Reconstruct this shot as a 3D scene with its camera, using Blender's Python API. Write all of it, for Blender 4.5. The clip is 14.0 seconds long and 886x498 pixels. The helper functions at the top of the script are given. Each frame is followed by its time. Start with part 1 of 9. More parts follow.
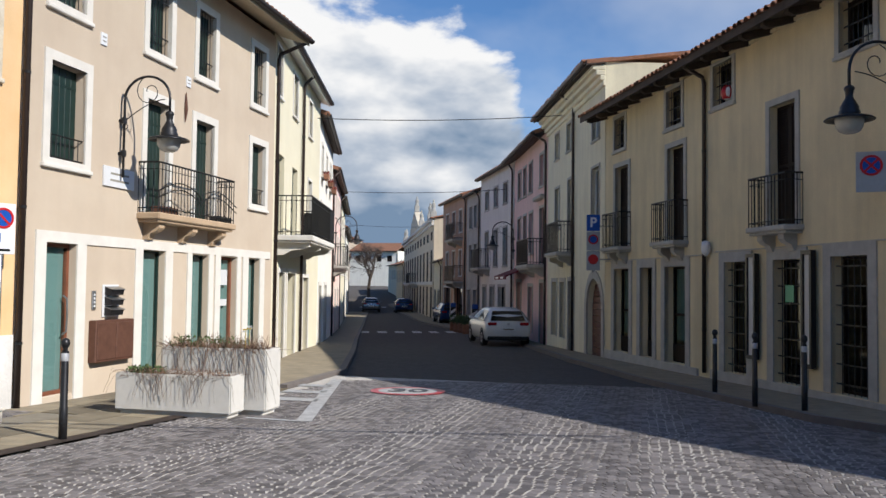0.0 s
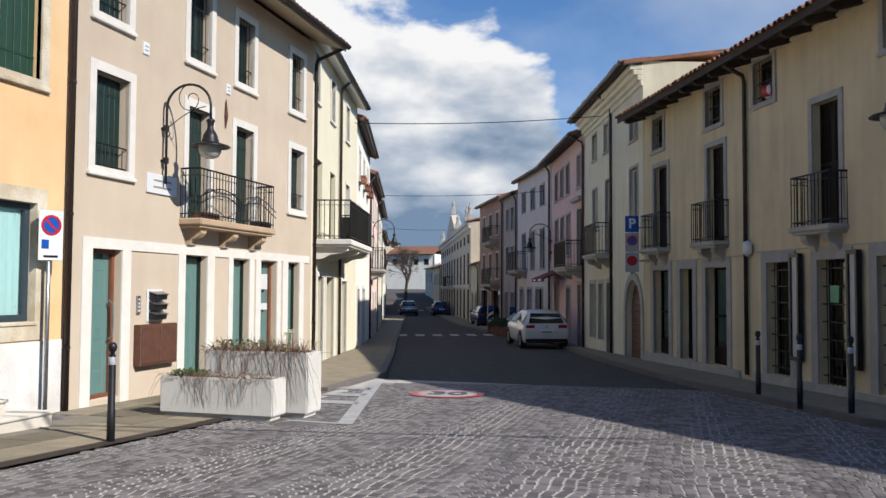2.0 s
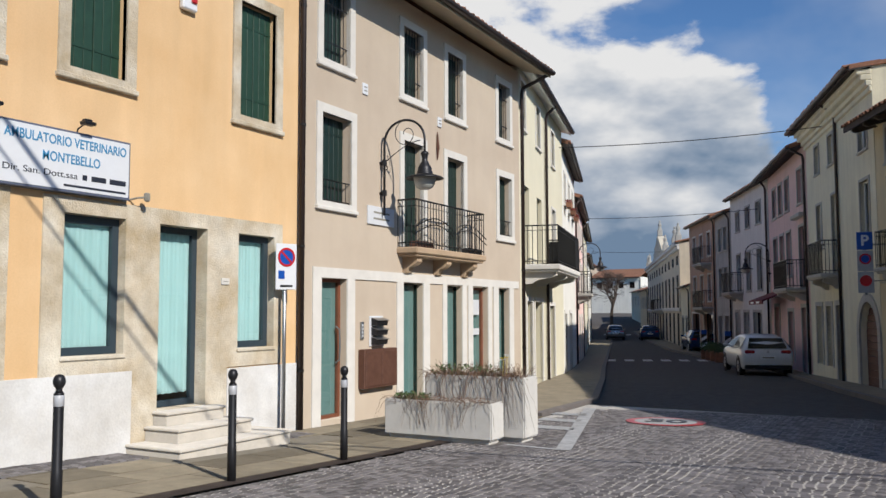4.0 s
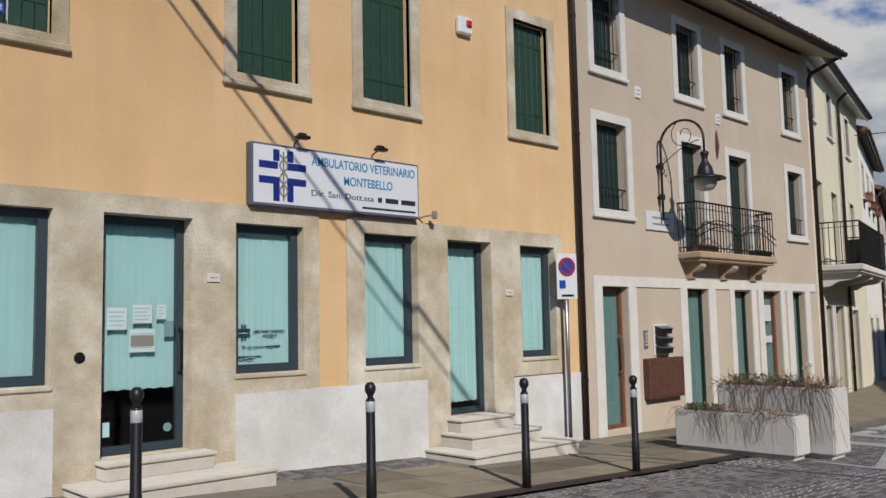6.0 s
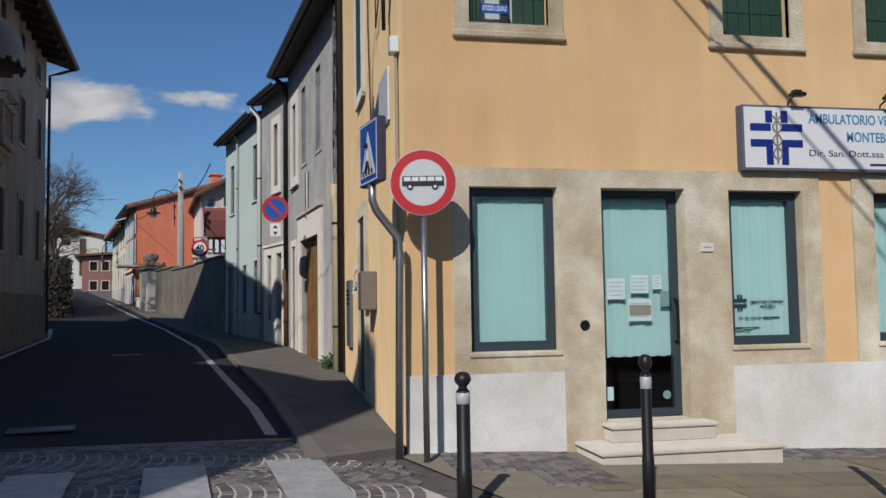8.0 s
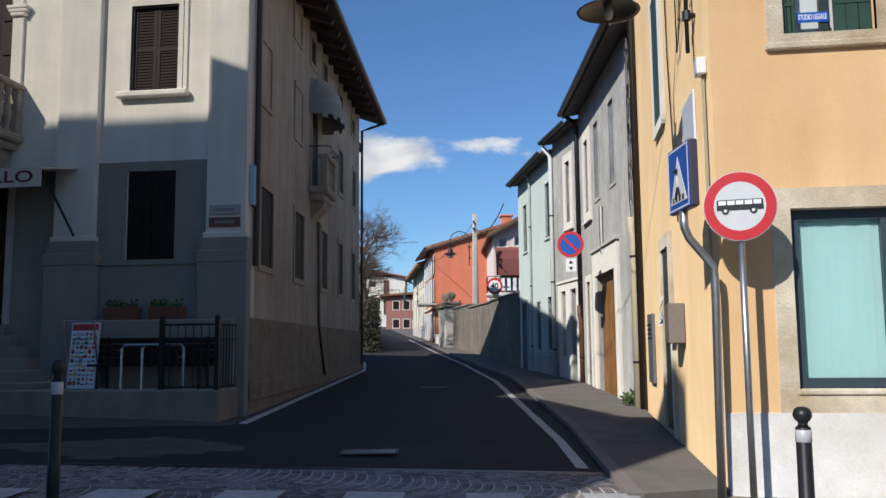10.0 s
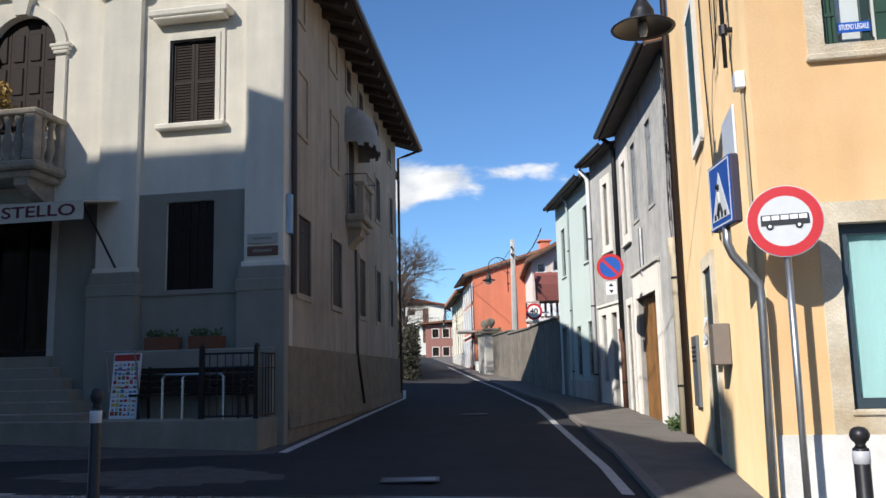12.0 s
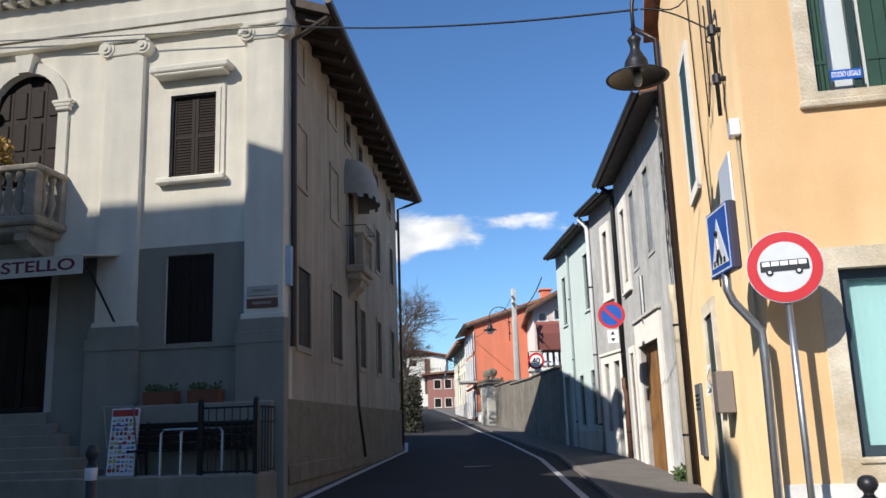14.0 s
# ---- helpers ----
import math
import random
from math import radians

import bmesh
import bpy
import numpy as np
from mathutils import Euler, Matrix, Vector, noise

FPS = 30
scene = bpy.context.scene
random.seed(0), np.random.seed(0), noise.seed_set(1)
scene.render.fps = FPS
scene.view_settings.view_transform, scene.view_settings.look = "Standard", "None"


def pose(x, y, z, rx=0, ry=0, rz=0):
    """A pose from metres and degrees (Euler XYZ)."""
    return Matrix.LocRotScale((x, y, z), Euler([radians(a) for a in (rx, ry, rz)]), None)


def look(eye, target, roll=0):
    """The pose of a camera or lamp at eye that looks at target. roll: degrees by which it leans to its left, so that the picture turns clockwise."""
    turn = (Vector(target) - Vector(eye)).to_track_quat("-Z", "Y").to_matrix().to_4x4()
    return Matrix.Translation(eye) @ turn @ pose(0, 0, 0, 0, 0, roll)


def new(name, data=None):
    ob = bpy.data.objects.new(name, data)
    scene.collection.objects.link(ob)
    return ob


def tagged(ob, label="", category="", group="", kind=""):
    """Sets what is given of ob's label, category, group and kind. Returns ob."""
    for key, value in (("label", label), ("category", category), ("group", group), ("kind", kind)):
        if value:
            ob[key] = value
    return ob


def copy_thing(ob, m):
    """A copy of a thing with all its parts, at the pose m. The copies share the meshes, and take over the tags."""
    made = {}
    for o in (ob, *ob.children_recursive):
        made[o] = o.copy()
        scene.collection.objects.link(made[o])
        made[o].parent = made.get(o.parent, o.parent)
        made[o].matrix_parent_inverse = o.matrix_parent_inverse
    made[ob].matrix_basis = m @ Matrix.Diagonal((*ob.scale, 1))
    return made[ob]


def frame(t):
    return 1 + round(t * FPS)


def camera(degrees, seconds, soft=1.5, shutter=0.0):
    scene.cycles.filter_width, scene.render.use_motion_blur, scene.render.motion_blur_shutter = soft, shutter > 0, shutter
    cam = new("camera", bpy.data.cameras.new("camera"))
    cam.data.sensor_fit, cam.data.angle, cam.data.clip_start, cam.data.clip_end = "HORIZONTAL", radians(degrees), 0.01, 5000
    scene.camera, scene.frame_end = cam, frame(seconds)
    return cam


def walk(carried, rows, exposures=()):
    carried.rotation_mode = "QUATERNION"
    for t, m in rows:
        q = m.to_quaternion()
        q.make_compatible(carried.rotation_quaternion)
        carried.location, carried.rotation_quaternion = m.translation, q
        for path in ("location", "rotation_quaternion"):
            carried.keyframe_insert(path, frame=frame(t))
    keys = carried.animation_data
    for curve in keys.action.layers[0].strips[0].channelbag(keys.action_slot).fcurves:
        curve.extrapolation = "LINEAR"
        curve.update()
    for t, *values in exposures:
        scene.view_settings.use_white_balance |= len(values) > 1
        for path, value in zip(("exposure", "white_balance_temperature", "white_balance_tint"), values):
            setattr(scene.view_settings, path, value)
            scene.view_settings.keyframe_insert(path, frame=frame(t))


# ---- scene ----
cam = camera(55.1, 14.0)
PATH = [
    (0, (-0.896, 0.477, 1.785), (-1.353, 2.422, 1.869), 0.7),
    (0.5, (-0.901, 0.48, 1.788), (-1.344, 2.428, 1.878), 1.0),
    (1, (-0.893, 0.458, 1.791), (-1.33, 2.407, 1.881), 0.7),
    (1.5, (-0.897, 0.457, 1.788), (-1.356, 2.402, 1.875), 0.6),
    (2, (-0.92, 0.448, 1.783), (-1.46, 2.371, 1.873), 0.3),
    (2.5, (-0.957, 0.452, 1.779), (-1.595, 2.345, 1.875), 0.1),
    (3, (-0.985, 0.411, 1.783), (-1.752, 2.255, 1.893), -0.0),
    (5.5, (-1.126, 0.283, 1.801), (-2.436, 1.783, 1.985), -0.9),
    (6, (-1.155, 0.269, 1.781), (-2.623, 1.617, 1.959), -1.2),
    (6.5, (-1.178, 0.257, 1.766), (-2.812, 1.401, 1.913), -0.9),
    (7, (-1.192, 0.217, 1.778), (-2.971, 1.118, 1.922), -0.6),
    (7.5, (-1.216, 0.17, 1.771), (-3.092, 0.85, 1.91), -0.4),
    (8, (-1.245, 0.104, 1.777), (-3.203, 0.493, 1.907), -0.9),
    (8.5, (-1.254, 0.02, 1.766), (-3.247, 0.113, 1.908), -0.7),
    (9, (-1.251, -0.074, 1.749), (-3.242, -0.168, 1.907), -0.1),
    (11.5, (-1.407, -0.129, 1.672), (-3.354, -0.487, 1.954), -1.1),
    (12, (-1.406, -0.121, 1.675), (-3.352, -0.479, 1.969), -1.3),
    (12.5, (-1.41, -0.126, 1.671), (-3.352, -0.48, 1.987), -1.5),
    (13, (-1.425, -0.121, 1.675), (-3.362, -0.475, 2.024), -1.8),
    (13.5, (-1.432, -0.116, 1.679), (-3.362, -0.47, 2.068), -1.9),
    (14, (-1.425, -0.107, 1.677), (-3.351, -0.46, 2.087), -2.0),
]
walk(cam, [(t, look(eye, target, roll)) for t, eye, target, roll in PATH],
     [(0, -0.12), (3, -0.17), (5.5, -0.80), (7, -0.86), (8, -0.88), (9, -0.64), (11.5, 0.03), (14, 0.05)])

# ---- sky, sun ----
SUN = Vector((0.757, -0.361, 0.545)).normalized()
lamp = bpy.data.lights.new("sun", "SUN")
lamp.energy, lamp.angle, lamp.color = 5.0, radians(0.53), (1.0, 0.95, 0.88)
sun = new("sun", lamp)
sun.matrix_world = look(SUN * 60, (0, 0, 0))
scene.view_settings.exposure = 0.0

world = bpy.data.worlds.new("sky")
scene.world = world
world.use_nodes = True
wn, wl = world.node_tree.nodes, world.node_tree.links


def wnode(kind, **values):
    n = wn.new(kind)
    for key, value in values.items():
        n.inputs[key].default_value = value
    return n


def wmath(op, a, b, c=None):
    n = wn.new("ShaderNodeMath")
    n.operation = op
    for k, v in enumerate((a, b, c)):
        if v is None:
            continue
        if isinstance(v, (int, float)):
            n.inputs[k].default_value = v
        else:
            wl.new(v, n.inputs[k])
    return n.outputs[0]


def build_sky():
    back = wn["Background"]
    back.inputs["Strength"].default_value = 0.09
    sky = wn.new("ShaderNodeTexSky")
    sky.sky_type, sky.sun_disc = "NISHITA", False
    sky.sun_elevation, sky.sun_rotation = radians(33), radians(115.5)
    sky.air_density, sky.dust_density, sky.ozone_density = 1.0, 0.1, 1.2
    way = wn.new("ShaderNodeTexCoord").outputs["Generated"]
    parts = wn.new("ShaderNodeSeparateXYZ")
    wl.new(way, parts.inputs[0])
    x, y, z = parts.outputs
    # cloud layers: heaps of cumulus over the street, thin scraps elsewhere
    stretch = wn.new("ShaderNodeMapping")
    stretch.inputs["Scale"].default_value = (1.0, 1.0, 1.9)
    stretch.inputs["Location"].default_value = (0.35, 0.16, 0.22)
    wl.new(way, stretch.inputs[0])
    big = wnode("ShaderNodeTexNoise", Scale=3.1, Detail=9.0, Roughness=0.56, Distortion=0.15)
    wl.new(stretch.outputs[0], big.inputs["Vector"])
    shade = wnode("ShaderNodeTexNoise", Scale=5.5, Detail=5.0, Roughness=0.5)
    wl.new(stretch.outputs[0], shade.inputs["Vector"])
    # over the street: cumulus on one hand, clear blue on the other; slate-grey low down
    front = wmath("MINIMUM", wmath("MAXIMUM", wmath("MULTIPLY_ADD", y, 3.5, -1.6), 0.0), 1.0)
    side = wmath("DIVIDE", x, wmath("MAXIMUM", y, 0.1))
    lean = wmath("MULTIPLY_ADD", z, 0.25, wmath("ADD", side, 0.075))
    lean = wmath("MINIMUM", wmath("MAXIMUM", wmath("MULTIPLY", lean, -2.4), -0.14), 0.16)
    haze = wmath("MULTIPLY", wmath("MAXIMUM", wmath("SUBTRACT", 0.15, z), 0.0), 2.2)
    high = wmath("MULTIPLY", wmath("MAXIMUM", wmath("SUBTRACT", z, 0.27), 0.0), -1.6)
    toward = wmath("MULTIPLY", front, wmath("ADD", wmath("ADD", lean, 0.03), wmath("ADD", haze, high)))
    off = wmath("DIVIDE", wmath("SUBTRACT", z, 0.22), 0.042)
    belt = wmath("EXPONENT", wmath("MULTIPLY", wmath("MULTIPLY", off, off), -1.0), 0.0)
    scraps = wmath("MULTIPLY", wmath("MAXIMUM", wmath("MULTIPLY", x, -0.268), 0.0), belt)
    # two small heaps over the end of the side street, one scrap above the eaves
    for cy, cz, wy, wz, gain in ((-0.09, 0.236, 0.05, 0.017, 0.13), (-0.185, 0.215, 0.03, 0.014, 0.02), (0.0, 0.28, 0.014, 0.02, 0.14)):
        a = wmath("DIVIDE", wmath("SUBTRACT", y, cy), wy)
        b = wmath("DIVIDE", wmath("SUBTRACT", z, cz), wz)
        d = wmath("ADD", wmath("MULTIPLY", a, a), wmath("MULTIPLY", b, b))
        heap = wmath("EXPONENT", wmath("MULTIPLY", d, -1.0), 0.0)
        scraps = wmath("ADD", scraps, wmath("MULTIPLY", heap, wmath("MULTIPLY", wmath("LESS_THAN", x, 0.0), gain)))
    back_clear = wmath("MULTIPLY_ADD", front, 0.17, -0.17)
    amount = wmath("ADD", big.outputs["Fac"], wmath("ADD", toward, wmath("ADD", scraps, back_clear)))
    cover = wn.new("ShaderNodeMapRange")
    cover.interpolation_type = "SMOOTHSTEP"
    cover.inputs["From Min"].default_value, cover.inputs["From Max"].default_value = 0.545, 0.62
    wl.new(amount, cover.inputs["Value"])
    tone = wn.new("ShaderNodeValToRGB")
    tone.color_ramp.elements[0].position, tone.color_ramp.elements[0].color = 0.36, (2.3, 3.4, 5.0, 1)
    tone.color_ramp.elements[1].position, tone.color_ramp.elements[1].color = 0.68, (11.4, 11.4, 11.4, 1)
    half = tone.color_ramp.elements.new(0.5)
    half.color = (5.6, 6.4, 7.6, 1)
    lift = wmath("MULTIPLY_ADD", wmath("SUBTRACT", z, 0.17), 2.1, wmath("MULTIPLY_ADD", shade.outputs["Fac"], 1.35, -0.16))
    wl.new(lift, tone.inputs["Fac"])
    mix = wn.new("ShaderNodeMix")
    mix.data_type = "RGBA"
    # thin veil over the blue above the street
    veil = wnode("ShaderNodeTexNoise", Scale=2.6, Detail=5.0, Roughness=0.5, Distortion=0.2)
    wl.new(stretch.outputs[0], veil.inputs["Vector"])
    thin = wmath("MULTIPLY", front, wmath("MINIMUM", wmath("MAXIMUM", wmath("MULTIPLY_ADD", veil.outputs["Fac"], 1.2, -0.42), 0.0), 0.3))
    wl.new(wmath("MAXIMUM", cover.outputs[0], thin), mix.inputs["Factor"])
    tint = wn.new("ShaderNodeMix")
    tint.data_type, tint.blend_type = "RGBA", "MULTIPLY"
    tint.inputs["Factor"].default_value = 1.0
    tint.inputs["B"].default_value = (0.74, 1.10, 1.54, 1)
    wl.new(sky.outputs[0], tint.inputs["A"])
    wl.new(tint.outputs["Result"], mix.inputs["A"])
    wl.new(tone.outputs[0], mix.inputs["B"])
    wl.new(mix.outputs["Result"], back.inputs["Color"])


build_sky()


# ---- materials ----
def material(name, color, rough=0.85, metal=0.0, var=0.12, scale=6.0, fine=60.0, bump=0.15, depth=0.01, dark=0.0, warm=None, island=0.0, each=0.0, streak=0.0, spec=0.5):
    """Colour with stains at a large and grain at a small size, and relief to match."""
    m = bpy.data.materials.new(name)
    m.use_nodes = True
    n, l = m.node_tree.nodes, m.node_tree.links
    b = n["Principled BSDF"]
    b.inputs["Roughness"].default_value, b.inputs["Metallic"].default_value = rough, metal
    b.inputs["Specular IOR Level"].default_value = spec
    if rough > 0.84:
        b.inputs["Diffuse Roughness"].default_value = 1.0
    co = n.new("ShaderNodeTexCoord").outputs["Object"]
    big = n.new("ShaderNodeTexNoise")
    big.inputs["Scale"].default_value, big.inputs["Detail"].default_value, big.inputs["Roughness"].default_value = scale, 6.0, 0.62
    small = n.new("ShaderNodeTexNoise")
    small.inputs["Scale"].default_value, small.inputs["Detail"].default_value = fine, 3.0
    l.new(co, big.inputs["Vector"])
    l.new(co, small.inputs["Vector"])
    ramp = n.new("ShaderNodeValToRGB")
    c = Vector(color)
    other = Vector(warm) if warm else c * (1 + var)
    ramp.color_ramp.elements[0].position, ramp.color_ramp.elements[0].color = 0.30, (*(c * (1 - var)), 1)
    ramp.color_ramp.elements[1].position, ramp.color_ramp.elements[1].color = 0.72, (*other, 1)
    l.new(big.outputs["Fac"], ramp.inputs["Fac"])
    out = ramp.outputs["Color"]

    def times(col, fac_socket, low, high):
        r = n.new("ShaderNodeMapRange")
        r.inputs["From Min"].default_value, r.inputs["From Max"].default_value = 0.25, 0.75
        r.inputs["To Min"].default_value, r.inputs["To Max"].default_value = low, high
        l.new(fac_socket, r.inputs["Value"])
        v = n.new("ShaderNodeVectorMath")
        v.operation = "SCALE"
        l.new(col, v.inputs[0])
        l.new(r.outputs[0], v.inputs["Scale"])
        return v.outputs[0]

    out = times(out, small.outputs["Fac"], 1 - var * 0.5, 1 + var * 0.5)
    if streak:
        mp = n.new("ShaderNodeMapping")
        mp.inputs["Scale"].default_value = (2.2, 2.2, 0.22)
        l.new(co, mp.inputs[0])
        run = n.new("ShaderNodeTexNoise")
        run.inputs["Scale"].default_value, run.inputs["Detail"].default_value = 1.6, 7.0
        l.new(mp.outputs[0], run.inputs["Vector"])
        out = times(out, run.outputs["Fac"], 1 - streak, 1 + streak * 0.3)
    if dark:
        spots = n.new("ShaderNodeTexNoise")
        spots.inputs["Scale"].default_value, spots.inputs["Detail"].default_value, spots.inputs["Roughness"].default_value = scale * 2.7, 8.0, 0.7
        l.new(co, spots.inputs["Vector"])
        out = times(out, spots.outputs["Fac"], 1 - dark, 1 + dark * 0.4)
    if each:
        out = times(out, n.new("ShaderNodeObjectInfo").outputs["Random"], 1 - each, 1 + each)
    if island:
        out = times(out, n.new("ShaderNodeNewGeometry").outputs["Random Per Island"], 1 - island, 1 + island)
    l.new(out, b.inputs["Base Color"])
    if bump:
        add = n.new("ShaderNodeMath")
        add.operation = "MULTIPLY_ADD"
        add.inputs[1].default_value = 0.6
        l.new(big.outputs["Fac"], add.inputs[0])
        l.new(small.outputs["Fac"], add.inputs[2])
        bp = n.new("ShaderNodeBump")
        bp.inputs["Strength"].default_value, bp.inputs["Distance"].default_value = bump, depth
        l.new(add.outputs[0], bp.inputs["Height"])
        l.new(bp.outputs[0], b.inputs["Normal"])
    return m


def glass_material(name, tint=(0.75, 0.8, 0.8), gloss=1.0):
    m = bpy.data.materials.new(name)
    m.use_nodes = True
    n, l = m.node_tree.nodes, m.node_tree.links
    n.remove(n["Principled BSDF"])
    clear, shine, mix = n.new("ShaderNodeBsdfTransparent"), n.new("ShaderNodeBsdfGlossy"), n.new("ShaderNodeMixShader")
    clear.inputs["Color"].default_value = (*tint, 1)
    shine.inputs["Roughness"].default_value = 0.015
    fres = n.new("ShaderNodeFresnel")
    fres.inputs["IOR"].default_value = 1.5 * gloss
    l.new(fres.outputs[0], mix.inputs[0])
    l.new(clear.outputs[0], mix.inputs[1])
    l.new(shine.outputs[0], mix.inputs[2])
    l.new(mix.outputs[0], n["Material Output"].inputs["Surface"])
    return m


def plain(name, color, rough=0.5, metal=0.0, var=0.06, scale=9.0, bump=0.05, **more):
    return material(name, color, rough, metal, var, scale, 120.0, bump, 0.003, **more)


M_ORANGE = material("orange_plaster", (0.83, 0.57, 0.295), 0.92, var=0.07, scale=0.9, fine=45, bump=0.12, warm=(0.86, 0.635, 0.375), streak=0.08)
M_CREAM = material("cream_plaster", (0.59, 0.485, 0.375), 0.92, var=0.05, scale=0.8, fine=60, bump=0.08, warm=(0.64, 0.545, 0.43), streak=0.04)
M_YELLOW = material("pale_yellow_plaster", (0.72, 0.67, 0.51), 0.92, var=0.05, scale=0.8, fine=60, bump=0.08)
M_OCHRE = material("ochre_plaster", (0.84, 0.72, 0.47), 0.93, var=0.10, scale=0.7, fine=40, bump=0.12, streak=0.16, dark=0.06)
M_OCHRE2 = material("pale_ochre_plaster", (0.88, 0.82, 0.63), 0.93, var=0.09, scale=0.7, fine=40, bump=0.1, streak=0.12)
M_PINK = material("pink_plaster", (0.86, 0.62, 0.56), 0.93, var=0.08, scale=0.8, fine=40, bump=0.1, streak=0.1)
M_WHITE = material("white_plaster", (0.84, 0.82, 0.75), 0.93, var=0.06, scale=0.8, fine=40, bump=0.1, streak=0.10, dark=0.05)
M_GREYPL = material("grey_plaster", (0.54, 0.52, 0.48), 0.93, var=0.14, scale=0.9, fine=40, bump=0.15, streak=0.2, dark=0.15)
M_BROWN = material("brown_plaster", (0.52, 0.33, 0.24), 0.93, var=0.1, scale=0.8, fine=40, bump=0.1, streak=0.1)
M_RED = material("red_plaster", (0.74, 0.26, 0.15), 0.93, var=0.08, scale=0.5, fine=40, bump=0.08, streak=0.1)
M_PALEBLUE = material("pale_green_plaster", (0.52, 0.60, 0.575), 0.93, var=0.05, scale=0.6, fine=40, bump=0.08)
M_LWALL = material("weathered_white_plaster", (0.80, 0.76, 0.66), 0.93, var=0.06, scale=0.9, fine=40, bump=0.12, streak=0.12, dark=0.08)
M_LGREY = material("grey_ground_floor_plaster", (0.32, 0.30, 0.25), 0.9, var=0.08, scale=0.9, fine=40, bump=0.08, streak=0.1, dark=0.06)
M_LSIDE = material("stained_plaster", (0.48, 0.42, 0.335), 0.93, var=0.2, scale=0.6, fine=30, bump=0.2, streak=0.25, dark=0.15)
M_STONE = material("worn_limestone", (0.58, 0.45, 0.27), 0.9, var=0.10, scale=1.3, fine=42, bump=0.8, depth=0.016, dark=0.22, warm=(0.86, 0.81, 0.70), streak=0.06)
M_TRIM = material("white_stone_trim", (0.73, 0.70, 0.645), 0.85, var=0.07, scale=3, fine=80, bump=0.12)
M_GREYSTONE = material("grey_limestone_trim", (0.54, 0.52, 0.47), 0.88, var=0.12, scale=3, fine=50, bump=0.3, dark=0.12, streak=0.1)
M_PLINTH = material("whitewashed_plinth", (0.74, 0.71, 0.66), 0.92, var=0.10, scale=1.0, fine=34, bump=0.45, dark=0.12, warm=(0.88, 0.88, 0.87), streak=0.06)
M_GREEN = plain("dark_green_paint", (0.022, 0.06, 0.035), 0.45, var=0.18)
M_GREEN2 = plain("bottle_green_paint", (0.012, 0.032, 0.026), 0.45, var=0.15)
M_DARKWOOD = plain("dark_brown_shutter_wood", (0.018, 0.011, 0.008), 0.65, var=0.25, scale=14, spec=0.2)
M_WOOD = material("brown_door_wood", (0.24, 0.085, 0.045), 0.5, var=0.2, scale=5, fine=50, bump=0.15)
M_GARAGE = material("orange_plywood", (0.42, 0.20, 0.06), 0.7, var=0.25, scale=3, fine=25, bump=0.1, streak=0.3)
M_BLUEFRAME = plain("blue_grey_aluminium", (0.045, 0.066, 0.082), 0.35, var=0.06)
M_CURTAIN = material("teal_curtain_cloth", (0.53, 0.74, 0.75), 0.9, var=0.04, scale=3, fine=90, bump=0.15)
M_FILM = plain("pale_green_film", (0.21, 0.35, 0.345), 0.25, var=0.06)
M_GLASS = glass_material("window_glass", gloss=1.2)
M_IRON = plain("black_iron", (0.018, 0.018, 0.018), 0.45, metal=0.3, var=0.2)
M_LAMPIRON = plain("dark_cast_iron", (0.035, 0.035, 0.038), 0.42, metal=0.5, var=0.2)
M_ZINC = plain("galvanised_steel", (0.45, 0.46, 0.47), 0.38, metal=0.9, var=0.12)
M_PIPE = plain("dark_brown_downpipe", (0.05, 0.035, 0.03), 0.4, metal=0.4, var=0.15)
M_COPPER = plain("rust_brown_iron", (0.16, 0.075, 0.05), 0.55, metal=0.2, var=0.18)
M_TILE = material("terracotta_tile", (0.34, 0.16, 0.09), 0.9, var=0.3, scale=4, fine=40, bump=0.3, dark=0.25, each=0.25)
M_EAVE = material("dark_eave_timber", (0.06, 0.043, 0.033), 0.8, var=0.3, scale=5, fine=40, bump=0.2)
M_SOFFIT = material("beige_soffit", (0.46, 0.38, 0.27), 0.8, var=0.08, scale=3, fine=40, bump=0.1)
M_COBBLE = material("porphyry_cobble", (0.21, 0.193, 0.188), 0.62, var=0.2, scale=3, fine=120, bump=0.25, depth=0.006, island=0.3, spec=0.25)
M_COBBLE_P = material("porphyry_cobble_single", (0.21, 0.193, 0.188), 0.62, var=0.2, scale=3, fine=120, bump=0.25, depth=0.006, each=0.3, spec=0.25)
M_ROAD = material("worn_cobble_street", (0.105, 0.096, 0.09), 0.9, var=0.25, scale=5, fine=60, bump=0.5, depth=0.02, dark=0.2, spec=0.2)
M_ASPHALT = material("asphalt", (0.035, 0.035, 0.037), 0.85, var=0.18, scale=1.2, fine=140, bump=0.35, depth=0.006, dark=0.15, spec=0.15)
M_SLAB = material("paving_stone", (0.205, 0.172, 0.12), 0.85, var=0.2, scale=2.5, fine=60, bump=0.3, dark=0.22, each=0.3)
M_MORTAR = material("paving_joint", (0.19, 0.168, 0.13), 0.95, var=0.15, scale=5, fine=60, bump=0.3)
M_KERB = material("kerb_stone", (0.16, 0.14, 0.13), 0.85, var=0.15, scale=4, fine=60, bump=0.25)
M_DARKKERB = material("dark_basalt_kerb", (0.07, 0.052, 0.043), 0.8, var=0.25, scale=4, fine=60, bump=0.25, spec=0.25)
M_PAINT = material("worn_road_paint", (0.55, 0.55, 0.54), 0.75, var=0.18, scale=6, fine=60, bump=0.2, dark=0.22, spec=0.2)
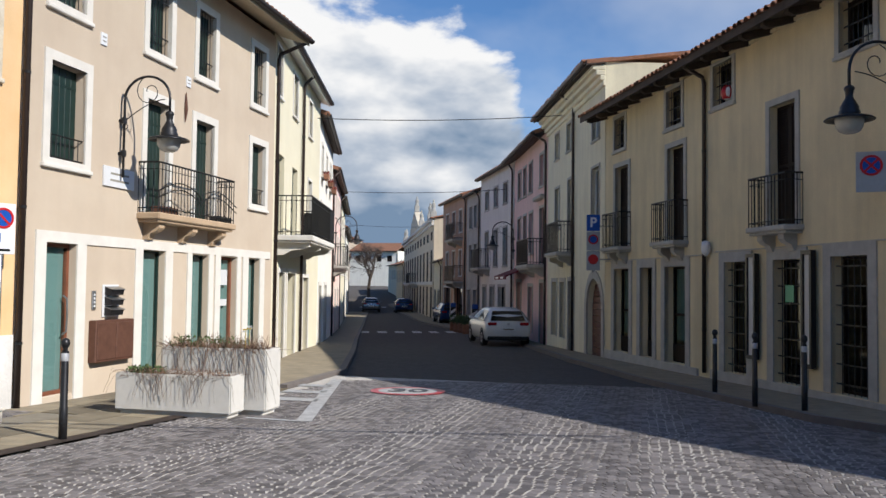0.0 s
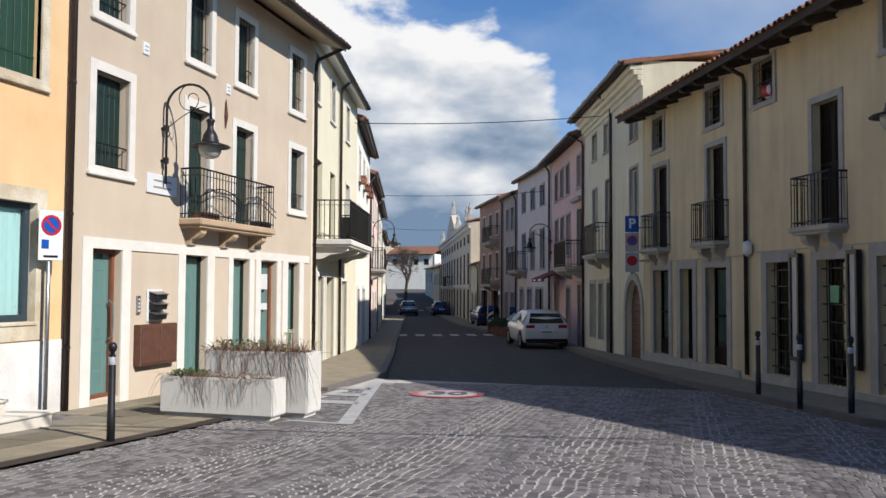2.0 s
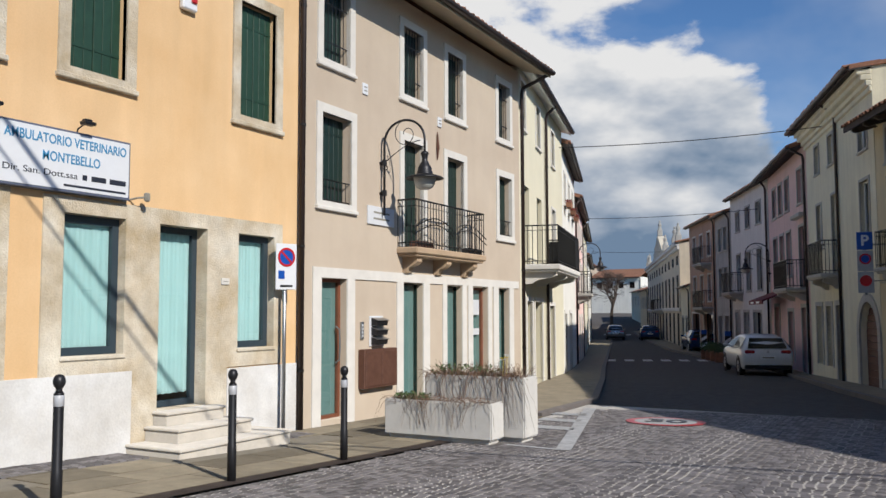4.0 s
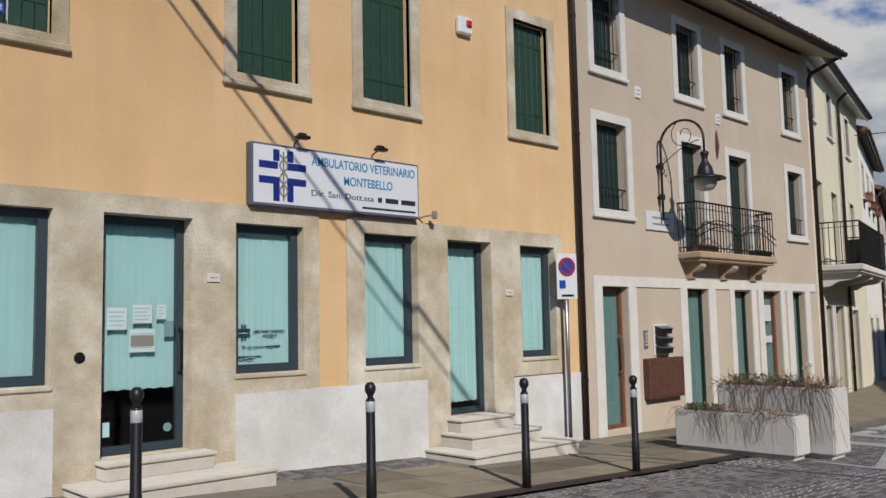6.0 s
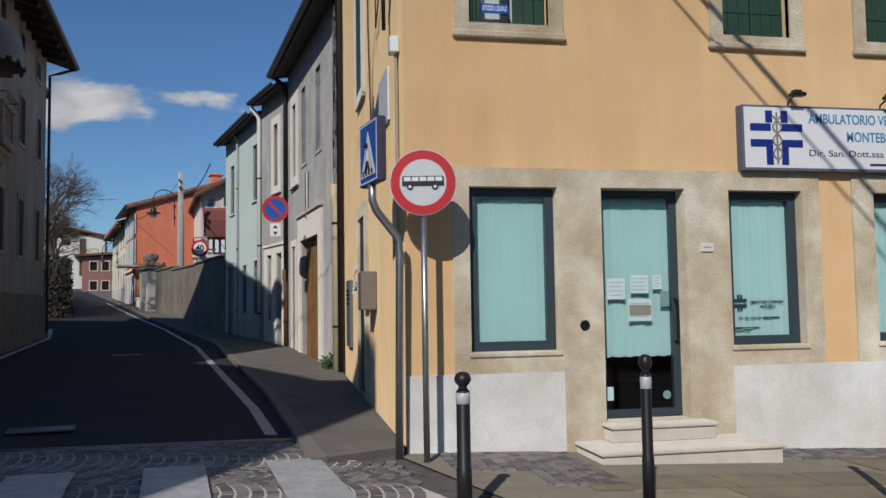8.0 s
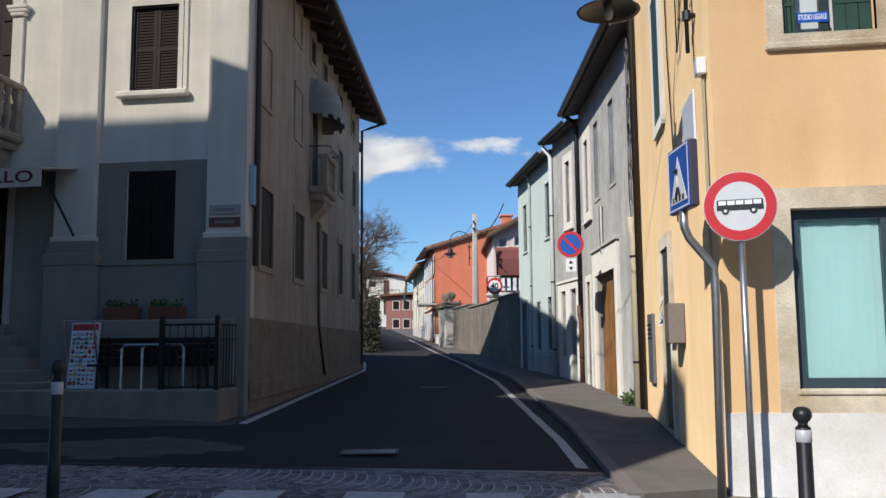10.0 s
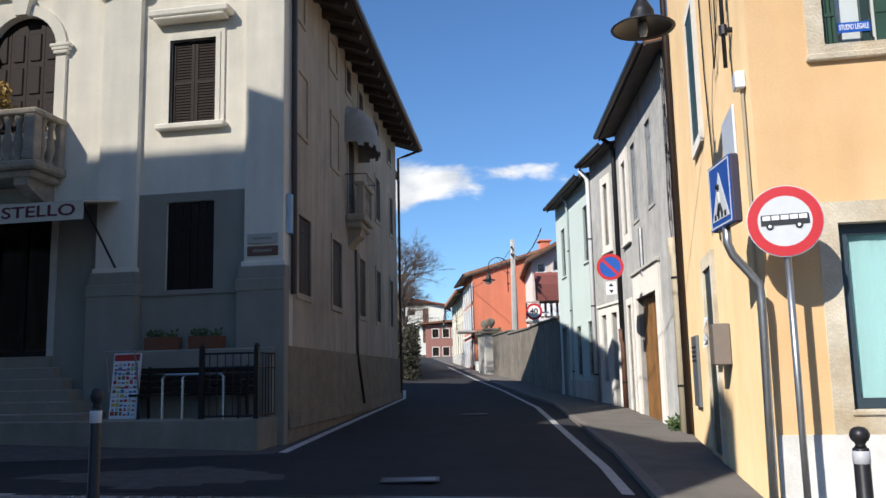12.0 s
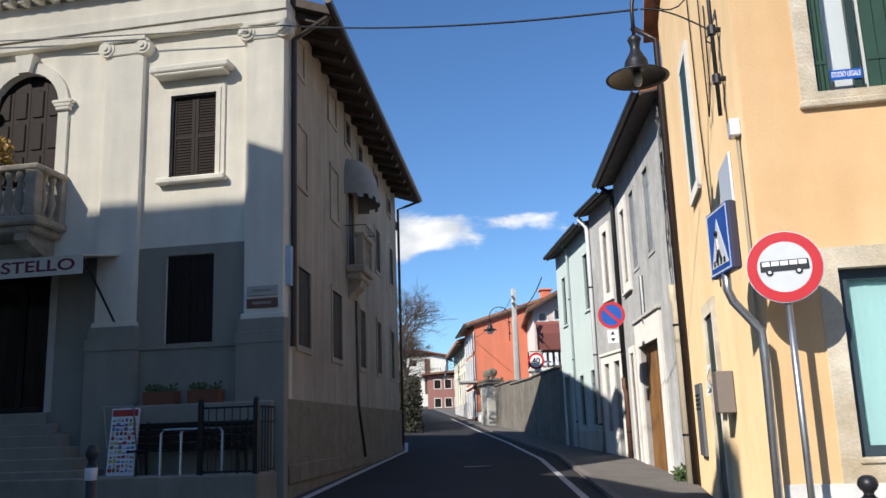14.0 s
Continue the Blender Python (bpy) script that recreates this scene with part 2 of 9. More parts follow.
M_CONCRETE = material("pale_aggregate_concrete", (0.62, 0.60, 0.56), 0.9, var=0.05, scale=4, fine=160, bump=0.35, depth=0.005, dark=0.08)
M_WHITESIGN = plain("white_enamel", (0.80, 0.81, 0.82), 0.3, var=0.02)
M_BLUE = plain("blue_enamel", (0.012, 0.09, 0.42), 0.3, var=0.03)
M_REDSIGN = plain("red_enamel", (0.55, 0.02, 0.025), 0.3, var=0.04)
M_BLACKSIGN = plain("black_enamel", (0.012, 0.012, 0.014), 0.35, var=0.02)
M_DARK = plain("dark_room", (0.012, 0.012, 0.012), 0.9, var=0.1)


# ---- mesh helpers ----
def part(name, bm, mat, parent=None, label="", smooth=False):
    me = bpy.data.meshes.new(name)
    bm.normal_update()
    bm.to_mesh(me)
    bm.free()
    me.materials.append(mat)
    if smooth:
        for p in me.polygons:
            p.use_smooth = True
    ob = new(name, me)
    if parent is not None:
        ob.parent = parent
    if label:
        ob["label"] = label
    return ob


def thing(name, label, category, m, group="", kind=""):
    ob = new(name)
    ob.empty_display_size = 0.2
    ob.matrix_world = m
    return tagged(ob, label, category, group, kind)


def box(bm, x0, x1, y0, y1, z0, z1):
    v = [bm.verts.new((x, y, z)) for x in (x0, x1) for y in (y0, y1) for z in (z0, z1)]
    for q in ((0, 1, 3, 2), (4, 6, 7, 5), (0, 4, 5, 1), (2, 3, 7, 6), (0, 2, 6, 4), (1, 5, 7, 3)):
        bm.faces.new([v[k] for k in q])
    return v


def chamfered(bm, x0, x1, y0, y1, z0, z1, c=0.012):
    """A box with all its edges taken off."""
    t = bmesh.new()
    box(t, x0, x1, y0, y1, z0, z1)
    bmesh.ops.recalc_face_normals(t, faces=t.faces)
    bmesh.ops.bevel(t, geom=list(t.edges), offset=c, segments=1, affect="EDGES", profile=0.5)
    join(bm, t)


def join(bm, other, m=None):
    if m is not None:
        other.transform(m)
    other.verts.index_update()
    vs = [bm.verts.new(v.co) for v in other.verts]
    for f in other.faces:
        bm.faces.new([vs[v.index] for v in f.verts])
    other.free()


def tube(bm, pts, r, n=8, closed=False):
    """A round bar along a line of points; r is one radius or one for each point."""
    pts = [Vector(p) for p in pts]
    rs = r if isinstance(r, (list, tuple)) else [r] * len(pts)
    rings, up = [], None
    for k, p in enumerate(pts):
        a = pts[k - 1] if k else (pts[-1] if closed else pts[0])
        b = pts[(k + 1) % len(pts)] if (k + 1 < len(pts) or closed) else pts[-1]
        d = (b - a).normalized()
        side = (up - d * up.dot(d)) if up is not None else d.orthogonal()
        if side.length < 1e-4:
            side = d.orthogonal()
        side.normalize()
        up = side
        w = d.cross(side)
        rings.append([bm.verts.new(p + (side * math.cos(2 * math.pi * i / n) + w * math.sin(2 * math.pi * i / n)) * rs[k]) for i in range(n)])
    for k in range(len(rings) - (0 if closed else 1)):
        a, b = rings[k], rings[(k + 1) % len(rings)]
        for i in range(n):
            bm.faces.new((a[i], a[(i + 1) % n], b[(i + 1) % n], b[i]))
    if not closed:
        bm.faces.new(rings[0][::-1])
        bm.faces.new(rings[-1])


def lathe(bm, profile, n=16, at=(0, 0, 0)):
    """A turned body from (radius, height) pairs."""
    rings = [[bm.verts.new((at[0] + r * math.cos(2 * math.pi * i / n), at[1] + r * math.sin(2 * math.pi * i / n), at[2] + z)) for i in range(n)] for r, z in profile]
    for a, b in zip(rings, rings[1:]):
        for i in range(n):
            bm.faces.new((a[i], a[(i + 1) % n], b[(i + 1) % n], b[i]))
    bm.faces.new(rings[0][::-1])
    bm.faces.new(rings[-1])


def prism(bm, outline, axis, a, b):
    """An outline of (p, q) pushed along an axis from a to b. axis 'y': p=x, q=z; 'x': p=y, q=z; 'z': p=x, q=y."""
    def at(p, q, k):
        return {"y": (p, k, q), "x": (k, p, q), "z": (p, q, k)}[axis]
    lo = [bm.verts.new(at(p, q, a)) for p, q in outline]
    hi = [bm.verts.new(at(p, q, b)) for p, q in outline]
    k = len(outline)
    bm.faces.new(lo[::-1])
    bm.faces.new(hi)
    for i in range(k):
        bm.faces.new((lo[i], lo[(i + 1) % k], hi[(i + 1) % k], hi[i]))
    bmesh.ops.recalc_face_normals(bm, faces=bm.faces)


def slab(bm, u0, u1, v0, v1, y0, y1, holes=()):
    """An upright slab from y0 (front) to y1 with rectangular holes (u0, u1, v0, v1) through it."""
    us = sorted({u0, u1, *(min(max(h[k], u0), u1) for h in holes for k in (0, 1))})
    vs = sorted({v0, v1, *(min(max(h[k], v0), v1) for h in holes for k in (2, 3))})

    def solid(i, j):
        if not (0 <= i < len(us) - 1 and 0 <= j < len(vs) - 1):
            return False
        cu, cv = (us[i] + us[i + 1]) / 2, (vs[j] + vs[j + 1]) / 2
        return not any(h[0] < cu < h[1] and h[2] < cv < h[3] for h in holes)

    cache = {}

    def vert(i, j, y):
        if (i, j, y) not in cache:
            cache[i, j, y] = bm.verts.new((us[i], y, vs[j]))
        return cache[i, j, y]

    for i in range(len(us) - 1):
        for j in range(len(vs) - 1):
            if not solid(i, j):
                continue
            a, b, c, d = (i, j), (i + 1, j), (i + 1, j + 1), (i, j + 1)
            bm.faces.new([vert(*p, y0) for p in (a, b, c, d)])
            bm.faces.new([vert(*p, y1) for p in (d, c, b, a)])
            for (p, q), (di, dj) in (((a, b), (0, -1)), ((b, c), (1, 0)), ((c, d), (0, 1)), ((d, a), (-1, 0))):
                if not solid(i + di, j + dj):
                    bm.faces.new((vert(*q, y0), vert(*p, y0), vert(*p, y1), vert(*q, y1)))


def lerp_table(table, x):
    for (x0, y0), (x1, y1) in zip(table, table[1:]):
        if x <= x1:
            return y0 + (y1 - y0) * max(0.0, (x - x0) / (x1 - x0))
    return table[-1][1]


# ---- ground ----
FALL = [(-60, 2.2), (-5, 0.60), (0, 0.41), (10.3, 0.0), (14, -0.08), (19, -0.2), (25, -0.3), (33, -0.56), (48, -0.86), (85, -1.1), (115, -0.7), (160, 2.0), (400, 12.0)]
RISE = [(-300, 9.5), (-70, 1.75), (-30, 0.48), (-9, 0.0), (100, 0.0)]


def ground_z(x, y):
    side = 1 - min(max((y - 4) / 8, 0), 1)
    return lerp_table(FALL, y) + lerp_table(RISE, x) * side


def drape(name, outline, mat, lift, step=1.0, label="", category="", parent=None):
    """A sheet over the ground inside an outline, cut into a grid so that it follows the fall."""
    bm = bmesh.new()
    f = bm.faces.new([bm.verts.new((x, y, 0)) for x, y in outline])
    for axis in (0, 1):
        lo, hi = min(p[axis] for p in outline), max(p[axis] for p in outline)
        k = lo + step
        while k < hi:
            no = Vector((1, 0, 0)) if axis == 0 else Vector((0, 1, 0))
            bmesh.ops.bisect_plane(bm, geom=bm.verts[:] + bm.edges[:] + bm.faces[:], plane_co=no * k, plane_no=no)
            k += step
    for v in bm.verts:
        v.co.z = ground_z(v.co.x, v.co.y) + lift
    bmesh.ops.recalc_face_normals(bm, faces=bm.faces)
    for fc in bm.faces:
        if fc.normal.z < 0:
            fc.normal_flip()
    ob = part(name, bm, mat, parent)
    return tagged(ob, label, category, "", "structure") if category else ob


def make_ground():
    def axis(a, b, k0, k1, fine, coarse):
        out, x = [], a
        while x < b:
            out.append(x)
            x += fine if k0 <= x < k1 else coarse
        return out + [b]
    xs = [-900, -500, -300] + axis(-200, 60, -40, 20, 1.0, 10.0) + [150, 400, 900]
    ys = [-600, -250] + axis(-120, 200, -10, 60, 1.0, 10.0) + [300, 500, 900, 1500]
    bm = bmesh.new()
    grid = [[bm.verts.new((x, y, ground_z(x, y) - 0.02)) for y in ys] for x in xs]
    for i in range(len(xs) - 1):
        for j in range(len(ys) - 1):
            bm.faces.new((grid[i][j], grid[i + 1][j], grid[i + 1][j + 1], grid[i][j + 1]))
    tagged(part("ground", bm, M_ROAD), "grey worn porphyry cobbled street and square", "ground", "", "structure")


make_ground()


# ---- houses ----
# In a house's own frame the front lies in the plane y = 0, x runs to the right as seen from the street, z is the world's height.
def house(name, label, x, y, rz, width, top, depth, openings, mat, thick=0.3, x0=0.0, bottom=-1.6, wall_label="", sides=()):
    """Walls with real openings. openings: (x0, x1, z0, z1). sides: openings of the side wall at x0, as (y0, y1, z0, z1)."""
    h = thing(name, label, "house", pose(x, y, 0, 0, 0, rz))
    bm = bmesh.new()
    slab(bm, x0, width, bottom, top, 0, thick, openings)
    part("wall", bm, mat, h, wall_label)
    bm = bmesh.new()
    box(bm, width - thick, width, thick, depth, bottom, top)
    box(bm, x0 + thick, width - thick, depth - thick, depth, bottom, top)
    box(bm, x0 + thick, width - thick, thick, depth - thick, top - 0.15, top)
    part("rear_wall", bm, mat, h)
    bm = bmesh.new()
    t = bmesh.new()
    slab(t, thick, depth, bottom, top, 0, thick, [(a, b, c, d) for a, b, c, d in sides])
    # the side wall at x0, seen along x
    join(bm, t, Matrix(((0, 1, 0, x0), (1, 0, 0, 0), (0, 0, 1, 0), (0, 0, 0, 1))))
    bmesh.ops.recalc_face_normals(bm, faces=bm.faces)
    part("side_wall", bm, mat, h)
    return h


def surround(h, u0, u1, v0, v1, w=0.13, proud=0.03, mat=None, sill=True, parent=None, foot=False, name="frame"):
    """A stone frame round an opening, with a sill that stands out."""
    mat = mat or M_TRIM
    bm = bmesh.new()
    slab(bm, u0 - w, u1 + w, v0 - (0 if foot else w), v1 + w, -proud, 0.06, [(u0, u1, v0 - (9 if foot else 0), v1)])
    p = part(name, bm, mat, parent or h)
    if sill and not foot:
        bm = bmesh.new()
        chamfered(bm, u0 - w - 0.02, u1 + w + 0.02, -proud - 0.035, 0.12, v0 - w - 0.004, v0 - w + 0.06, 0.01)
        part("sill", bm, mat, parent or h)
    return p


def boards(u0, u1, v0, v1, y, n=3, t=0.035, battens=2):
    """A board shutter leaf: upright planks with a groove between, and battens with strap hinges across."""
    bm = bmesh.new()
    w = (u1 - u0) / n
    for k in range(n):
        chamfered(bm, u0 + k * w + 0.003, u0 + (k + 1) * w - 0.003, y, y + t, v0, v1, 0.005)
    for k in range(battens):
        z = v0 + (v1 - v0) * (0.18 + 0.64 * k / max(1, battens - 1))
        box(bm, u0 + 0.01, u1 - 0.01, y - 0.008, y + 0.002, z - 0.018, z + 0.018)
    return bm


def louvres(u0, u1, v0, v1, y, t=0.035, pitch=0.05):
    """A louvred shutter leaf: a frame with sloping slats."""
    bm = bmesh.new()
    e = 0.055
    slab(bm, u0, u1, v0, v1, y, y + t, [(u0 + e, u1 - e, v0 + e, (v0 + v1) / 2 - e / 2), (u0 + e, u1 - e, (v0 + v1) / 2 + e / 2, v1 - e)])
    z = v0 + e
    while z < v1 - e:
        prism_slat(bm, u0 + e, u1 - e, y + 0.006, y + t - 0.004, z, z + pitch)
        z += pitch
    return bm


def prism_slat(bm, u0, u1, ya, yb, z0, z1):
    a = [bm.verts.new(p) for p in ((u0, ya, z0), (u1, ya, z0), (u1, yb, z1), (u0, yb, z1))]
    b = [bm.verts.new(p) for p in ((u0, ya, z0 + 0.008), (u1, ya, z0 + 0.008), (u1, yb, z1 + 0.008), (u0, yb, z1 + 0.008))]
    bm.faces.new(a[::-1])
    bm.faces.new(b)
    bm.faces.new((a[0], a[1], b[1], b[0]))
    bm.faces.new((a[2], a[3], b[3], b[2]))


def shuttered(h, u0, u1, v0, v1, mat=None, trim=None, w=0.13, kind="boards", recess=0.09, proud=0.03, sill=True, foot=False, label=""):
    """A window closed by two shutter leaves."""
    mid, mat = (u0 + u1) / 2, mat or M_GREEN
    bm = bmesh.new()
    slab(bm, u0 + 0.004, u1 - 0.004, v0 + 0.004, v1 - 0.004, recess + 0.045, recess + 0.07, [(u0 + 0.05, u1 - 0.05, v0 + 0.05, v1 - 0.05)])
    win = part("window", bm, mat, h, label)
    for a, b in ((u0 + 0.008, mid - 0.004), (mid + 0.004, u1 - 0.008)):
        leaf = boards(a, b, v0 + 0.01, v1 - 0.01, recess) if kind == "boards" else louvres(a, b, v0 + 0.01, v1 - 0.01, recess)
        part("shutter", leaf, mat, win)
    if trim:
        surround(h, u0, u1, v0, v1, w, proud, trim, sill, win, foot)
    return win


def glazed(h, u0, u1, v0, v1, frame_mat, trim=None, w=0.13, recess=0.16, bar=0.06, split=1, curtain=None, foot=False, sill=True, proud=0.03, rows=1, label="", name="window"):
    """A glazed window or door: frame, panes and, where there is one, the curtain behind."""
    bm = bmesh.new()
    cells = []
    cw, ch = (u1 - u0 - bar) / split, (v1 - v0 - bar) / rows
    for i in range(split):
        for j in range(rows):
            cells.append((u0 + bar + i * cw, u0 + (i + 1) * cw, v0 + bar + j * ch, v0 + (j + 1) * ch))
    slab(bm, u0 + 0.003, u1 - 0.003, v0 + 0.003, v1 - 0.003, recess, recess + 0.06, cells)
    win = part(name, bm, frame_mat, h, label)
    for a, b, c, d in cells:
        bm = bmesh.new()
        bm.faces.new([bm.verts.new(p) for p in ((a, recess + 0.028, c), (b, recess + 0.028, c), (b, recess + 0.028, d), (a, recess + 0.028, d))])
        part("pane", bm, M_GLASS, win).visible_shadow = False
    if curtain is not None:
        low = curtain
        bm = bmesh.new()
        n, verts = 60, []
        for k in range(n + 1):
            u = u0 + 0.035 + (u1 - u0 - 0.07) * k / n
            y = recess + 0.075 + 0.008 * math.sin(k * 0.42 + 5 * u0 + 0.8 * math.sin(k * 0.13)) + 0.004 * math.sin(k * 1.1 + 3 * u0)
            verts.append((bm.verts.new((u, y, low + 0.006 * math.sin(k * 0.7))), bm.verts.new((u, y * 0.4 + 0.6 * (recess + 0.075), v1 - 0.03))))
        for a, b in zip(verts, verts[1:]):
            bm.faces.new((a[0], b[0], b[1], a[1]))
        part("curtain", bm, M_CURTAIN, win, "pale teal cloth curtain", True)
    if trim:
        surround(h, u0, u1, v0, v1, w, proud, trim, sill, win, foot)
    return win


def bars(win, u0, u1, v0, v1, y=0.03, gap=0.11, cross=0, r=0.008):
    """Iron bars in front of a window."""
    bm = bmesh.new()
    n = max(2, round((u1 - u0) / gap))
    for k in range(1, n):
        u = u0 + (u1 - u0) * k / n
        tube(bm, [(u, y, v0), (u, y, v1)], r, 6)
    for k in range(cross):
        v = v0 + (v1 - v0) * (k + 0.5) / cross
        box(bm, u0, u1, y - 0.004, y + 0.004, v - 0.012, v + 0.012)
    part("grille", bm, M_IRON, win, "black iron bars")


def balcony(h, u0, u1, z, out, rail=1.0, corbels=2, mat=None, slab_t=0.12, gap=0.11, sway=False, label="", panel=False):
    """A stone slab on corbels, with an iron railing."""
    mat = mat or M_TRIM
    bm = bmesh.new()
    chamfered(bm, u0, u1, -out, 0.02, z - slab_t, z, 0.02)
    chamfered(bm, u0 + 0.05, u1 - 0.05, -out + 0.05, 0.02, z - slab_t - 0.05, z - slab_t + 0.004, 0.015)
    b = part("balcony", bm, mat, h, label)
    for k in range(corbels):
        u = u0 + 0.3 + (u1 - u0 - 0.6) * k / max(1, corbels - 1)
        bm = bmesh.new()
        q = out - 0.12
        prism(bm, [(-q, z - slab_t - 0.05), (-q, z - slab_t - 0.14), (-q * 0.8, z - slab_t - 0.20), (-q * 0.45, z - slab_t - 0.24), (-q * 0.25, z - slab_t - 0.34), (0.02, z - slab_t - 0.36), (0.02, z - slab_t - 0.05)], "x", u - 0.09, u + 0.09)
        part("corbel", bm, mat, b)
    f, o = -out + 0.05, 0.04
    path = [(u0 + o, 0.0), (u0 + o, f), (u1 - o, f), (u1 - o, 0.0)]
    for zz, r in ((z + rail, 0.018), (z + 0.08, 0.012), (z + rail - 0.12, 0.008)):
        bm = bmesh.new()
        tube(bm, [(*p, zz) for p in path], r, 6)
        part("rail", bm, M_IRON, b)
    bm = bmesh.new()
    tube(bm, [(0, 0, 0), (0, 0, rail)], 0.010, 5)
    first = part("baluster", bm, M_IRON, b)
    first.location = (*path[0], z)
    for p, q in zip(path, path[1:]):
        n = max(2, round(math.dist(p, q) / gap))
        for k in range(1, n + 1):
            bar = new("baluster", first.data)
            bar.parent = b
            bar.location = (p[0] + (q[0] - p[0]) * k / n, p[1] + (q[1] - p[1]) * k / n, z)
    if sway:  # curved bars in the middle of the railing
        bm = bmesh.new()
        for s in (-1, 1):
            for dz in (0.0, -0.12):
                c = (u0 + u1) / 2
                tube(bm, [(c + s * 1.55 * k / 12, f - 0.015, z + 0.42 + dz + 0.16 * math.sin(k / 12 * math.pi * 1.15)) for k in range(13)], 0.011, 5)
        part("scroll", bm, M_IRON, b)
    return b


def downpipe(h, u, z0, z1, y=-0.07, r=0.045, mat=None, elbow=0.5, dx=0.0):
    bm = bmesh.new()
    pts = [(u, y, z0), (u, y, z1 - 0.25), (u + dx * 0.3, y - 0.03, z1 - 0.12), (u + dx, -elbow, z1 + 0.12)]
    tube(bm, pts, r, 10)
    p = part("downpipe", bm, mat or M_PIPE, h, "", True)
    z = z0 + 0.9
    while z < z1 - 0.4:
        bm = bmesh.new()
        tube(bm, [(u, y, z - 0.02), (u, y, z + 0.02)], r + 0.008, 10)
        part("bracket", bm, M_IRON, p)
        z += 1.9
    return p


TILE_MESH = {}


def tile_mesh(length=0.5):
    if length not in TILE_MESH:
        bm = bmesh.new()
        n, k = 5, 2
        rows = [[bm.verts.new((0.085 * math.cos(math.pi * i / n), -length * j / k, 0.075 * math.sin(math.pi * i / n))) for i in range(n + 1)] for j in range(k + 1)]
        low = [bm.verts.new((0.066 * math.cos(math.pi * i / n), -length, 0.056 * math.sin(math.pi * i / n))) for i in range(n + 1)]
        for a, b in zip(rows, rows[1:]):
            for i in range(n):
                bm.faces.new((a[i + 1], a[i], b[i], b[i + 1]))
        for i in range(n):
            bm.faces.new((rows[-1][i + 1], rows[-1][i], low[i], low[i + 1]))
        me = bpy.data.meshes.new("tile")
        bm.to_mesh(me)
        bm.free()
        me.materials.append(M_TILE)
        TILE_MESH[length] = me
    return TILE_MESH[length]


def roof(h, x0, x1, eave_z, depth, over=0.6, pitch=20.0, tiles=True, soffit=None, rafters=0.0, gutter=True, ends=0.25, thick=0.1, half=False):
    """A tiled roof with its ridge along the street: slabs, eave, rafter ends, gutter, first courses of tiles."""
    s = math.tan(radians(pitch))
    ridge = depth if half else depth / 2
    zr = eave_z + (ridge + over) * s
    bm = bmesh.new()
    outline = [(-over, eave_z), (ridge, zr), (depth + over if not half else depth, zr - (depth + over - ridge) * s if not half else zr)]
    prism(bm, outline + [(p, q + thick) for p, q in outline[::-1]], "x", x0 - ends, x1 + ends)
    r = part("roof", bm, M_TILE, h, "weathered terracotta tile roof")
    bm = bmesh.new()
    box(bm, x0 - ends + 0.004, x1 + ends - 0.004, -over - 0.015, -over + 0.02, eave_z - 0.06, eave_z + thick - 0.004)
    prism(bm, [(-over + 0.02, eave_z - 0.006), (-0.002, eave_z + over * s - 0.006), (-0.002, eave_z + over * s - 0.03), (-over + 0.02, eave_z - 0.03)], "x", x0 - ends + 0.004, x1 + ends - 0.004)
    part("eave_board", bm, soffit or M_EAVE, r)
    if rafters:
        u = x0 + 0.2
        while u < x1:
            bm = bmesh.new()
            prism(bm, [(-over + 0.08, eave_z - 0.03), (0.0, eave_z + over * s - 0.03), (0.0, eave_z + over * s - 0.17), (-over + 0.18, eave_z - 0.13), (-over + 0.08, eave_z - 0.09)], "x", u - 0.06, u + 0.06)
            part("rafter", bm, M_EAVE, r)
            u += rafters
    if gutter:
        bm = bmesh.new()
        g = [(-over - 0.075 + 0.075 * math.cos(math.pi + math.pi * i / 6), eave_z + 0.05 + 0.075 * math.sin(math.pi + math.pi * i / 6)) for i in range(7)]
        prism(bm, g + [(p * 1.0, q + 0.012) for p, q in g[::-1]], "x", x0 - ends, x1 + ends)
        part("gutter", bm, M_PIPE, r)
    if tiles:
        n = int((x1 - x0 + 2 * ends) / 0.21)
        turn = Euler((math.atan(s), 0, 0)).to_matrix().to_4x4()
        for i in range(n):
            for j in range(2 if n < 90 else 1):
                t = new("tile", tile_mesh())
                t.parent = r
                y = -over - 0.06 + 0.42 * j + 0.45
                jig = random.uniform(-0.02, 0.02)
                t.matrix_basis = Matrix.Translation((x0 - ends + 0.1 + i * 0.21, y + jig, eave_z + thick + (y + over + jig) * s - 0.012)) @ turn
    return r


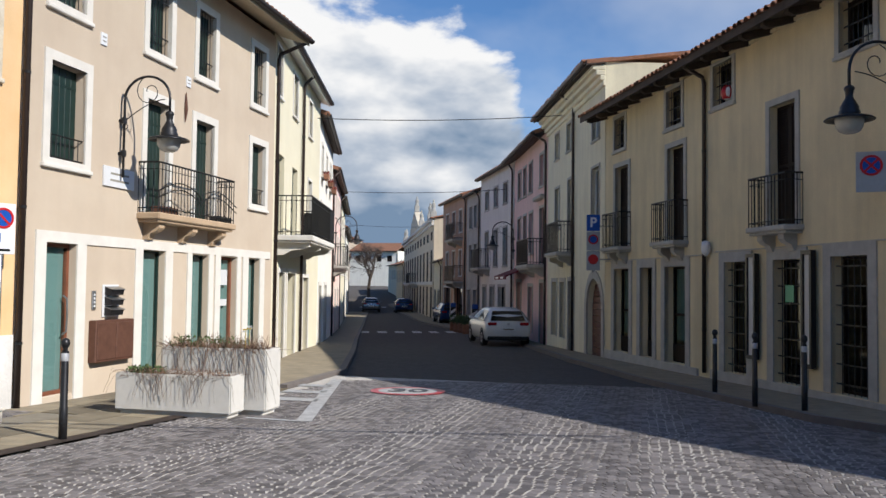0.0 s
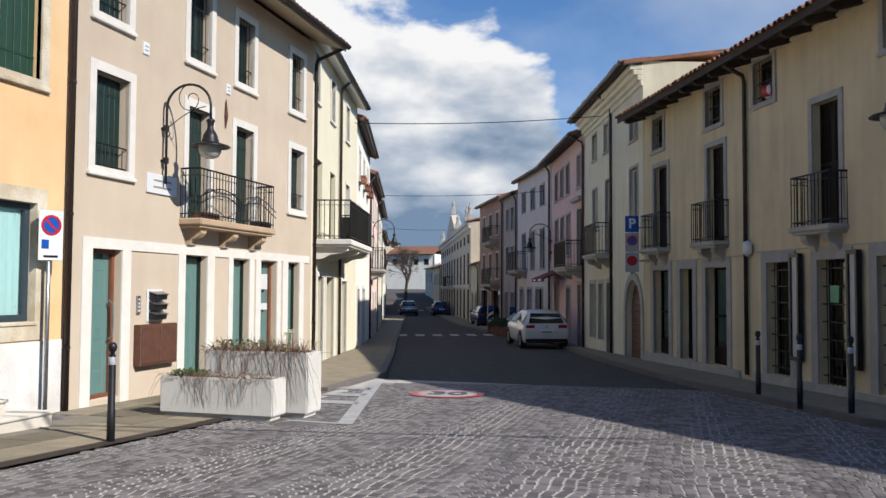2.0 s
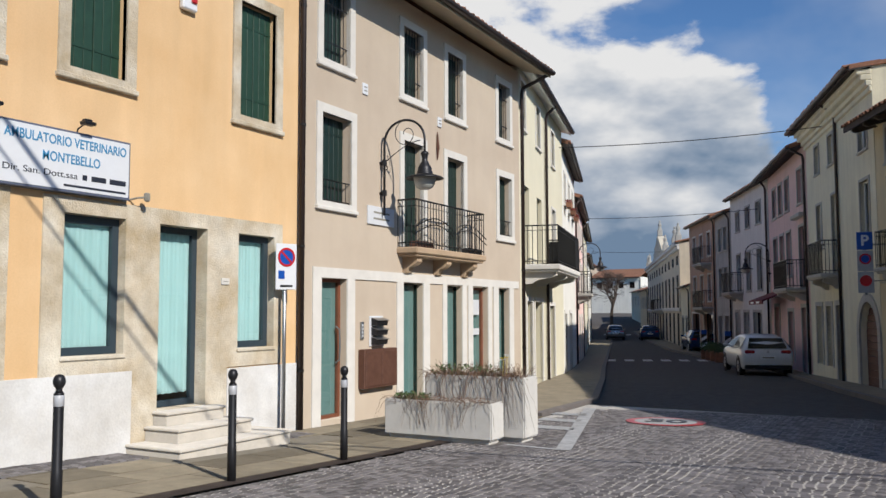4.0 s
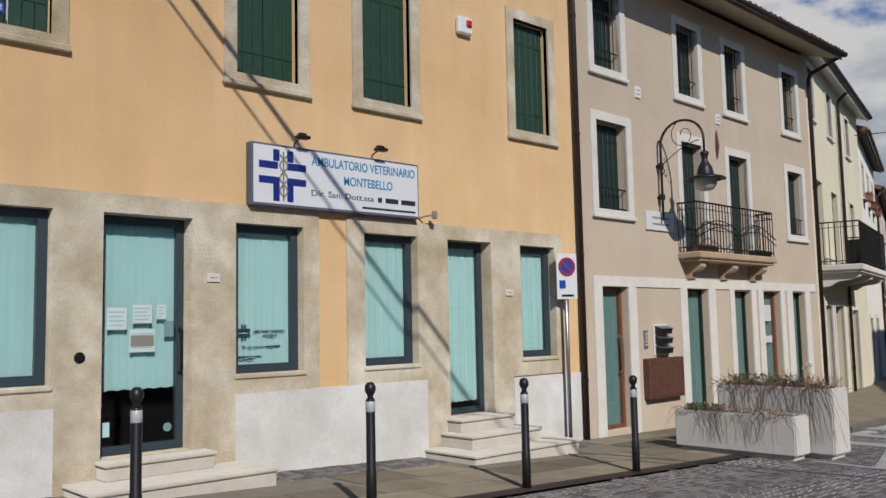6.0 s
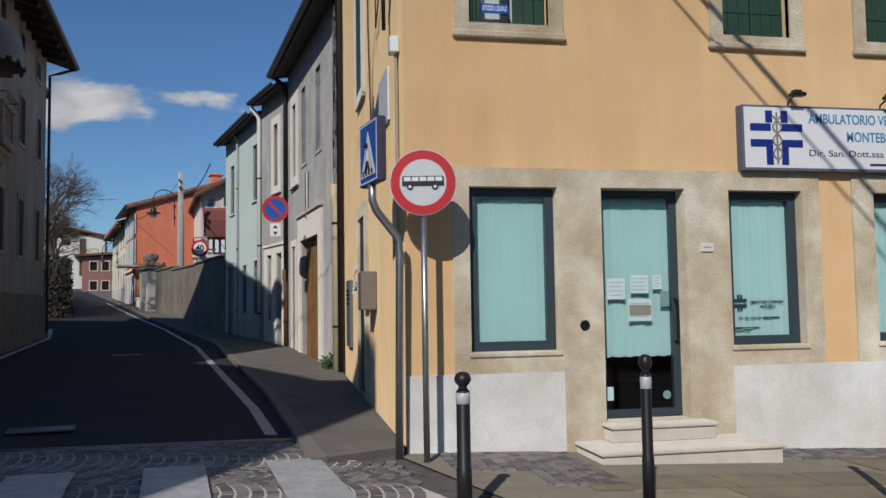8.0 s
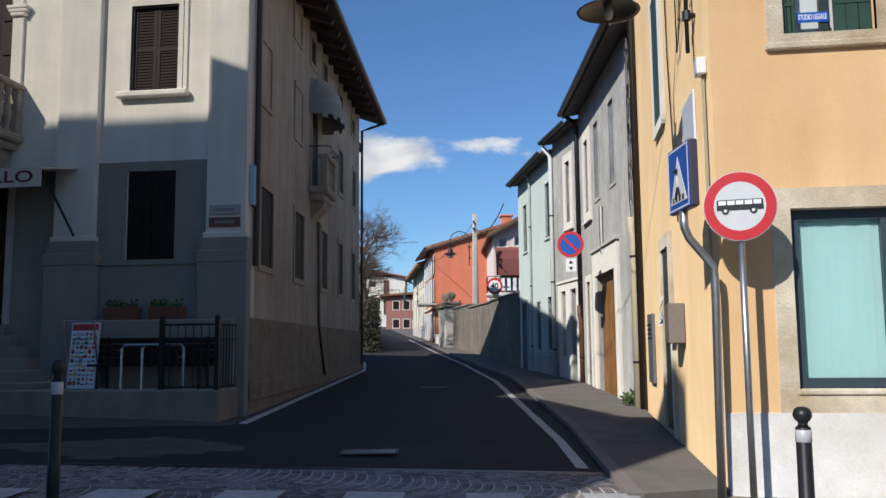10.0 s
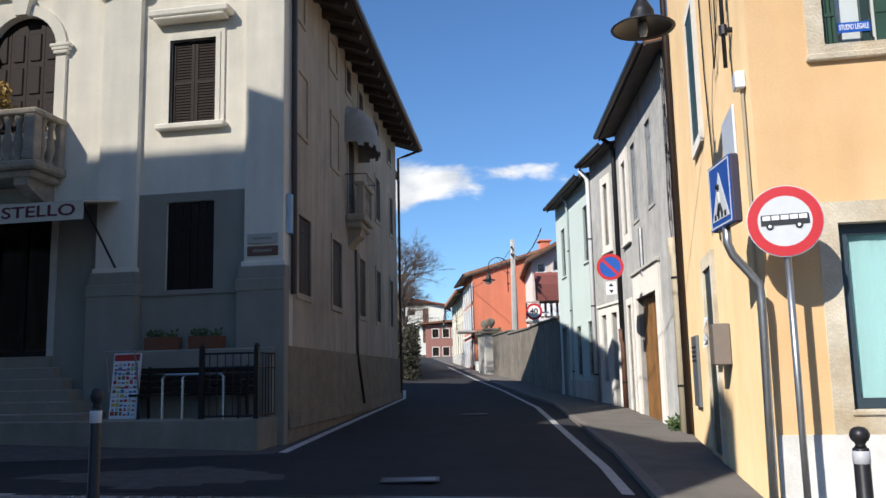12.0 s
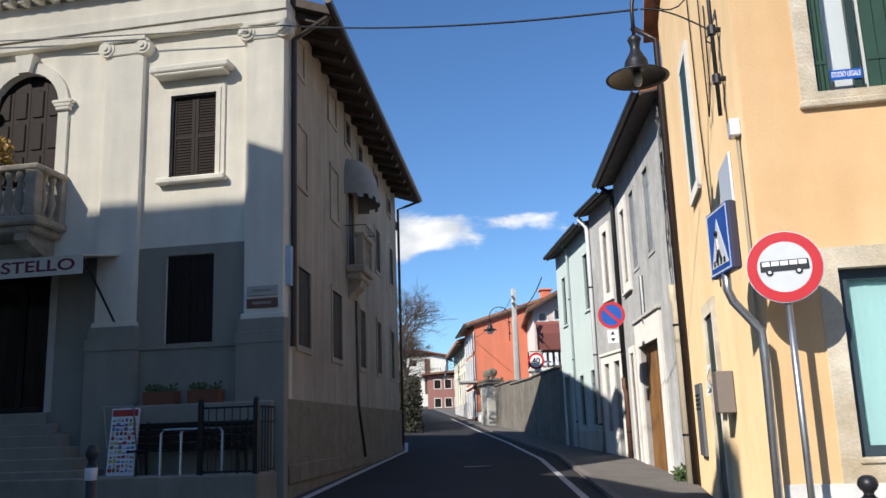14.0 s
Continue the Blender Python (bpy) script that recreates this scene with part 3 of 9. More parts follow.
# the orange corner house: ground floor cased in worn stone, green board shutters above
def orange_house():
    G = [(1.99, 2.90, 1.30, 2.94), (3.37, 4.29, 0.58, 2.94), (4.79, 5.65, 1.30, 2.93), (6.52, 7.37, 1.30, 2.92), (7.90, 8.72, 0.58, 2.91), (9.32, 10.08, 1.29, 2.90)]
    U = [(2.02, 2.86, 4.60, 6.27), (4.80, 5.60, 4.60, 6.27), (6.53, 7.32, 4.60, 6.27), (9.31, 10.08, 4.60, 6.27)]
    side = [(3.45, 4.25, 0.55, 3.02), (3.62, 4.4, 4.85, 6.7)]
    h = house("orange_house", "orange plastered corner house with green shutters and stone ground floor", -9.4, 0, 90, 10.62, 9.0, 7.4, [(a - 0.05, b + 0.05, c - 0.05, d + 0.05) for a, b, c, d in G] + U, M_ORANGE, x0=1.35, sides=side)
    # stone casing
    for a, b, c, d, y, holes in ((1.82, 5.86, 1.06, 3.13, -0.025, G[:3]), (6.26, 10.26, 1.04, 3.10, -0.025, G[3:]), (2.94, 3.368, 0.0, 1.06, -0.025, ()), (4.292, 4.78, 0.0, 1.06, -0.025, ()),
                                 (3.368, 4.292, 0.0, 0.575, -0.02, ()), (7.5, 7.898, -0.2, 1.04, -0.025, ()), (8.722, 9.12, -0.2, 1.04, -0.025, ()), (7.898, 8.722, -0.2, 0.575, -0.02, ())):
        bm = bmesh.new()
        slab(bm, a, b, c, d, y, 0.28, holes)
        part("stone_facing", bm, M_STONE, h, "worn buff limestone casing")
    for a, b in ((1.345, 2.938), (4.782, 7.498), (9.122, 10.6)):
        bm = bmesh.new()
        slab(bm, a, b, -0.4, 1.09 if a < 9 else 1.02, -0.035, -0.002)
        part("plinth", bm, M_PLINTH, h, "patchy whitewashed plinth")
    for k, (a, b, c, d) in enumerate(G):
        if k in (1, 4):
            win = glazed(h, a, b, c, d, M_BLUEFRAME, None, 0, 0.17, 0.085, curtain=c + (0.62 if k == 1 else 0.16), name="door", label="blue-grey glazed door with teal curtain")
            bm = bmesh.new()
            u = b - 0.05 if k == 1 else a + 0.07
            tube(bm, [(u, 0.17, 1.55), (u, 0.11, 1.57), (u, 0.11, 2.0), (u, 0.17, 2.02)] if k == 4 else [(u, 0.17, 1.35), (u, 0.11, 1.37), (u, 0.11, 1.78), (u, 0.17, 1.80)], 0.018, 8)
            part("handle", bm, M_BLACKSIGN, win, "black pull handle")
        else:
            win = glazed(h, a, b, c, d, M_BLUEFRAME, None, 0, 0.10, 0.095, curtain=c + 0.08, label="blue-grey framed window with teal curtain")
            bm = bmesh.new()
            chamfered(bm, a - 0.02, b + 0.02, -0.05, 0.12, c - 0.05, c - 0.002, 0.01)
            part("sill", bm, M_STONE, win)
    for k, (a, b, c, d) in enumerate(U):
        if k == 0:
            win = glazed(h, a, b, c, d, M_GREEN2, M_STONE, 0.15, 0.16, 0.07, split=2, label="open window with green shutters folded in")
            for p, q in ((a + 0.02, a + 0.14), (b - 0.36, b - 0.02)):
                part("shutter", boards(p, q, c + 0.02, d - 0.02, 0.06), M_GREEN, win)
            bm = bmesh.new()
            box(bm, a + 0.05, b - 0.1, 0.30, 0.305, c + 0.02, d - 0.05)
            part("blind", bm, M_WHITESIGN, win)
            bm = bmesh.new()
            box(bm, a + 0.17, b - 0.38, 0.145, 0.15, c + 0.16, c + 0.26)
            part("sign", bm, M_BLUE, win, "blue office sign")
        else:
            shuttered(h, a, b, c, d, M_GREEN, M_STONE, 0.15, "boards", 0.10)
    bm = bmesh.new()
    lathe(bm, [(0.052, -0.03), (0.052, -0.036), (0.038, -0.038), (0.034, -0.03), (0.03, 0.02), (0.001, 0.02)], 16)
    bm.transform(Matrix.Translation((3.16, 0, 1.545)) @ Matrix.Rotation(radians(-90), 4, "X"))
    part("wall_socket", bm, M_BLACKSIGN, h, "dark round hole in the stone")
    roof(h, 1.35, 10.62, 8.9, 7.4, 0.6, 18, tiles=False)
    return h


ORANGE = orange_house()


# the cream house beside it
def cream_house():
    D = [(0.83, 1.55, 0.06, 2.34), (3.39, 4.14, 0.0, 2.33), (5.13, 5.82, -0.05, 2.32), (6.33, 7.11, -0.05, 2.32), (7.68, 8.30, -0.05, 2.32)]
    F = [(0.82, 1.66, 3.59, 5.04), (3.41, 4.15, 3.0, 5.03), (5.16, 5.92, 3.0, 4.99), (7.75, 8.48, 3.57, 4.96)]
    T = [(0.83, 1.60, 5.94, 7.24), (3.40, 4.15, 5.92, 7.24), (5.19, 5.89, 5.90, 7.22), (7.74, 8.40, 5.88, 7.18)]
    h = house("cream_house", "cream plastered house with white stone trim and long balcony", -9.38, 10.4, 91.2, 9.0, 7.75, 7.0, D + F + T, M_CREAM, x0=0.24)
    bm = bmesh.new()
    slab(bm, 0.60, 8.86, 2.342, 2.51, -0.025, 0.004)
    part("lintel_band", bm, M_TRIM, h, "white stone lintel band")
    for a, b in ((0.60, 0.828), (1.552, 1.78), (3.16, 3.388), (4.142, 4.40), (4.95, 5.128), (5.822, 6.02), (6.10, 6.328), (7.112, 7.30), (7.40, 7.678), (8.302, 8.55)):
        bm = bmesh.new()
        slab(bm, a, b, -0.5, 2.342, -0.025, 0.004)
        part("pilaster", bm, M_TRIM, h)
    for k, (a, b, c, d) in enumerate(D):
        win = glazed(h, a, b, c, d, M_WOOD if k in (0, 3) else M_GREEN2, None, 0, 0.12, 0.06 if k in (0, 3) else 0.03, split=1, name="door", label="glazed door backed with pale green film")
        bm = bmesh.new()
        box(bm, a + 0.03, b - 0.03, 0.19, 0.2, c + 0.05, d - 0.04)
        part("film", bm, M_FILM, win, "pale green film")
        if k == 0:
            bm = bmesh.new()
            tube(bm, [(b - 0.12, 0.12, 0.95), (b - 0.12, 0.05, 1.0), (b - 0.12, 0.04, 1.25), (b - 0.12, 0.05, 1.5), (b - 0.12, 0.12, 1.55)], 0.014, 8)
            part("handle", bm, M_ZINC, win, "steel pull handle")
        if k == 3:
            for z0, z1 in ((1.72, 2.05), (1.28, 1.42)):
                bm = bmesh.new()
                box(bm, a + 0.10, b - 0.22, 0.108, 0.113, z0, z1)
                part("notice", bm, M_WHITESIGN, win, "white paper notice")
    for k, (a, b, c, d) in enumerate(F):
        foot = k in (1, 2)
        win = shuttered(h, a, b, c, d, M_GREEN2, M_TRIM, 0.15, "boards", 0.16, sill=not foot, foot=foot)
        if not foot:
            n = 8
            for zz in (c + 0.03, c + 0.36):
                bm = bmesh.new()
                tube(bm, [(a, 0.03, zz), (b, 0.03, zz)], 0.012, 6)
                part("guard_rail", bm, M_IRON, win)
            for i in range(1, n):
                bm = bmesh.new()
                u = a + (b - a) * i / n
                tube(bm, [(u, 0.03, c + 0.03), (u, 0.03, c + 0.36)], 0.008, 5)
                part("guard_bar", bm, M_IRON, win)
    for a, b, c, d in T:
        win = shuttered(h, a, b, c, d, M_GREEN2, M_TRIM, 0.15, "boards", 0.17)
        bars(win, a, b, c, d, 0.05, 0.11, 2)
    balcony(h, 3.17, 6.15, 2.98, 0.44, 0.88, 3, material("tan_stone", (0.52, 0.38, 0.25), 0.88, var=0.1, scale=3, fine=50, bump=0.25, dark=0.1), sway=True, label="stone balcony on scrolled corbels")
    roof(h, 0.26, 9.0, 7.62, 7.0, 0.75, 18, tiles=True, soffit=M_SOFFIT, rafters=0)
    downpipe(h, 9.05, 0.0, 7.45, elbow=0.75)
    downpipe(h, 0.24, 0.0, 7.5, elbow=0.6)
    return h


CREAM = cream_house()


# the ochre house across the street; x runs towards the square
def ochre_house():
    O = lambda u0, u1, v0, v1: (6.0 - u1, 6.0 - u0, v0, v1)
    G = [O(4.25, 5.29, 0.05, 2.27), O(2.77, 3.52, 0.05, 2.27), O(1.0, 2.07, 0.05, 2.27), O(-1.60, -0.73, 0.10, 2.31), O(-3.37, -2.52, 0.10, 2.31), O(-5.12, -4.21, 0.11, 2.32)]
    F = [O(4.30, 5.22, 2.86, 5.02), O(1.08, 1.94, 2.86, 5.04), O(-3.24, -2.42, 2.92, 5.14)]
    T = [O(4.57, 5.28, 5.52, 6.36), O(1.21, 2.00, 5.54, 6.40), O(-1.07, -0.28, 5.58, 6.44), O(-5.30, -4.47, 5.60, 6.44)]
    h = house("ochre_house", "old ochre plastered house with iron balconies and barred attic windows", -1.914, 24.785, -66.8, 12.5, 6.72, 7.5, G + F + T, M_OCHRE)
    for nm, a, b, c, d, y in (("stone_band", 0.05, 5.8, 2.475, 2.50, -0.024), ("stone_band", 6.35, 11.9, 2.52, 2.545, -0.024), ("plinth", 0.04, 5.6, -0.6, 0.045, -0.05), ("plinth", 6.2, 11.9, -0.6, 0.095, -0.05)):
        bm = bmesh.new()
        slab(bm, a, b, c, d, y, 0.003)
        part(nm, bm, M_GREYSTONE, h)
    for k, (a, b, c, d) in enumerate(G):
        win = glazed(h, a, b, c, d, M_DARKWOOD, M_GREYSTONE, 0.2, 0.2, 0.055, split=1, rows=2 if k < 3 else 1, foot=True, proud=0.028, label="dark framed shop window in grey stone" if k < 3 else "dark window behind an iron grille")
        if k < 3:
            bm = bmesh.new()
            box(bm, a + 0.06, a + (b - a) * 0.55, 0.27, 0.275, c + 0.5, d - 0.06)
            part("film", bm, M_FILM, win, "pale green film")
            bm = bmesh.new()
            box(bm, a + (b - a) * 0.57, b - 0.06, 0.28, 0.285, c + 0.75, d - 0.06)
            part("blind", bm, M_TRIM, win, "pale blind")
            bm = bmesh.new()
            chamfered(bm, a + 0.004, b - 0.004, 0.19, 0.205, c + 0.06, c + 0.42, 0.006)
            part("kick_panel", bm, M_DARKWOOD, win)
        if k >= 3:
            bars(win, a, b, c, d, 0.08, 0.14, 7, 0.009)
        if k == 4:
            bm = bmesh.new()
            box(bm, a + 0.32, a + 0.58, 0.03, 0.036, 1.55, 1.85)
            part("plaque", bm, plain("green_sign", (0.05, 0.32, 0.17), 0.4), win, "small green and white plaque")
    for k, (u0, u1) in enumerate(((-2.12, -1.80), (-3.88, -3.59))):
        a, b, c, d = O(u0, u1, 0.46, 2.44)
        bm = bmesh.new()
        slab(bm, a, b, c, d, -0.16, -0.06, [(a + 0.05, b - 0.05, c + 0.07, d - 0.07)])
        p = part("display_case", bm, M_BLACKSIGN, h, "narrow wall-mounted display case")
        bm = bmesh.new()
        box(bm, a + 0.05, b - 0.05, -0.12, -0.09, c + 0.07, d - 0.07)
        part("panel", bm, M_TRIM, p)
    for a, b, c, d in F:
        win = shuttered(h, a, b, c, d, M_DARKWOOD, M_GREYSTONE, 0.12, "louvres", 0.14, sill=False, foot=True)
        balcony(h, (a + b) / 2 - 0.64, (a + b) / 2 + 0.64, c - 0.02, 0.38, 0.9, 2, M_GREYSTONE, slab_t=0.1)
    for a, b, c, d in T:
        win = glazed(h, a, b, c, d, M_DARKWOOD, M_GREYSTONE, 0.11, 0.16, 0.06, label="small dark barred attic window")
        bars(win, a, b, c, d, 0.07, 0.12, 3)
    roof(h, 0, 12.5, 6.48, 7.5, 0.7, 15, tiles=True, rafters=0.75, gutter=False, ends=0.15)
    bm = bmesh.new()
    box(bm, 0.02, 11.9, -0.05, -0.001, 6.50, 6.56)
    part("moulding", bm, M_OCHRE, h)
    downpipe(h, 5.98, 0.0, 6.4, elbow=0.6)
    return h


OCHRE = ochre_house()


# ---- the row of houses down the street ----
def between(near, far, left):
    """The frame of a house front between two corners: origin, turn, width."""
    (ax, ay), (bx, by) = (near, far) if left else (far, near)
    return ax, ay, math.degrees(math.atan2(by - ay, bx - ax)), math.dist(near, far)


def row_house(name, label, near, far, left, top, mat, floors, cols, ground=None, shut=None, trim=None, win_w=0.85, depth=7.0, over=0.26, pitch=17, kind="boards", pipe=True, balconies=(), margin=0.6, ground_frame=None, tiles=True, bottom=-2.5, gutter=True):
    """A plain house of the row. floors: (sill, head) of each upper floor; cols: windows on a floor; ground: (x0, x1, z0, z1) of shop fronts."""
    x, y, rz, w = between(near, far, left)
    spots = [margin + (w - 2 * margin) * (k + 0.5) / cols for k in range(cols)]
    upper = [[(u - win_w / 2, u + win_w / 2, z0, z1) for u in spots] for z0, z1 in floors]
    ground = list(ground or ())
    h = house(name, label, x, y, rz, w, top, depth, [o for f in upper for o in f] + ground, mat, bottom=bottom)
    for f in upper:
        for k, o in enumerate(f):
            if shut is None:
                glazed(h, *o, M_WHITESIGN, trim or M_GREYSTONE, 0.1, split=2, bar=0.05, foot=False)
            else:
                shuttered(h, *o, shut, trim or M_GREYSTONE, 0.1, kind, 0.12)
    for o in ground:
        glazed(h, *o, ground_frame or M_DARKWOOD, trim or M_GREYSTONE, 0.14, 0.18, 0.06, foot=True)
    for u0, u1, z in balconies:
        balcony(h, u0, u1, z, 0.7, 1.0, 2, M_GREYSTONE, gap=0.13)
    roof(h, 0, w, top - 0.12, depth, over, pitch, tiles=tiles, gutter=gutter, ends=0.02)
    if pipe:
        downpipe(h, w - 0.1 if not left else 0.1, -0.8, top - 0.3, elbow=over)
    return h


# pale yellow house after the cream one, with a corner balcony
def yellow_house():
    G = [(1.1, 2.0, -0.2, 2.05), (2.4, 3.75, -0.25, 2.05), (5.2, 6.3, -0.3, 1.95)]
    F = [(0.85, 1.7, 2.98, 5.05), (3.0, 3.9, 2.98, 5.0), (5.9, 6.7, 3.6, 5.0)]
    T = [(0.45, 1.15, 6.5, 7.7), (2.9, 3.65, 6.45, 7.6), (5.9, 6.6, 6.4, 7.5)]
    h = house("yellow_house", "pale yellow house with a long iron-railed balcony", -9.62, 19.42, 104, 8.6, 8.1, 7, G + F + T, M_YELLOW)
    for o in G:
        glazed(h, *o, M_DARKWOOD, M_TRIM, 0.12, 0.2, 0.06, foot=True, name="door")
    for k, o in enumerate(F + T):
        shuttered(h, *o, M_GREEN2, M_TRIM if k > 1 else None, 0.08, "boards", 0.12)
    b = balcony(h, 0.55, 5.2, 2.97, 0.95, 0.98, 3, M_TRIM, slab_t=0.14, gap=0.12)
    bm = bmesh.new()
    box(bm, 4.2, 5.12, -0.925, -0.915, 3.05, 3.9)
    box(bm, 5.165, 5.175, -0.9, -0.02, 3.05, 3.9)
    part("screen", bm, M_DARK, b, "dark cloth screen on the railing")
    roof(h, 0, 8.6, 7.92, 7, 0.32, 18, soffit=M_WHITESIGN, ends=0.02)
    downpipe(h, 4.5, -0.5, 7.8, elbow=0.35)
    return h


yellow_house()
row_house("white_house", "tall white house with red geranium boxes on upper sills", (-11.75, 27.8), (-14.4, 36.2), True, 7.7, M_WHITE, [(3.2, 4.7), (5.7, 6.8)], 3, [(1.0, 2.2, -0.6, 1.7), (4.0, 5.4, -0.6, 1.7)], M_GREEN2, M_TRIM, pipe=False)
row_house("rose_house", "pale rose house with small balconies", (-14.45, 36.3), (-17.6, 46), True, 7.0, M_PINK, [(2.7, 4.2), (5.1, 6.2)], 4, [(1.0, 2.2, -0.9, 1.5), (4.0, 5.4, -0.9, 1.5), (7.2, 8.4, -0.9, 1.5)], M_DARKWOOD, M_TRIM, balconies=[(1, 4, 2.6)])
row_house("cream_row_house", "cream house with a yellow shop sign", (-17.7, 46.1), (-22.0, 59), True, 6.9, M_YELLOW, [(2.4, 4.0), (4.9, 5.9)], 5, [(2, 3.2, -1.2, 1.2), (6, 7.4, -1.2, 1.2)], M_DARKWOOD, M_TRIM, tiles=False)
row_house("far_row_house", "distant white row house beside the street", (-22.1, 59.1), (-29.5, 81), True, 6.0, M_WHITE, [(2.2, 3.6)], 7, [(3, 4.4, -1.3, 1.0), (9, 10.4, -1.3, 1.0)], M_DARKWOOD, M_TRIM, tiles=False)
row_house("end_row_house", "distant low cream house at the street's end", (-29.6, 81.1), (-43, 118), True, 4.6, M_CREAM, [(1.6, 2.8)], 9, (), M_DARKWOOD, M_TRIM, tiles=False)


# tall pale house with an arched gateway
def arch_house():
    x, y, rz, w = between((-1.93, 24.83), (-4.42, 32.95), False)
    O = lambda u0, u1, v0, v1: (w - u1, w - u0, v0, v1)
    gate = O(0.25, 2.05, -0.6, 2.02)
    F = [O(0.61, 1.50, 3.80, 5.30), O(4.17, 4.85, 2.95, 5.38), O(6.3, 7.0, 3.85, 5.3)]
    T = [O(0.63, 1.45, 6.15, 7.0), O(4.4, 5.05, 6.4, 7.3), O(6.4, 7.05, 6.4, 7.3)]
    S = [O(5.33, 6.03, 0.0, 1.93), O(6.7, 7.5, 0.0, 1.93), O(3.95, 4.7, -0.6, 1.95)]
    h = house("arch_house", "tall pale ochre house with arched wooden gate and moulded cornice", x, y, rz, w, 8.2, 7, [gate] + F + T + S, M_OCHRE2, bottom=-2.0)
    a, b, c, d = gate
    r = (b - a) / 2
    cx, spring = (a + b) / 2, d - (b - a) / 2
    arc = [(cx - r * math.cos(math.pi * k / 14), spring + r * math.sin(math.pi * k / 14)) for k in range(15)]
    for half in (arc[:8], arc[7:]):
        bm = bmesh.new()
        corner = (a, d) if half is not arc[7:] and half[0][0] < cx - 0.5 else (b, d)
        prism(bm, half + [corner], "y", 0.0, 0.3)
        part("spandrel", bm, M_OCHRE2, h)
    outer = [(cx - (r + 0.24) * math.cos(math.pi * k / 14), spring + (r + 0.24) * math.sin(math.pi * k / 14)) for k in range(15)]
    bm = bmesh.new()
    prism(bm, [(a - 0.24, -1.0)] + outer + [(b + 0.24, -1.0), (b, -1.0)] + arc[::-1] + [(a, -1.0)], "y", -0.04, 0.02)
    part("arch", bm, M_GREYSTONE, h, "grey stone arch")
    bm = bmesh.new()
    n = 6
    for k in range(14):
        z = c + 0.19 * k
        half_w = r if z < spring else math.sqrt(max(0.01, r * r - (z + 0.1 - spring) ** 2))
        if z < d - 0.1:
            chamfered(bm, cx - half_w, cx + half_w, 0.16, 0.2, z + 0.004, z + 0.186, 0.01)
    part("gate", bm, plain("dark_brown_gate_wood", (0.11, 0.042, 0.026), 0.6, var=0.2, scale=5), h, "brown boarded wooden gate")
    for o in F + T:
        glazed(h, *o, M_WHITESIGN, M_GREYSTONE, 0.08, 0.1, 0.05, split=2)
    for o in S:
        glazed(h, *o, M_DARKWOOD, M_GREYSTONE, 0.15, 0.18, 0.06, foot=True)
    balcony(h, *O(3.9, 6.0, 0, 0)[:2], 2.92, 0.6, 1.0, 2, M_GREYSTONE)
    for k, (z, out) in enumerate(((7.5, 0.08), (7.65, 0.16), (7.8, 0.28), (7.95, 0.38))):
        bm = bmesh.new()
        chamfered(bm, -0.02, w + 0.02, -out, 0.0, z, z + 0.15, 0.02)
        part("cornice", bm, M_OCHRE2, h)
    roof(h, 0, w, 8.1, 7, 0.55, 7, ends=0.1)
    downpipe(h, w - 3.85, -0.7, 8.0, elbow=0.6)
    return h


arch_house()


def pink_house():
    x, y, rz, w = between((-4.43, 33.0), (-6.9, 41.0), False)
    O = lambda u0, u1, v0, v1: (w - u1, w - u0, v0, v1)
    T = [O(u, u + 0.8, 5.8, 7.03) for u in (0.85, 3.4, 4.9, 6.4)]
    F = [O(0.6, 1.6, 2.65, 4.88)] + [O(u, u + 0.85, 3.18, 4.88) for u in (3.25, 4.8, 6.35)]
    S = [O(0.7, 1.5, -0.7, 1.9), O(3.2, 4.2, -0.2, 1.75), O(6.2, 7.4, -0.75, 1.95)]
    h = house("pink_house", "faded pink house with brown shutters and red shop awning", x, y, rz, w, 7.75, 8, T + F + S, M_PINK, bottom=-2)
    for o in T + F:
        shuttered(h, *o, M_DARKWOOD, M_GREYSTONE, 0.1, "boards", 0.12)
    for o in S:
        glazed(h, *o, M_DARKWOOD, M_GREYSTONE, 0.14, 0.18, 0.06, foot=True)
    balcony(h, *O(0.4, 3.2, 0, 0)[:2], 2.62, 0.75, 1.0, 2, M_GREYSTONE)
    bm = bmesh.new()
    a, b, *_ = O(0.3, 2.0, 0, 0)
    chamfered(bm, a, b, -0.25, 0.0, 5.2, 5.35, 0.03)
    part("hood", bm, M_GREYSTONE, h)
    a, b, *_ = O(4.2, 8.0, 0, 0)
    bm = bmesh.new()
    prism(bm, [(-1.0, 2.05), (-1.0, 2.22), (0.0, 2.62), (0.0, 2.56), (-0.97, 2.16), (-0.97, 2.05)], "x", a, b)
    aw = part("awning", bm, plain("wine_red_awning", (0.13, 0.012, 0.02), 0.8), h, "wine red fabric awning")
    for k in range(2):
        bm = bmesh.new()
        box(bm, a + 0.5 + 1.6 * k, a + 1.4 + 1.6 * k, -1.006, -1.001, 2.09, 2.17)
        part("lettering", bm, M_WHITESIGN, aw)
    roof(h, 0, w, 7.62, 8, 0.55, 20, ends=0.02)
    downpipe(h, w - 0.15, -0.8, 7.5, elbow=0.55)


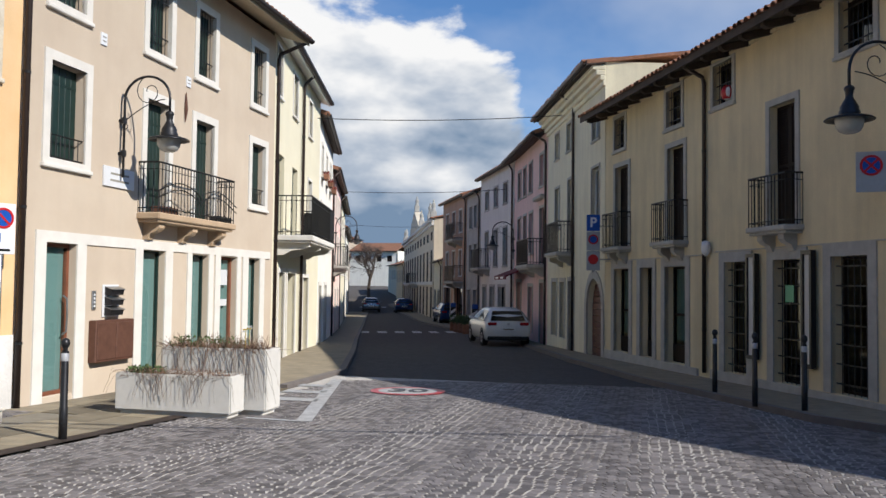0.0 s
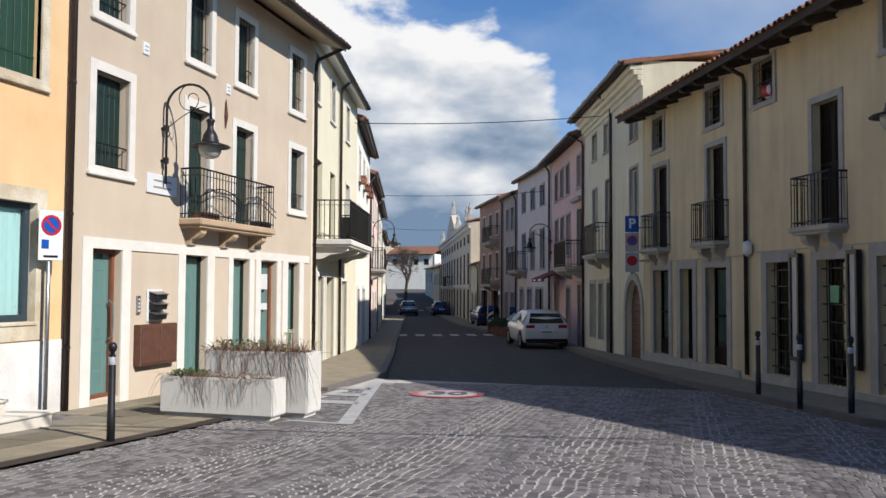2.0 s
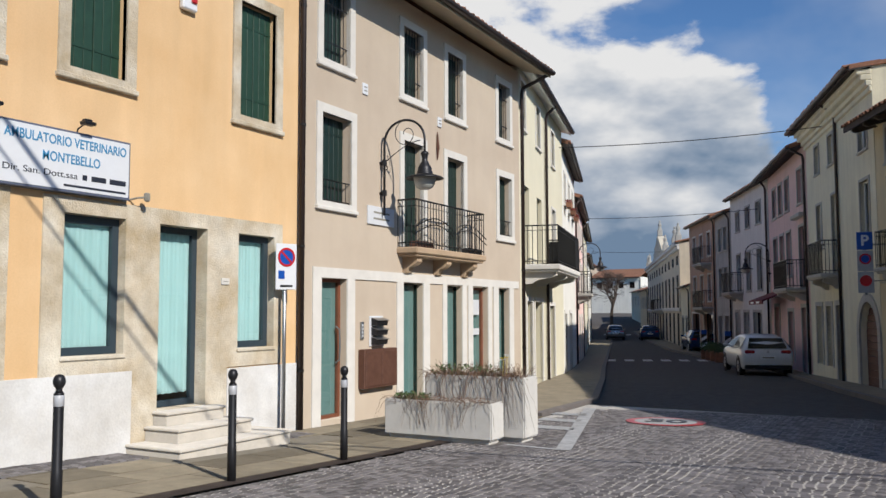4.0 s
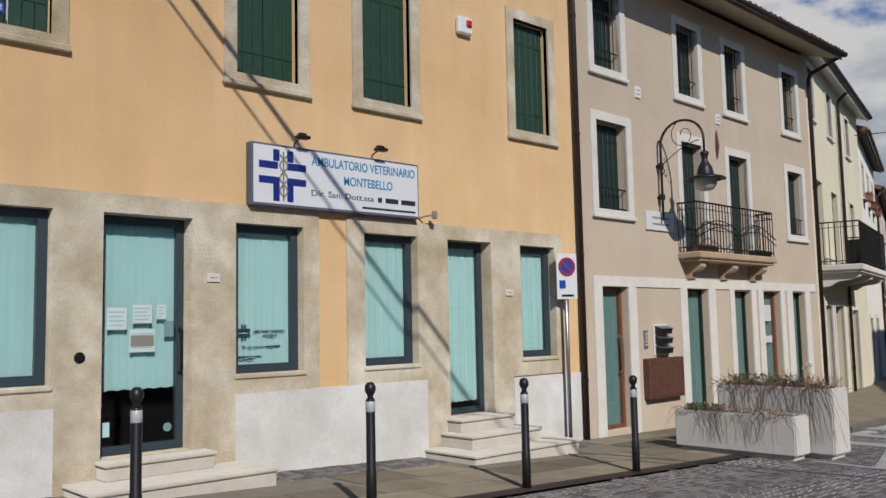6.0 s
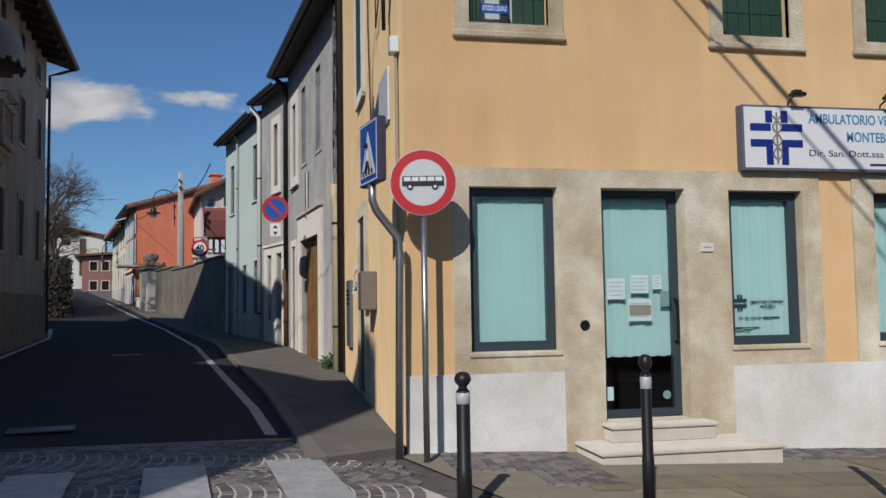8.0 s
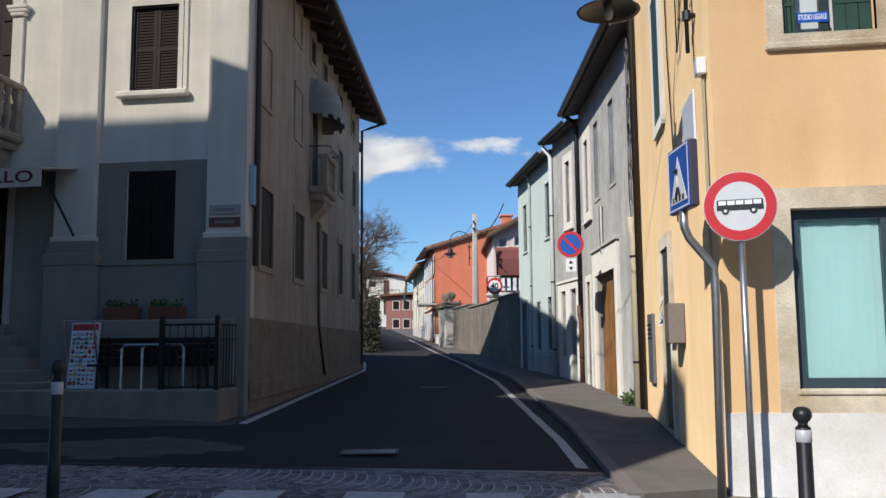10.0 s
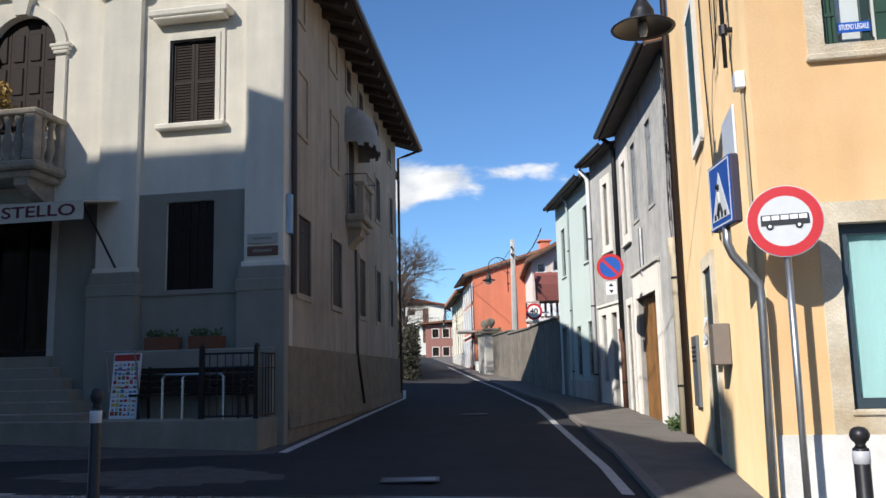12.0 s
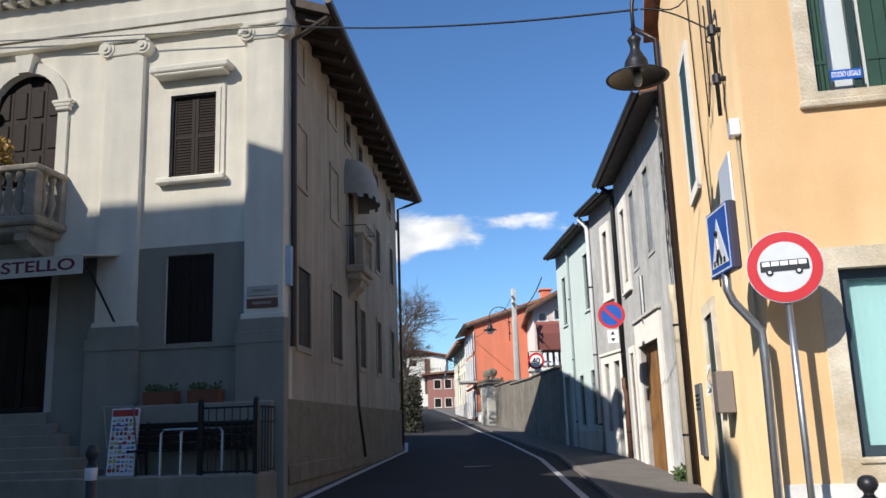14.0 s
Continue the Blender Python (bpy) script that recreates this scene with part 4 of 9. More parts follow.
pink_house()
row_house("tall_white_house", "white house with dark narrow windows and a balcony", (-6.95, 41.1), (-9.9, 48.2), False, 7.85, M_WHITE, [(2.8, 4.7), (5.95, 6.95)], 3, [(0.7, 1.6, -0.8, 1.7), (2.6, 3.6, -0.8, 1.7), (4.6, 6.0, -0.8, 1.7)], M_DARKWOOD, M_GREYSTONE, balconies=[(0.4, 2.6, 2.75)])
row_house("grey_house", "grimy grey house with closed shutters", (-9.95, 48.3), (-11.5, 52), False, 7.3, M_GREYPL, [(2.6, 4.2), (5.2, 6.5)], 2, [(0.5, 1.4, -0.9, 1.5), (2.2, 3.2, -0.9, 1.5)], M_GREYPL, M_GREYSTONE, kind="louvres")
row_house("brown_house", "red-brown house with balconies and pale shop front", (-11.55, 52.1), (-14.7, 59.2), False, 7.5, M_BROWN, [(2.4, 4.0), (5.2, 6.6)], 3, [(0.6, 2.9, -1.0, 1.6), (4.2, 6.9, -1.0, 1.6)], None, M_TRIM, balconies=[(4.0, 7.0, 2.0), (4.3, 6.8, 4.7)])
row_house("low_house", "low house with a tiled roof beside the palace", (-14.8, 59.3), (-17.0, 66), False, 3.6, M_OCHRE2, [], 1, [(1, 2.2, -1, 1.3), (4, 5.2, -1, 1.3)], None, M_GREYSTONE, tiles=False)


M_PALACE = material("pale_buff_palace_plaster", (0.74, 0.65, 0.50), 0.93, var=0.08, scale=0.6, fine=30, bump=0.1, streak=0.15, dark=0.1)


def palace():
    x, y, rz, w = between((-17.1, 66.2), (-30.9, 106.3), False)
    cols = 11
    spots = [1.8 + (w - 3.6) * k / (cols - 1) for k in range(cols)]
    ops = [(u - 0.55, u + 0.55, z0, z1) for u in spots for z0, z1 in ((-0.9, 1.6), (2.0, 4.6), (5.4, 6.1))]
    h = house("palace", "long pale palace with balustrade, statues and gabled centre", x, y, rz, w, 7.1, 12, ops, M_PALACE, bottom=-3)
    for o in ops:
        shuttered(h, *o, M_DARKWOOD, None, 0, "boards", -0.05)
    for z, out in ((1.75, 0.12), (6.5, 0.2), (6.8, 0.4)):
        bm = bmesh.new()
        chamfered(bm, 0, w, -out, 0, z, z + 0.28, 0.03)
        part("cornice", bm, M_TRIM, h)
    c = w * 0.52
    bm = bmesh.new()
    prism(bm, [(c - 7, 7.1), (c + 7, 7.1), (c + 5.6, 7.6), (c + 1.5, 9.0), (c, 9.3), (c - 1.5, 9.0), (c - 5.6, 7.6)], "y", -0.25, 0.5)
    part("pediment", bm, M_PALACE, h)
    for k, (u, z) in enumerate(((c, 9.3), (c - 6.5, 7.3), (c + 6.5, 7.3), (w - 1, 7.1), (w - 4, 7.1), (1, 7.1), (4, 7.1))):
        bm = bmesh.new()
        chamfered(bm, u - 0.35, u + 0.35, -0.3, 0.4, z, z + 0.9, 0.04)
        lathe(bm, [(0.3, 0.9), (0.3, 1.0), (0.2, 1.3), (0.27, 1.6), (0.2, 1.85), (0.09, 1.93), (0.13, 2.05), (0.11, 2.2), (0.03, 2.28)], 10, (u, 0.05, z))
        bm.transform(Matrix.Translation((u * 0.3, 0, z * 0.3)) @ Matrix.Diagonal((0.7, 0.7, 0.7, 1)))
        part("finial_statue", bm, M_GREYSTONE, h)
    balcony(h, c - 3, c + 3, 1.9, 0.9, 1.0, 4, M_TRIM, gap=0.2)
    roof(h, 0, w, 7.05, 12, 0.3, 12, tiles=False, gutter=False)


palace()
row_house("ochre_end_house", "distant ochre row house", (-31.0, 106.5), (-36.5, 122), False, 4.6, M_OCHRE, [(2.2, 3.6)], 5, (), M_DARKWOOD, M_GREYSTONE, tiles=False)
row_house("end_white_house", "distant white villa with a red-brown roof closing the street", (-44.5, 150), (-54, 150.6), False, 7.9, M_WHITE, [(5.9, 7.0)], 4, (), M_DARKWOOD, M_TRIM, tiles=False, depth=10, over=0.6, win_w=1.0)
row_house("end_low_house", "distant white low house with tiled roof", (-36.7, 124), (-42, 136), False, 4.9, M_YELLOW, [(2.6, 4.0)], 4, (), M_DARKWOOD, M_TRIM, tiles=False)
row_house("end_far_house", "distant cream house on the rise", (-62, 160), (-75, 166), False, 10.5, M_CREAM, [(4, 5.5), (7, 8.5)], 5, (), M_DARKWOOD, M_TRIM, tiles=False, depth=10)


M_DULL = material("dull_brown_stone", (0.24, 0.20, 0.16), 0.95, var=0.15, scale=1.0, fine=30, bump=0.2)


# houses round the square behind, which only cast their shade
def plain_block(name, label, x0, x1, y0, y1, z0, z1, rz=0.0, at=(0, 0)):
    h = thing(name, label, "house", pose(*at, 0, 0, 0, rz))
    bm = bmesh.new()
    box(bm, x0, x1, y0, y1, z0, z1)
    part("wall", bm, M_DULL, h)
    bm = bmesh.new()
    box(bm, x0 - 0.3, x1 + 0.3, y0 - 0.3, y1 + 0.3, z1, z1 + 0.25)
    part("roof", bm, M_TILE, h)


plain_block("corner_house", "plain ochre house on the square's corner", 0, 13.2, -9, 0, -0.6, 6.9, 132.3, (11.6, 4.2))
plain_block("town_hall", "tall plain building on the far side of the square", 1, 12, -26, -12.73, -0.2, 15.75)
wing = thing("church", "tall plain church with a steep gable on the square", "church", pose(1.0, -4.85, 0, 0, 0, -25.5))
bm = bmesh.new()
# its long side lies along the sun's way; y runs along the front
prism(bm, [(0.0, -0.2), (0.0, 10.6), (-0.3, 11.1), (-0.9, 11.4), (-1.5, 11.4), (-1.85, 11.12), (-3.34, 11.45), (-4.7, 11.75), (-5.5, 11.5), (-5.7, 14.6), (-6.44, 15.2), (-6.52, 12.8), (-7.08, 12.7), (-7.08, -0.2)], "x", 0.0, 12.0)
bm.transform(Matrix(((1, 0.477, 0, 0), (0, 1, 0, 0), (0, 0, 1, 0), (0, 0, 0, 1))))
part("wall", bm, M_DULL, wing)


M_VDADO = material("rough_stained_dado", (0.29, 0.25, 0.185), 0.95, var=0.2, scale=2.5, fine=25, bump=0.8, depth=0.02, dark=0.3, streak=0.15)


M_BALSTONE = material("grimy_balcony_stone", (0.40, 0.345, 0.27), 0.92, var=0.2, scale=3, fine=40, bump=0.3, dark=0.3)


# ---- the villa across the side street ----
def column_capital(bm, u, z, w):
    """A flat Ionic capital: two scrolls under a slab."""
    chamfered(bm, u - w / 2 - 0.06, u + w / 2 + 0.06, -0.20, 0.0, z + 0.22, z + 0.30, 0.012)
    chamfered(bm, u - w / 2, u + w / 2, -0.15, 0.0, z, z + 0.22, 0.012)
    for s in (-1, 1):
        c = u + s * w / 2
        for r, y in ((0.15, -0.17), (0.10, -0.20), (0.045, -0.225)):
            ring = [(c + r * math.cos(2 * math.pi * k / 16), z + 0.13 + r * math.sin(2 * math.pi * k / 16)) for k in range(16)]
            prism(bm, ring, "y", y, 0.0)


def villa():
    W0, W1 = (16.99, 17.82, 3.08, 4.57), (17.0, 17.82, 5.87, 7.33)
    DR, AR = (13.62, 14.92, 2.13, 4.45), (13.55, 14.87, 5.95, 8.07)
    side = [(u, u + d, 3.08, 4.40) for u, d in ((0.70, 0.85), (3.33, 0.87), (6.2, 0.7), (8.55, 0.62), (10.88, 0.55))] + [(8.56, 9.2, 5.76, 6.86), (11.0, 11.5, 5.78, 6.84)]
    side += [(4.81, 5.33, 7.97, 8.52), (6.26, 6.8, 7.97, 8.46), (8.56, 9.08, 7.95, 8.4), (10.76, 11.3, 7.88, 8.3), (4.95, 5.6, 5.2, 6.95)]
    h = thing("villa", "white villa with Ionic pilasters, dark shutters and balustraded balcony", "house", pose(-14.0, -24.0, 0, 0, 0, 90))
    bm = bmesh.new()
    slab(bm, 8.0, 19.04, -0.4, 9.0, 0, 0.3, [W0, W1, DR, AR])
    part("wall", bm, M_LWALL, h)
    # the side wall runs slightly out of square; in the villa's frame it starts at x = 19.04
    turn = Matrix.Translation((19.04, 0, 0)) @ Matrix.Rotation(radians(95.5), 4, "Z")
    bm = bmesh.new()
    t = bmesh.new()
    slab(t, 0.0, 12.4, 2.05, 8.85, 0.0, 0.3, side)
    join(bm, t, turn)
    part("side_wall", bm, M_LSIDE, h, "stained grey plaster side wall")
    bm = bmesh.new()
    t = bmesh.new()
    slab(t, -0.05, 12.43, -0.4, 2.18, -0.06, 0.3)
    chamfered(t, -0.05, 12.45, -0.09, -0.055, 0.9, 1.2, 0.02)
    join(bm, t, turn)
    part("plinth", bm, M_VDADO, h, "rough stone plinth")
    bm = bmesh.new()
    box(bm, 8.0, 8.3, 0.3, 12, -0.4, 9.0)
    box(bm, 8.3, 17.6, 11.7, 12, -0.4, 9.0)
    box(bm, 8.3, 18.0, 0.3, 11.7, 8.8, 9.0)
    part("rear_wall", bm, M_LSIDE, h)
    for a, b, c, d in side:
        t = boards(a + 0.01, b - 0.01, c + 0.01, d - 0.01, 0.012)
        t.transform(turn)
        w = part("window", t, M_DARKWOOD, h, "dark closed shutters")
        t = bmesh.new()
        slab(t, a - 0.1, b + 0.1, c - 0.1, d + 0.1, -0.025, 0.03, [(a, b, c, d)])
        t.transform(turn)
        part("frame", t, M_LSIDE, w)
    for u, z0, z1 in ((0.62, 5.85, 6.9), (3.27, 5.9, 6.93), (0.42, 7.88, 8.5), (3.12, 7.93, 8.52)):
        t = bmesh.new()
        slab(t, u - 0.08, u + 0.75, z0 - 0.08, z1 + 0.08, -0.03, 0.02, [(u, u + 0.67, z0, z1)])
        t.transform(turn)
        part("blind_window", t, M_LSIDE, h)
    # front: pilasters, bands, plinth, grey field
    for u0, u1 in ((18.39, 19.04), (15.81, 16.49)):
        bm = bmesh.new()
        slab(bm, u0, u1, 3.5, 8.15, -0.12, 0.0)
        p = part("pilaster", bm, M_LWALL, h)
        for z0, z1, o in ((3.42, 3.52, 0.04), (3.22, 3.44, 0.07), (3.04, 3.24, 0.11), (0.3, 3.06, 0.09)):
            bm = bmesh.new()
            chamfered(bm, u0 - o, min(u1 + o, 19.1), -0.12 - o, 0.0, z0, z1 - 0.004, 0.015)
            part("base", bm, M_LGREY if z0 < 3.3 else M_LWALL, p)
        bm = bmesh.new()
        column_capital(bm, (u0 + u1) / 2, 8.15, u1 - u0)
        part("capital", bm, M_LWALL, p)
    for name, a, b, c, d, y, m, holes in (("dado", 16.6, 18.28, 0.3, 3.04, -0.05, M_LGREY, ()), ("dado_band", 16.6, 18.28, 3.04, 3.12, -0.08, M_LGREY, ()), ("grey_field", 16.495, 18.385, 3.12, 4.72, -0.012, M_LGREY, [W0]),
                                          ("grey_field", 8.0, 15.8, 0.3, 4.7, -0.012, M_LGREY, [DR]),
                                          ("architrave", 8.0, 19.1, 8.46, 8.62, -0.16, M_LWALL, ()), ("architrave", 8.0, 19.1, 8.625, 8.80, -0.20, M_LWALL, ()), ("frieze", 8.0, 19.08, 8.80, 9.3, -0.14, M_LWALL, ()), ("cornice", 8.0, 19.5, 9.44, 9.6, -0.55, M_LWALL, ())):
        bm = bmesh.new()
        slab(bm, a, b, c, d, y, 0.001 if y > -0.1 else 0.3, holes)
        part(name, bm, m, h)
    u = 8.05
    while u < 19.1:
        bm = bmesh.new()
        chamfered(bm, u, u + 0.13, -0.36, -0.14, 9.28, 9.44, 0.01)
        part("dentil", bm, M_LWALL, h)
        u += 0.29
    # first-floor window with hood and sill
    a, b, c, d = W1
    win = shuttered(h, a, b, c, d, M_DARKWOOD, None, 0, "louvres", 0.03)
    for o, y in ((0.15, -0.04), (0.08, -0.06)):
        bm = bmesh.new()
        slab(bm, a - o, b + o, c, d + o, y, 0.02, [(a, b, c - 1, d)])
        part("frame", bm, M_LWALL, win)
    for z0, z1, o in ((7.62, 7.68, 0.22), (7.68, 7.80, 0.30)):
        bm = bmesh.new()
        chamfered(bm, a - o, b + o, -0.2 - o * 0.3, 0.0, z0, z1 - 0.003, 0.02)
        part("hood", bm, M_LWALL, win)
    bm = bmesh.new()
    chamfered(bm, a - 0.2, b + 0.2, -0.16, 0.0, c - 0.1, c - 0.002, 0.02)
    part("sill", bm, M_LWALL, win)
    shuttered(h, *W0, M_DARKWOOD, None, 0, "boards", 0.02, label="dark closed shutters")
    # arched balcony door
    a, b, c, d = AR
    cx, r = (a + b) / 2, (b - a) / 2
    spring = d - r
    arc = [(cx - r * math.cos(math.pi * k / 16), spring + r * math.sin(math.pi * k / 16)) for k in range(17)]
    for half, corner in ((arc[:9], (a, d)), (arc[8:], (b, d))):
        bm = bmesh.new()
        prism(bm, half + [corner], "y", 0.0, 0.3)
        part("spandrel", bm, M_LWALL, h)
    bm = bmesh.new()
    for k in range(4):
        u0 = a + (b - a) * k / 4
        slab(bm, u0 + 0.004, u0 + (b - a) / 4 - 0.004, c, d, 0.1, 0.13)
        for z in (c + 0.12, c + 0.72, c + 1.32):
            chamfered(bm, u0 + 0.06, u0 + (b - a) / 4 - 0.06, 0.075, 0.11, z, z + 0.5, 0.015)
    door = part("door", bm, M_DARKWOOD, h, "dark panelled arched door")
    bm = bmesh.new()
    outer = [(cx - (r + 0.19) * math.cos(math.pi * k / 16), spring + (r + 0.19) * math.sin(math.pi * k / 16)) for k in range(17)]
    prism(bm, [(a - 0.19, c)] + outer + [(b + 0.19, c), (b, c)] + arc[::-1] + [(a, c)], "y", -0.06, 0.02)
    part("arch", bm, M_LWALL, door)
    for u in (a - 0.11, b + 0.11):
        bm = bmesh.new()
        for z, o in ((spring - 0.12, 0.13), (spring - 0.06, 0.16), (spring, 0.19)):
            chamfered(bm, u - o, u + o, -0.06 - o * 0.4, 0.0, z, z + 0.057, 0.01)
        part("impost", bm, M_LWALL, door)
    bm = bmesh.new()
    prism(bm, [(cx - 0.11, d - 0.03), (cx + 0.11, d - 0.03), (cx + 0.18, d + 0.3), (cx - 0.18, d + 0.3)], "y", -0.16, 0.0)
    part("keystone", bm, M_LWALL, door)
    # balcony with turned balusters
    bm = bmesh.new()
    chamfered(bm, 12.6, 15.15, -0.85, 0.0, 5.10, 5.24, 0.03)
    chamfered(bm, 12.7, 15.05, -0.75, 0.0, 4.98, 5.103, 0.03)
    bal = part("balcony", bm, M_BALSTONE, h, "stone balcony with turned balusters")
    bm = bmesh.new()
    chamfered(bm, 12.6, 15.12, -0.84, -0.62, 6.0, 6.10, 0.02)
    chamfered(bm, 14.90, 15.12, -0.618, 0.0, 6.0, 6.10, 0.02)
    part("handrail", bm, M_BALSTONE, bal)
    for u, y in ((15.0, -0.73), (15.0, -0.05)):
        bm = bmesh.new()
        chamfered(bm, u - 0.1, u + 0.1, y - 0.1, y + (0.1 if y < -0.5 else 0.04), 5.24, 6.0, 0.015)
        part("pier", bm, M_BALSTONE, bal)
    bm = bmesh.new()
    lathe(bm, [(0.07, 0), (0.07, 0.06), (0.04, 0.1), (0.075, 0.25), (0.08, 0.32), (0.045, 0.5), (0.04, 0.6), (0.06, 0.66), (0.07, 0.7), (0.07, 0.76)], 12)
    first = part("baluster", bm, M_BALSTONE, bal, "", True)
    first.location = (14.75, -0.73, 5.24)
    for k in range(1, 11):
        o = new("baluster", first.data)
        o.parent = bal
        o.location = (14.75 - 0.2 * k, -0.73, 5.24)
    for y in (-0.5, -0.28):
        o = new("baluster", first.data)
        o.parent = bal
        o.location = (15.0, y, 5.24)
    for u in (12.95, 14.8):
        bm = bmesh.new()
        prism(bm, [(-0.7, 4.98), (-0.7, 4.86), (-0.4, 4.72), (-0.12, 4.62), (0, 4.5), (0, 4.98)], "x", u - 0.12, u + 0.12)
        part("corbel", bm, M_BALSTONE, bal)
    # entrance
    glazed(h, *DR, M_DARKWOOD, M_GREYSTONE, 0.12, 0.2, 0.1, split=2, foot=True, name="door", label="dark wooden entrance door")
    # small side balcony under a domed awning
    t = bmesh.new()
    chamfered(t, 4.66, 5.85, -0.42, 0.0, 5.0, 5.16, 0.03)
    chamfered(t, 4.72, 5.79, -0.34, 0.0, 4.86, 5.002, 0.03)
    prism(t, [(-0.3, 4.865), (-0.26, 4.72), (-0.1, 4.6), (0, 4.45), (0, 4.865)], "x", 4.95, 5.55)
    for u, v in ((4.68, 4.84), (5.67, 5.83)):
        chamfered(t, u, v, -0.40, -0.24, 5.16, 5.78, 0.015)
    chamfered(t, 4.66, 5.85, -0.42, -0.2, 5.78, 5.86, 0.015)
    t.transform(turn)
    sb = part("side_balcony", t, M_LSIDE, h, "small stone balcony")
    for k in range(5):
        t = bmesh.new()
        lathe(t, [(0.05, 0), (0.055, 0.05), (0.03, 0.1), (0.06, 0.25), (0.03, 0.45), (0.05, 0.55), (0.05, 0.62)], 8, (4.93 + 0.16 * k, -0.32, 5.16))
        t.transform(turn)
        part("baluster", t, M_LSIDE, sb, "", True)
    t = bmesh.new()
    tube(t, [(4.68, 0.0, 6.02), (4.68, -0.46, 6.02), (5.83, -0.46, 6.02), (5.83, 0.0, 6.02)], 0.012, 5)
    for k in range(9):
        tube(t, [(4.68 + 0.144 * k, -0.46, 5.86), (4.68 + 0.144 * k, -0.46, 6.02)], 0.006, 4)
    t.transform(turn)
    part("rail", t, M_IRON, sb)
    t = bmesh.new()
    def hoop(i, k, grow=1.0):
        a, f = math.pi * i / 24, math.pi / 2 * (1 - k / 9)
        reach = math.sin(a) ** 0.6 * grow * (1 - 0.05 * (k % 3 == 1))
        c = math.cos(a)
        return (5.45 + math.copysign(abs(c) ** 0.7, c) * 0.8 * grow, -0.62 * reach * math.cos(f), 6.9 + 0.8 * reach * math.sin(f))
    skin = [[t.verts.new(hoop(i, k)) for i in range(25)] for k in range(10)]
    for k in range(9):
        for i in range(24):
            t.faces.new((skin[k][i], skin[k][i + 1], skin[k + 1][i + 1], skin[k + 1][i]))
    for i in range(24):
        drop = 0.24 if i % 4 < 2 else 0.16
        low = [t.verts.new((p.co.x, p.co.y, p.co.z - drop)) for p in (skin[9][i], skin[9][i + 1])]
        t.faces.new((skin[9][i], skin[9][i + 1], low[1], low[0]))
    t.transform(turn)
    part("awning", t, plain("grey_white_awning", (0.34, 0.34, 0.33), 0.85), sb, "faded grey-white scalloped awning")
    t = bmesh.new()
    tube(t, [(5.6, -0.05, 4.5), (5.62, -0.07, 2.2), (6.0, -0.14, 1.1)], 0.03, 6)
    t.transform(turn)
    part("drain", t, M_PIPE, sb)
    # roof with a dark overhanging eave along the side
    t = bmesh.new()
    prism(t, [(-0.72, 8.58), (6.0, 10.76), (6.0, 10.91), (-0.72, 8.73)], "x", 0.05, 12.75)
    t.transform(turn)
    r = part("roof", t, M_EAVE, h, "dark timber eave of a tiled roof")
    t = bmesh.new()
    tube(t, [(-0.3, -0.77, 8.66), (12.65, -0.77, 8.66)], 0.07, 8)
    t.transform(turn)
    part("gutter", t, M_PIPE, r)
    for u in [0.3 + 0.75 * k for k in range(16)]:
        t = bmesh.new()
        prism(t, [(-0.65, 8.59), (0, 8.8), (0, 8.66), (-0.6, 8.49)], "x", u - 0.06, u + 0.06)
        t.transform(turn)
        part("rafter", t, M_EAVE, r)
    t = bmesh.new()
    tube(t, [(0.15, -0.09, 3.0), (0.15, -0.09, 8.2), (0.15, -0.7, 8.6)], 0.05, 8)
    t.transform(turn)
    part("downpipe", t, M_PIPE, h)
    t = bmesh.new()
    tube(t, [(12.45, -0.08, 0.8), (12.45, -0.08, 8.35), (12.5, -0.35, 8.45), (12.6, -0.75, 8.62)], 0.04, 8)
    t.transform(turn)
    part("downpipe", t, M_PIPE, h)
    t = bmesh.new()
    chamfered(t, -0.02, 0.3, -0.09, -0.005, 3.95, 4.6, 0.01)
    t.transform(turn)
    part("plate", t, plain("pale_blue_plate", (0.35, 0.5, 0.65), 0.5), h, "pale blue plate")
    for z0, z1, m, lab in ((3.79, 3.95, M_GREYSTONE, "worn marble street plaque"), (3.60, 3.75, M_COPPER, "rust-red arrow plaque")):
        bm = bmesh.new()
        chamfered(bm, 18.45, 18.96, -0.15, -0.118, z0, z1, 0.006)
        p = part("plate", bm, m, h, lab)
        bm = bmesh.new()
        box(bm, 18.55, 18.86, -0.153, -0.149, (z0 + z1) / 2 - 0.02, (z0 + z1) / 2 + 0.02)
        part("lettering_bar", bm, M_LGREY, p)
    return h


VILLA = villa()


def villa_annex():
    """The next house along the side street; only its eave and far wall show past the villa's corner."""
    h = thing("annex_house", "low grey house with a boarded eave beyond the villa", "house", pose(-26.4, -6.35, 0, 0, 0, 185.5))
    bm = bmesh.new()
    box(bm, 0.0, 1.2, 0.15, 6.0, 0.3, 8.05)
    part("wall", bm, M_LSIDE, h)
    bm = bmesh.new()
    prism(bm, [(-0.12, 7.95), (3.0, 8.9), (3.0, 9.05), (-0.12, 8.15)], "x", -0.1, 1.2)
    part("roof", bm, M_EAVE, h)


villa_annex()


# ---- the side street's far side ----
M_PEEL = material("peeling_grey_white_plaster", (0.47, 0.465, 0.45), 0.93, var=0.2, scale=1.4, fine=30, bump=0.3, streak=0.22, dark=0.22)


M_GARDENWALL = material("dirty_rendered_wall", (0.21, 0.185, 0.15), 0.95, var=0.25, scale=1.1, fine=30, bump=0.4, streak=0.3, dark=0.3)


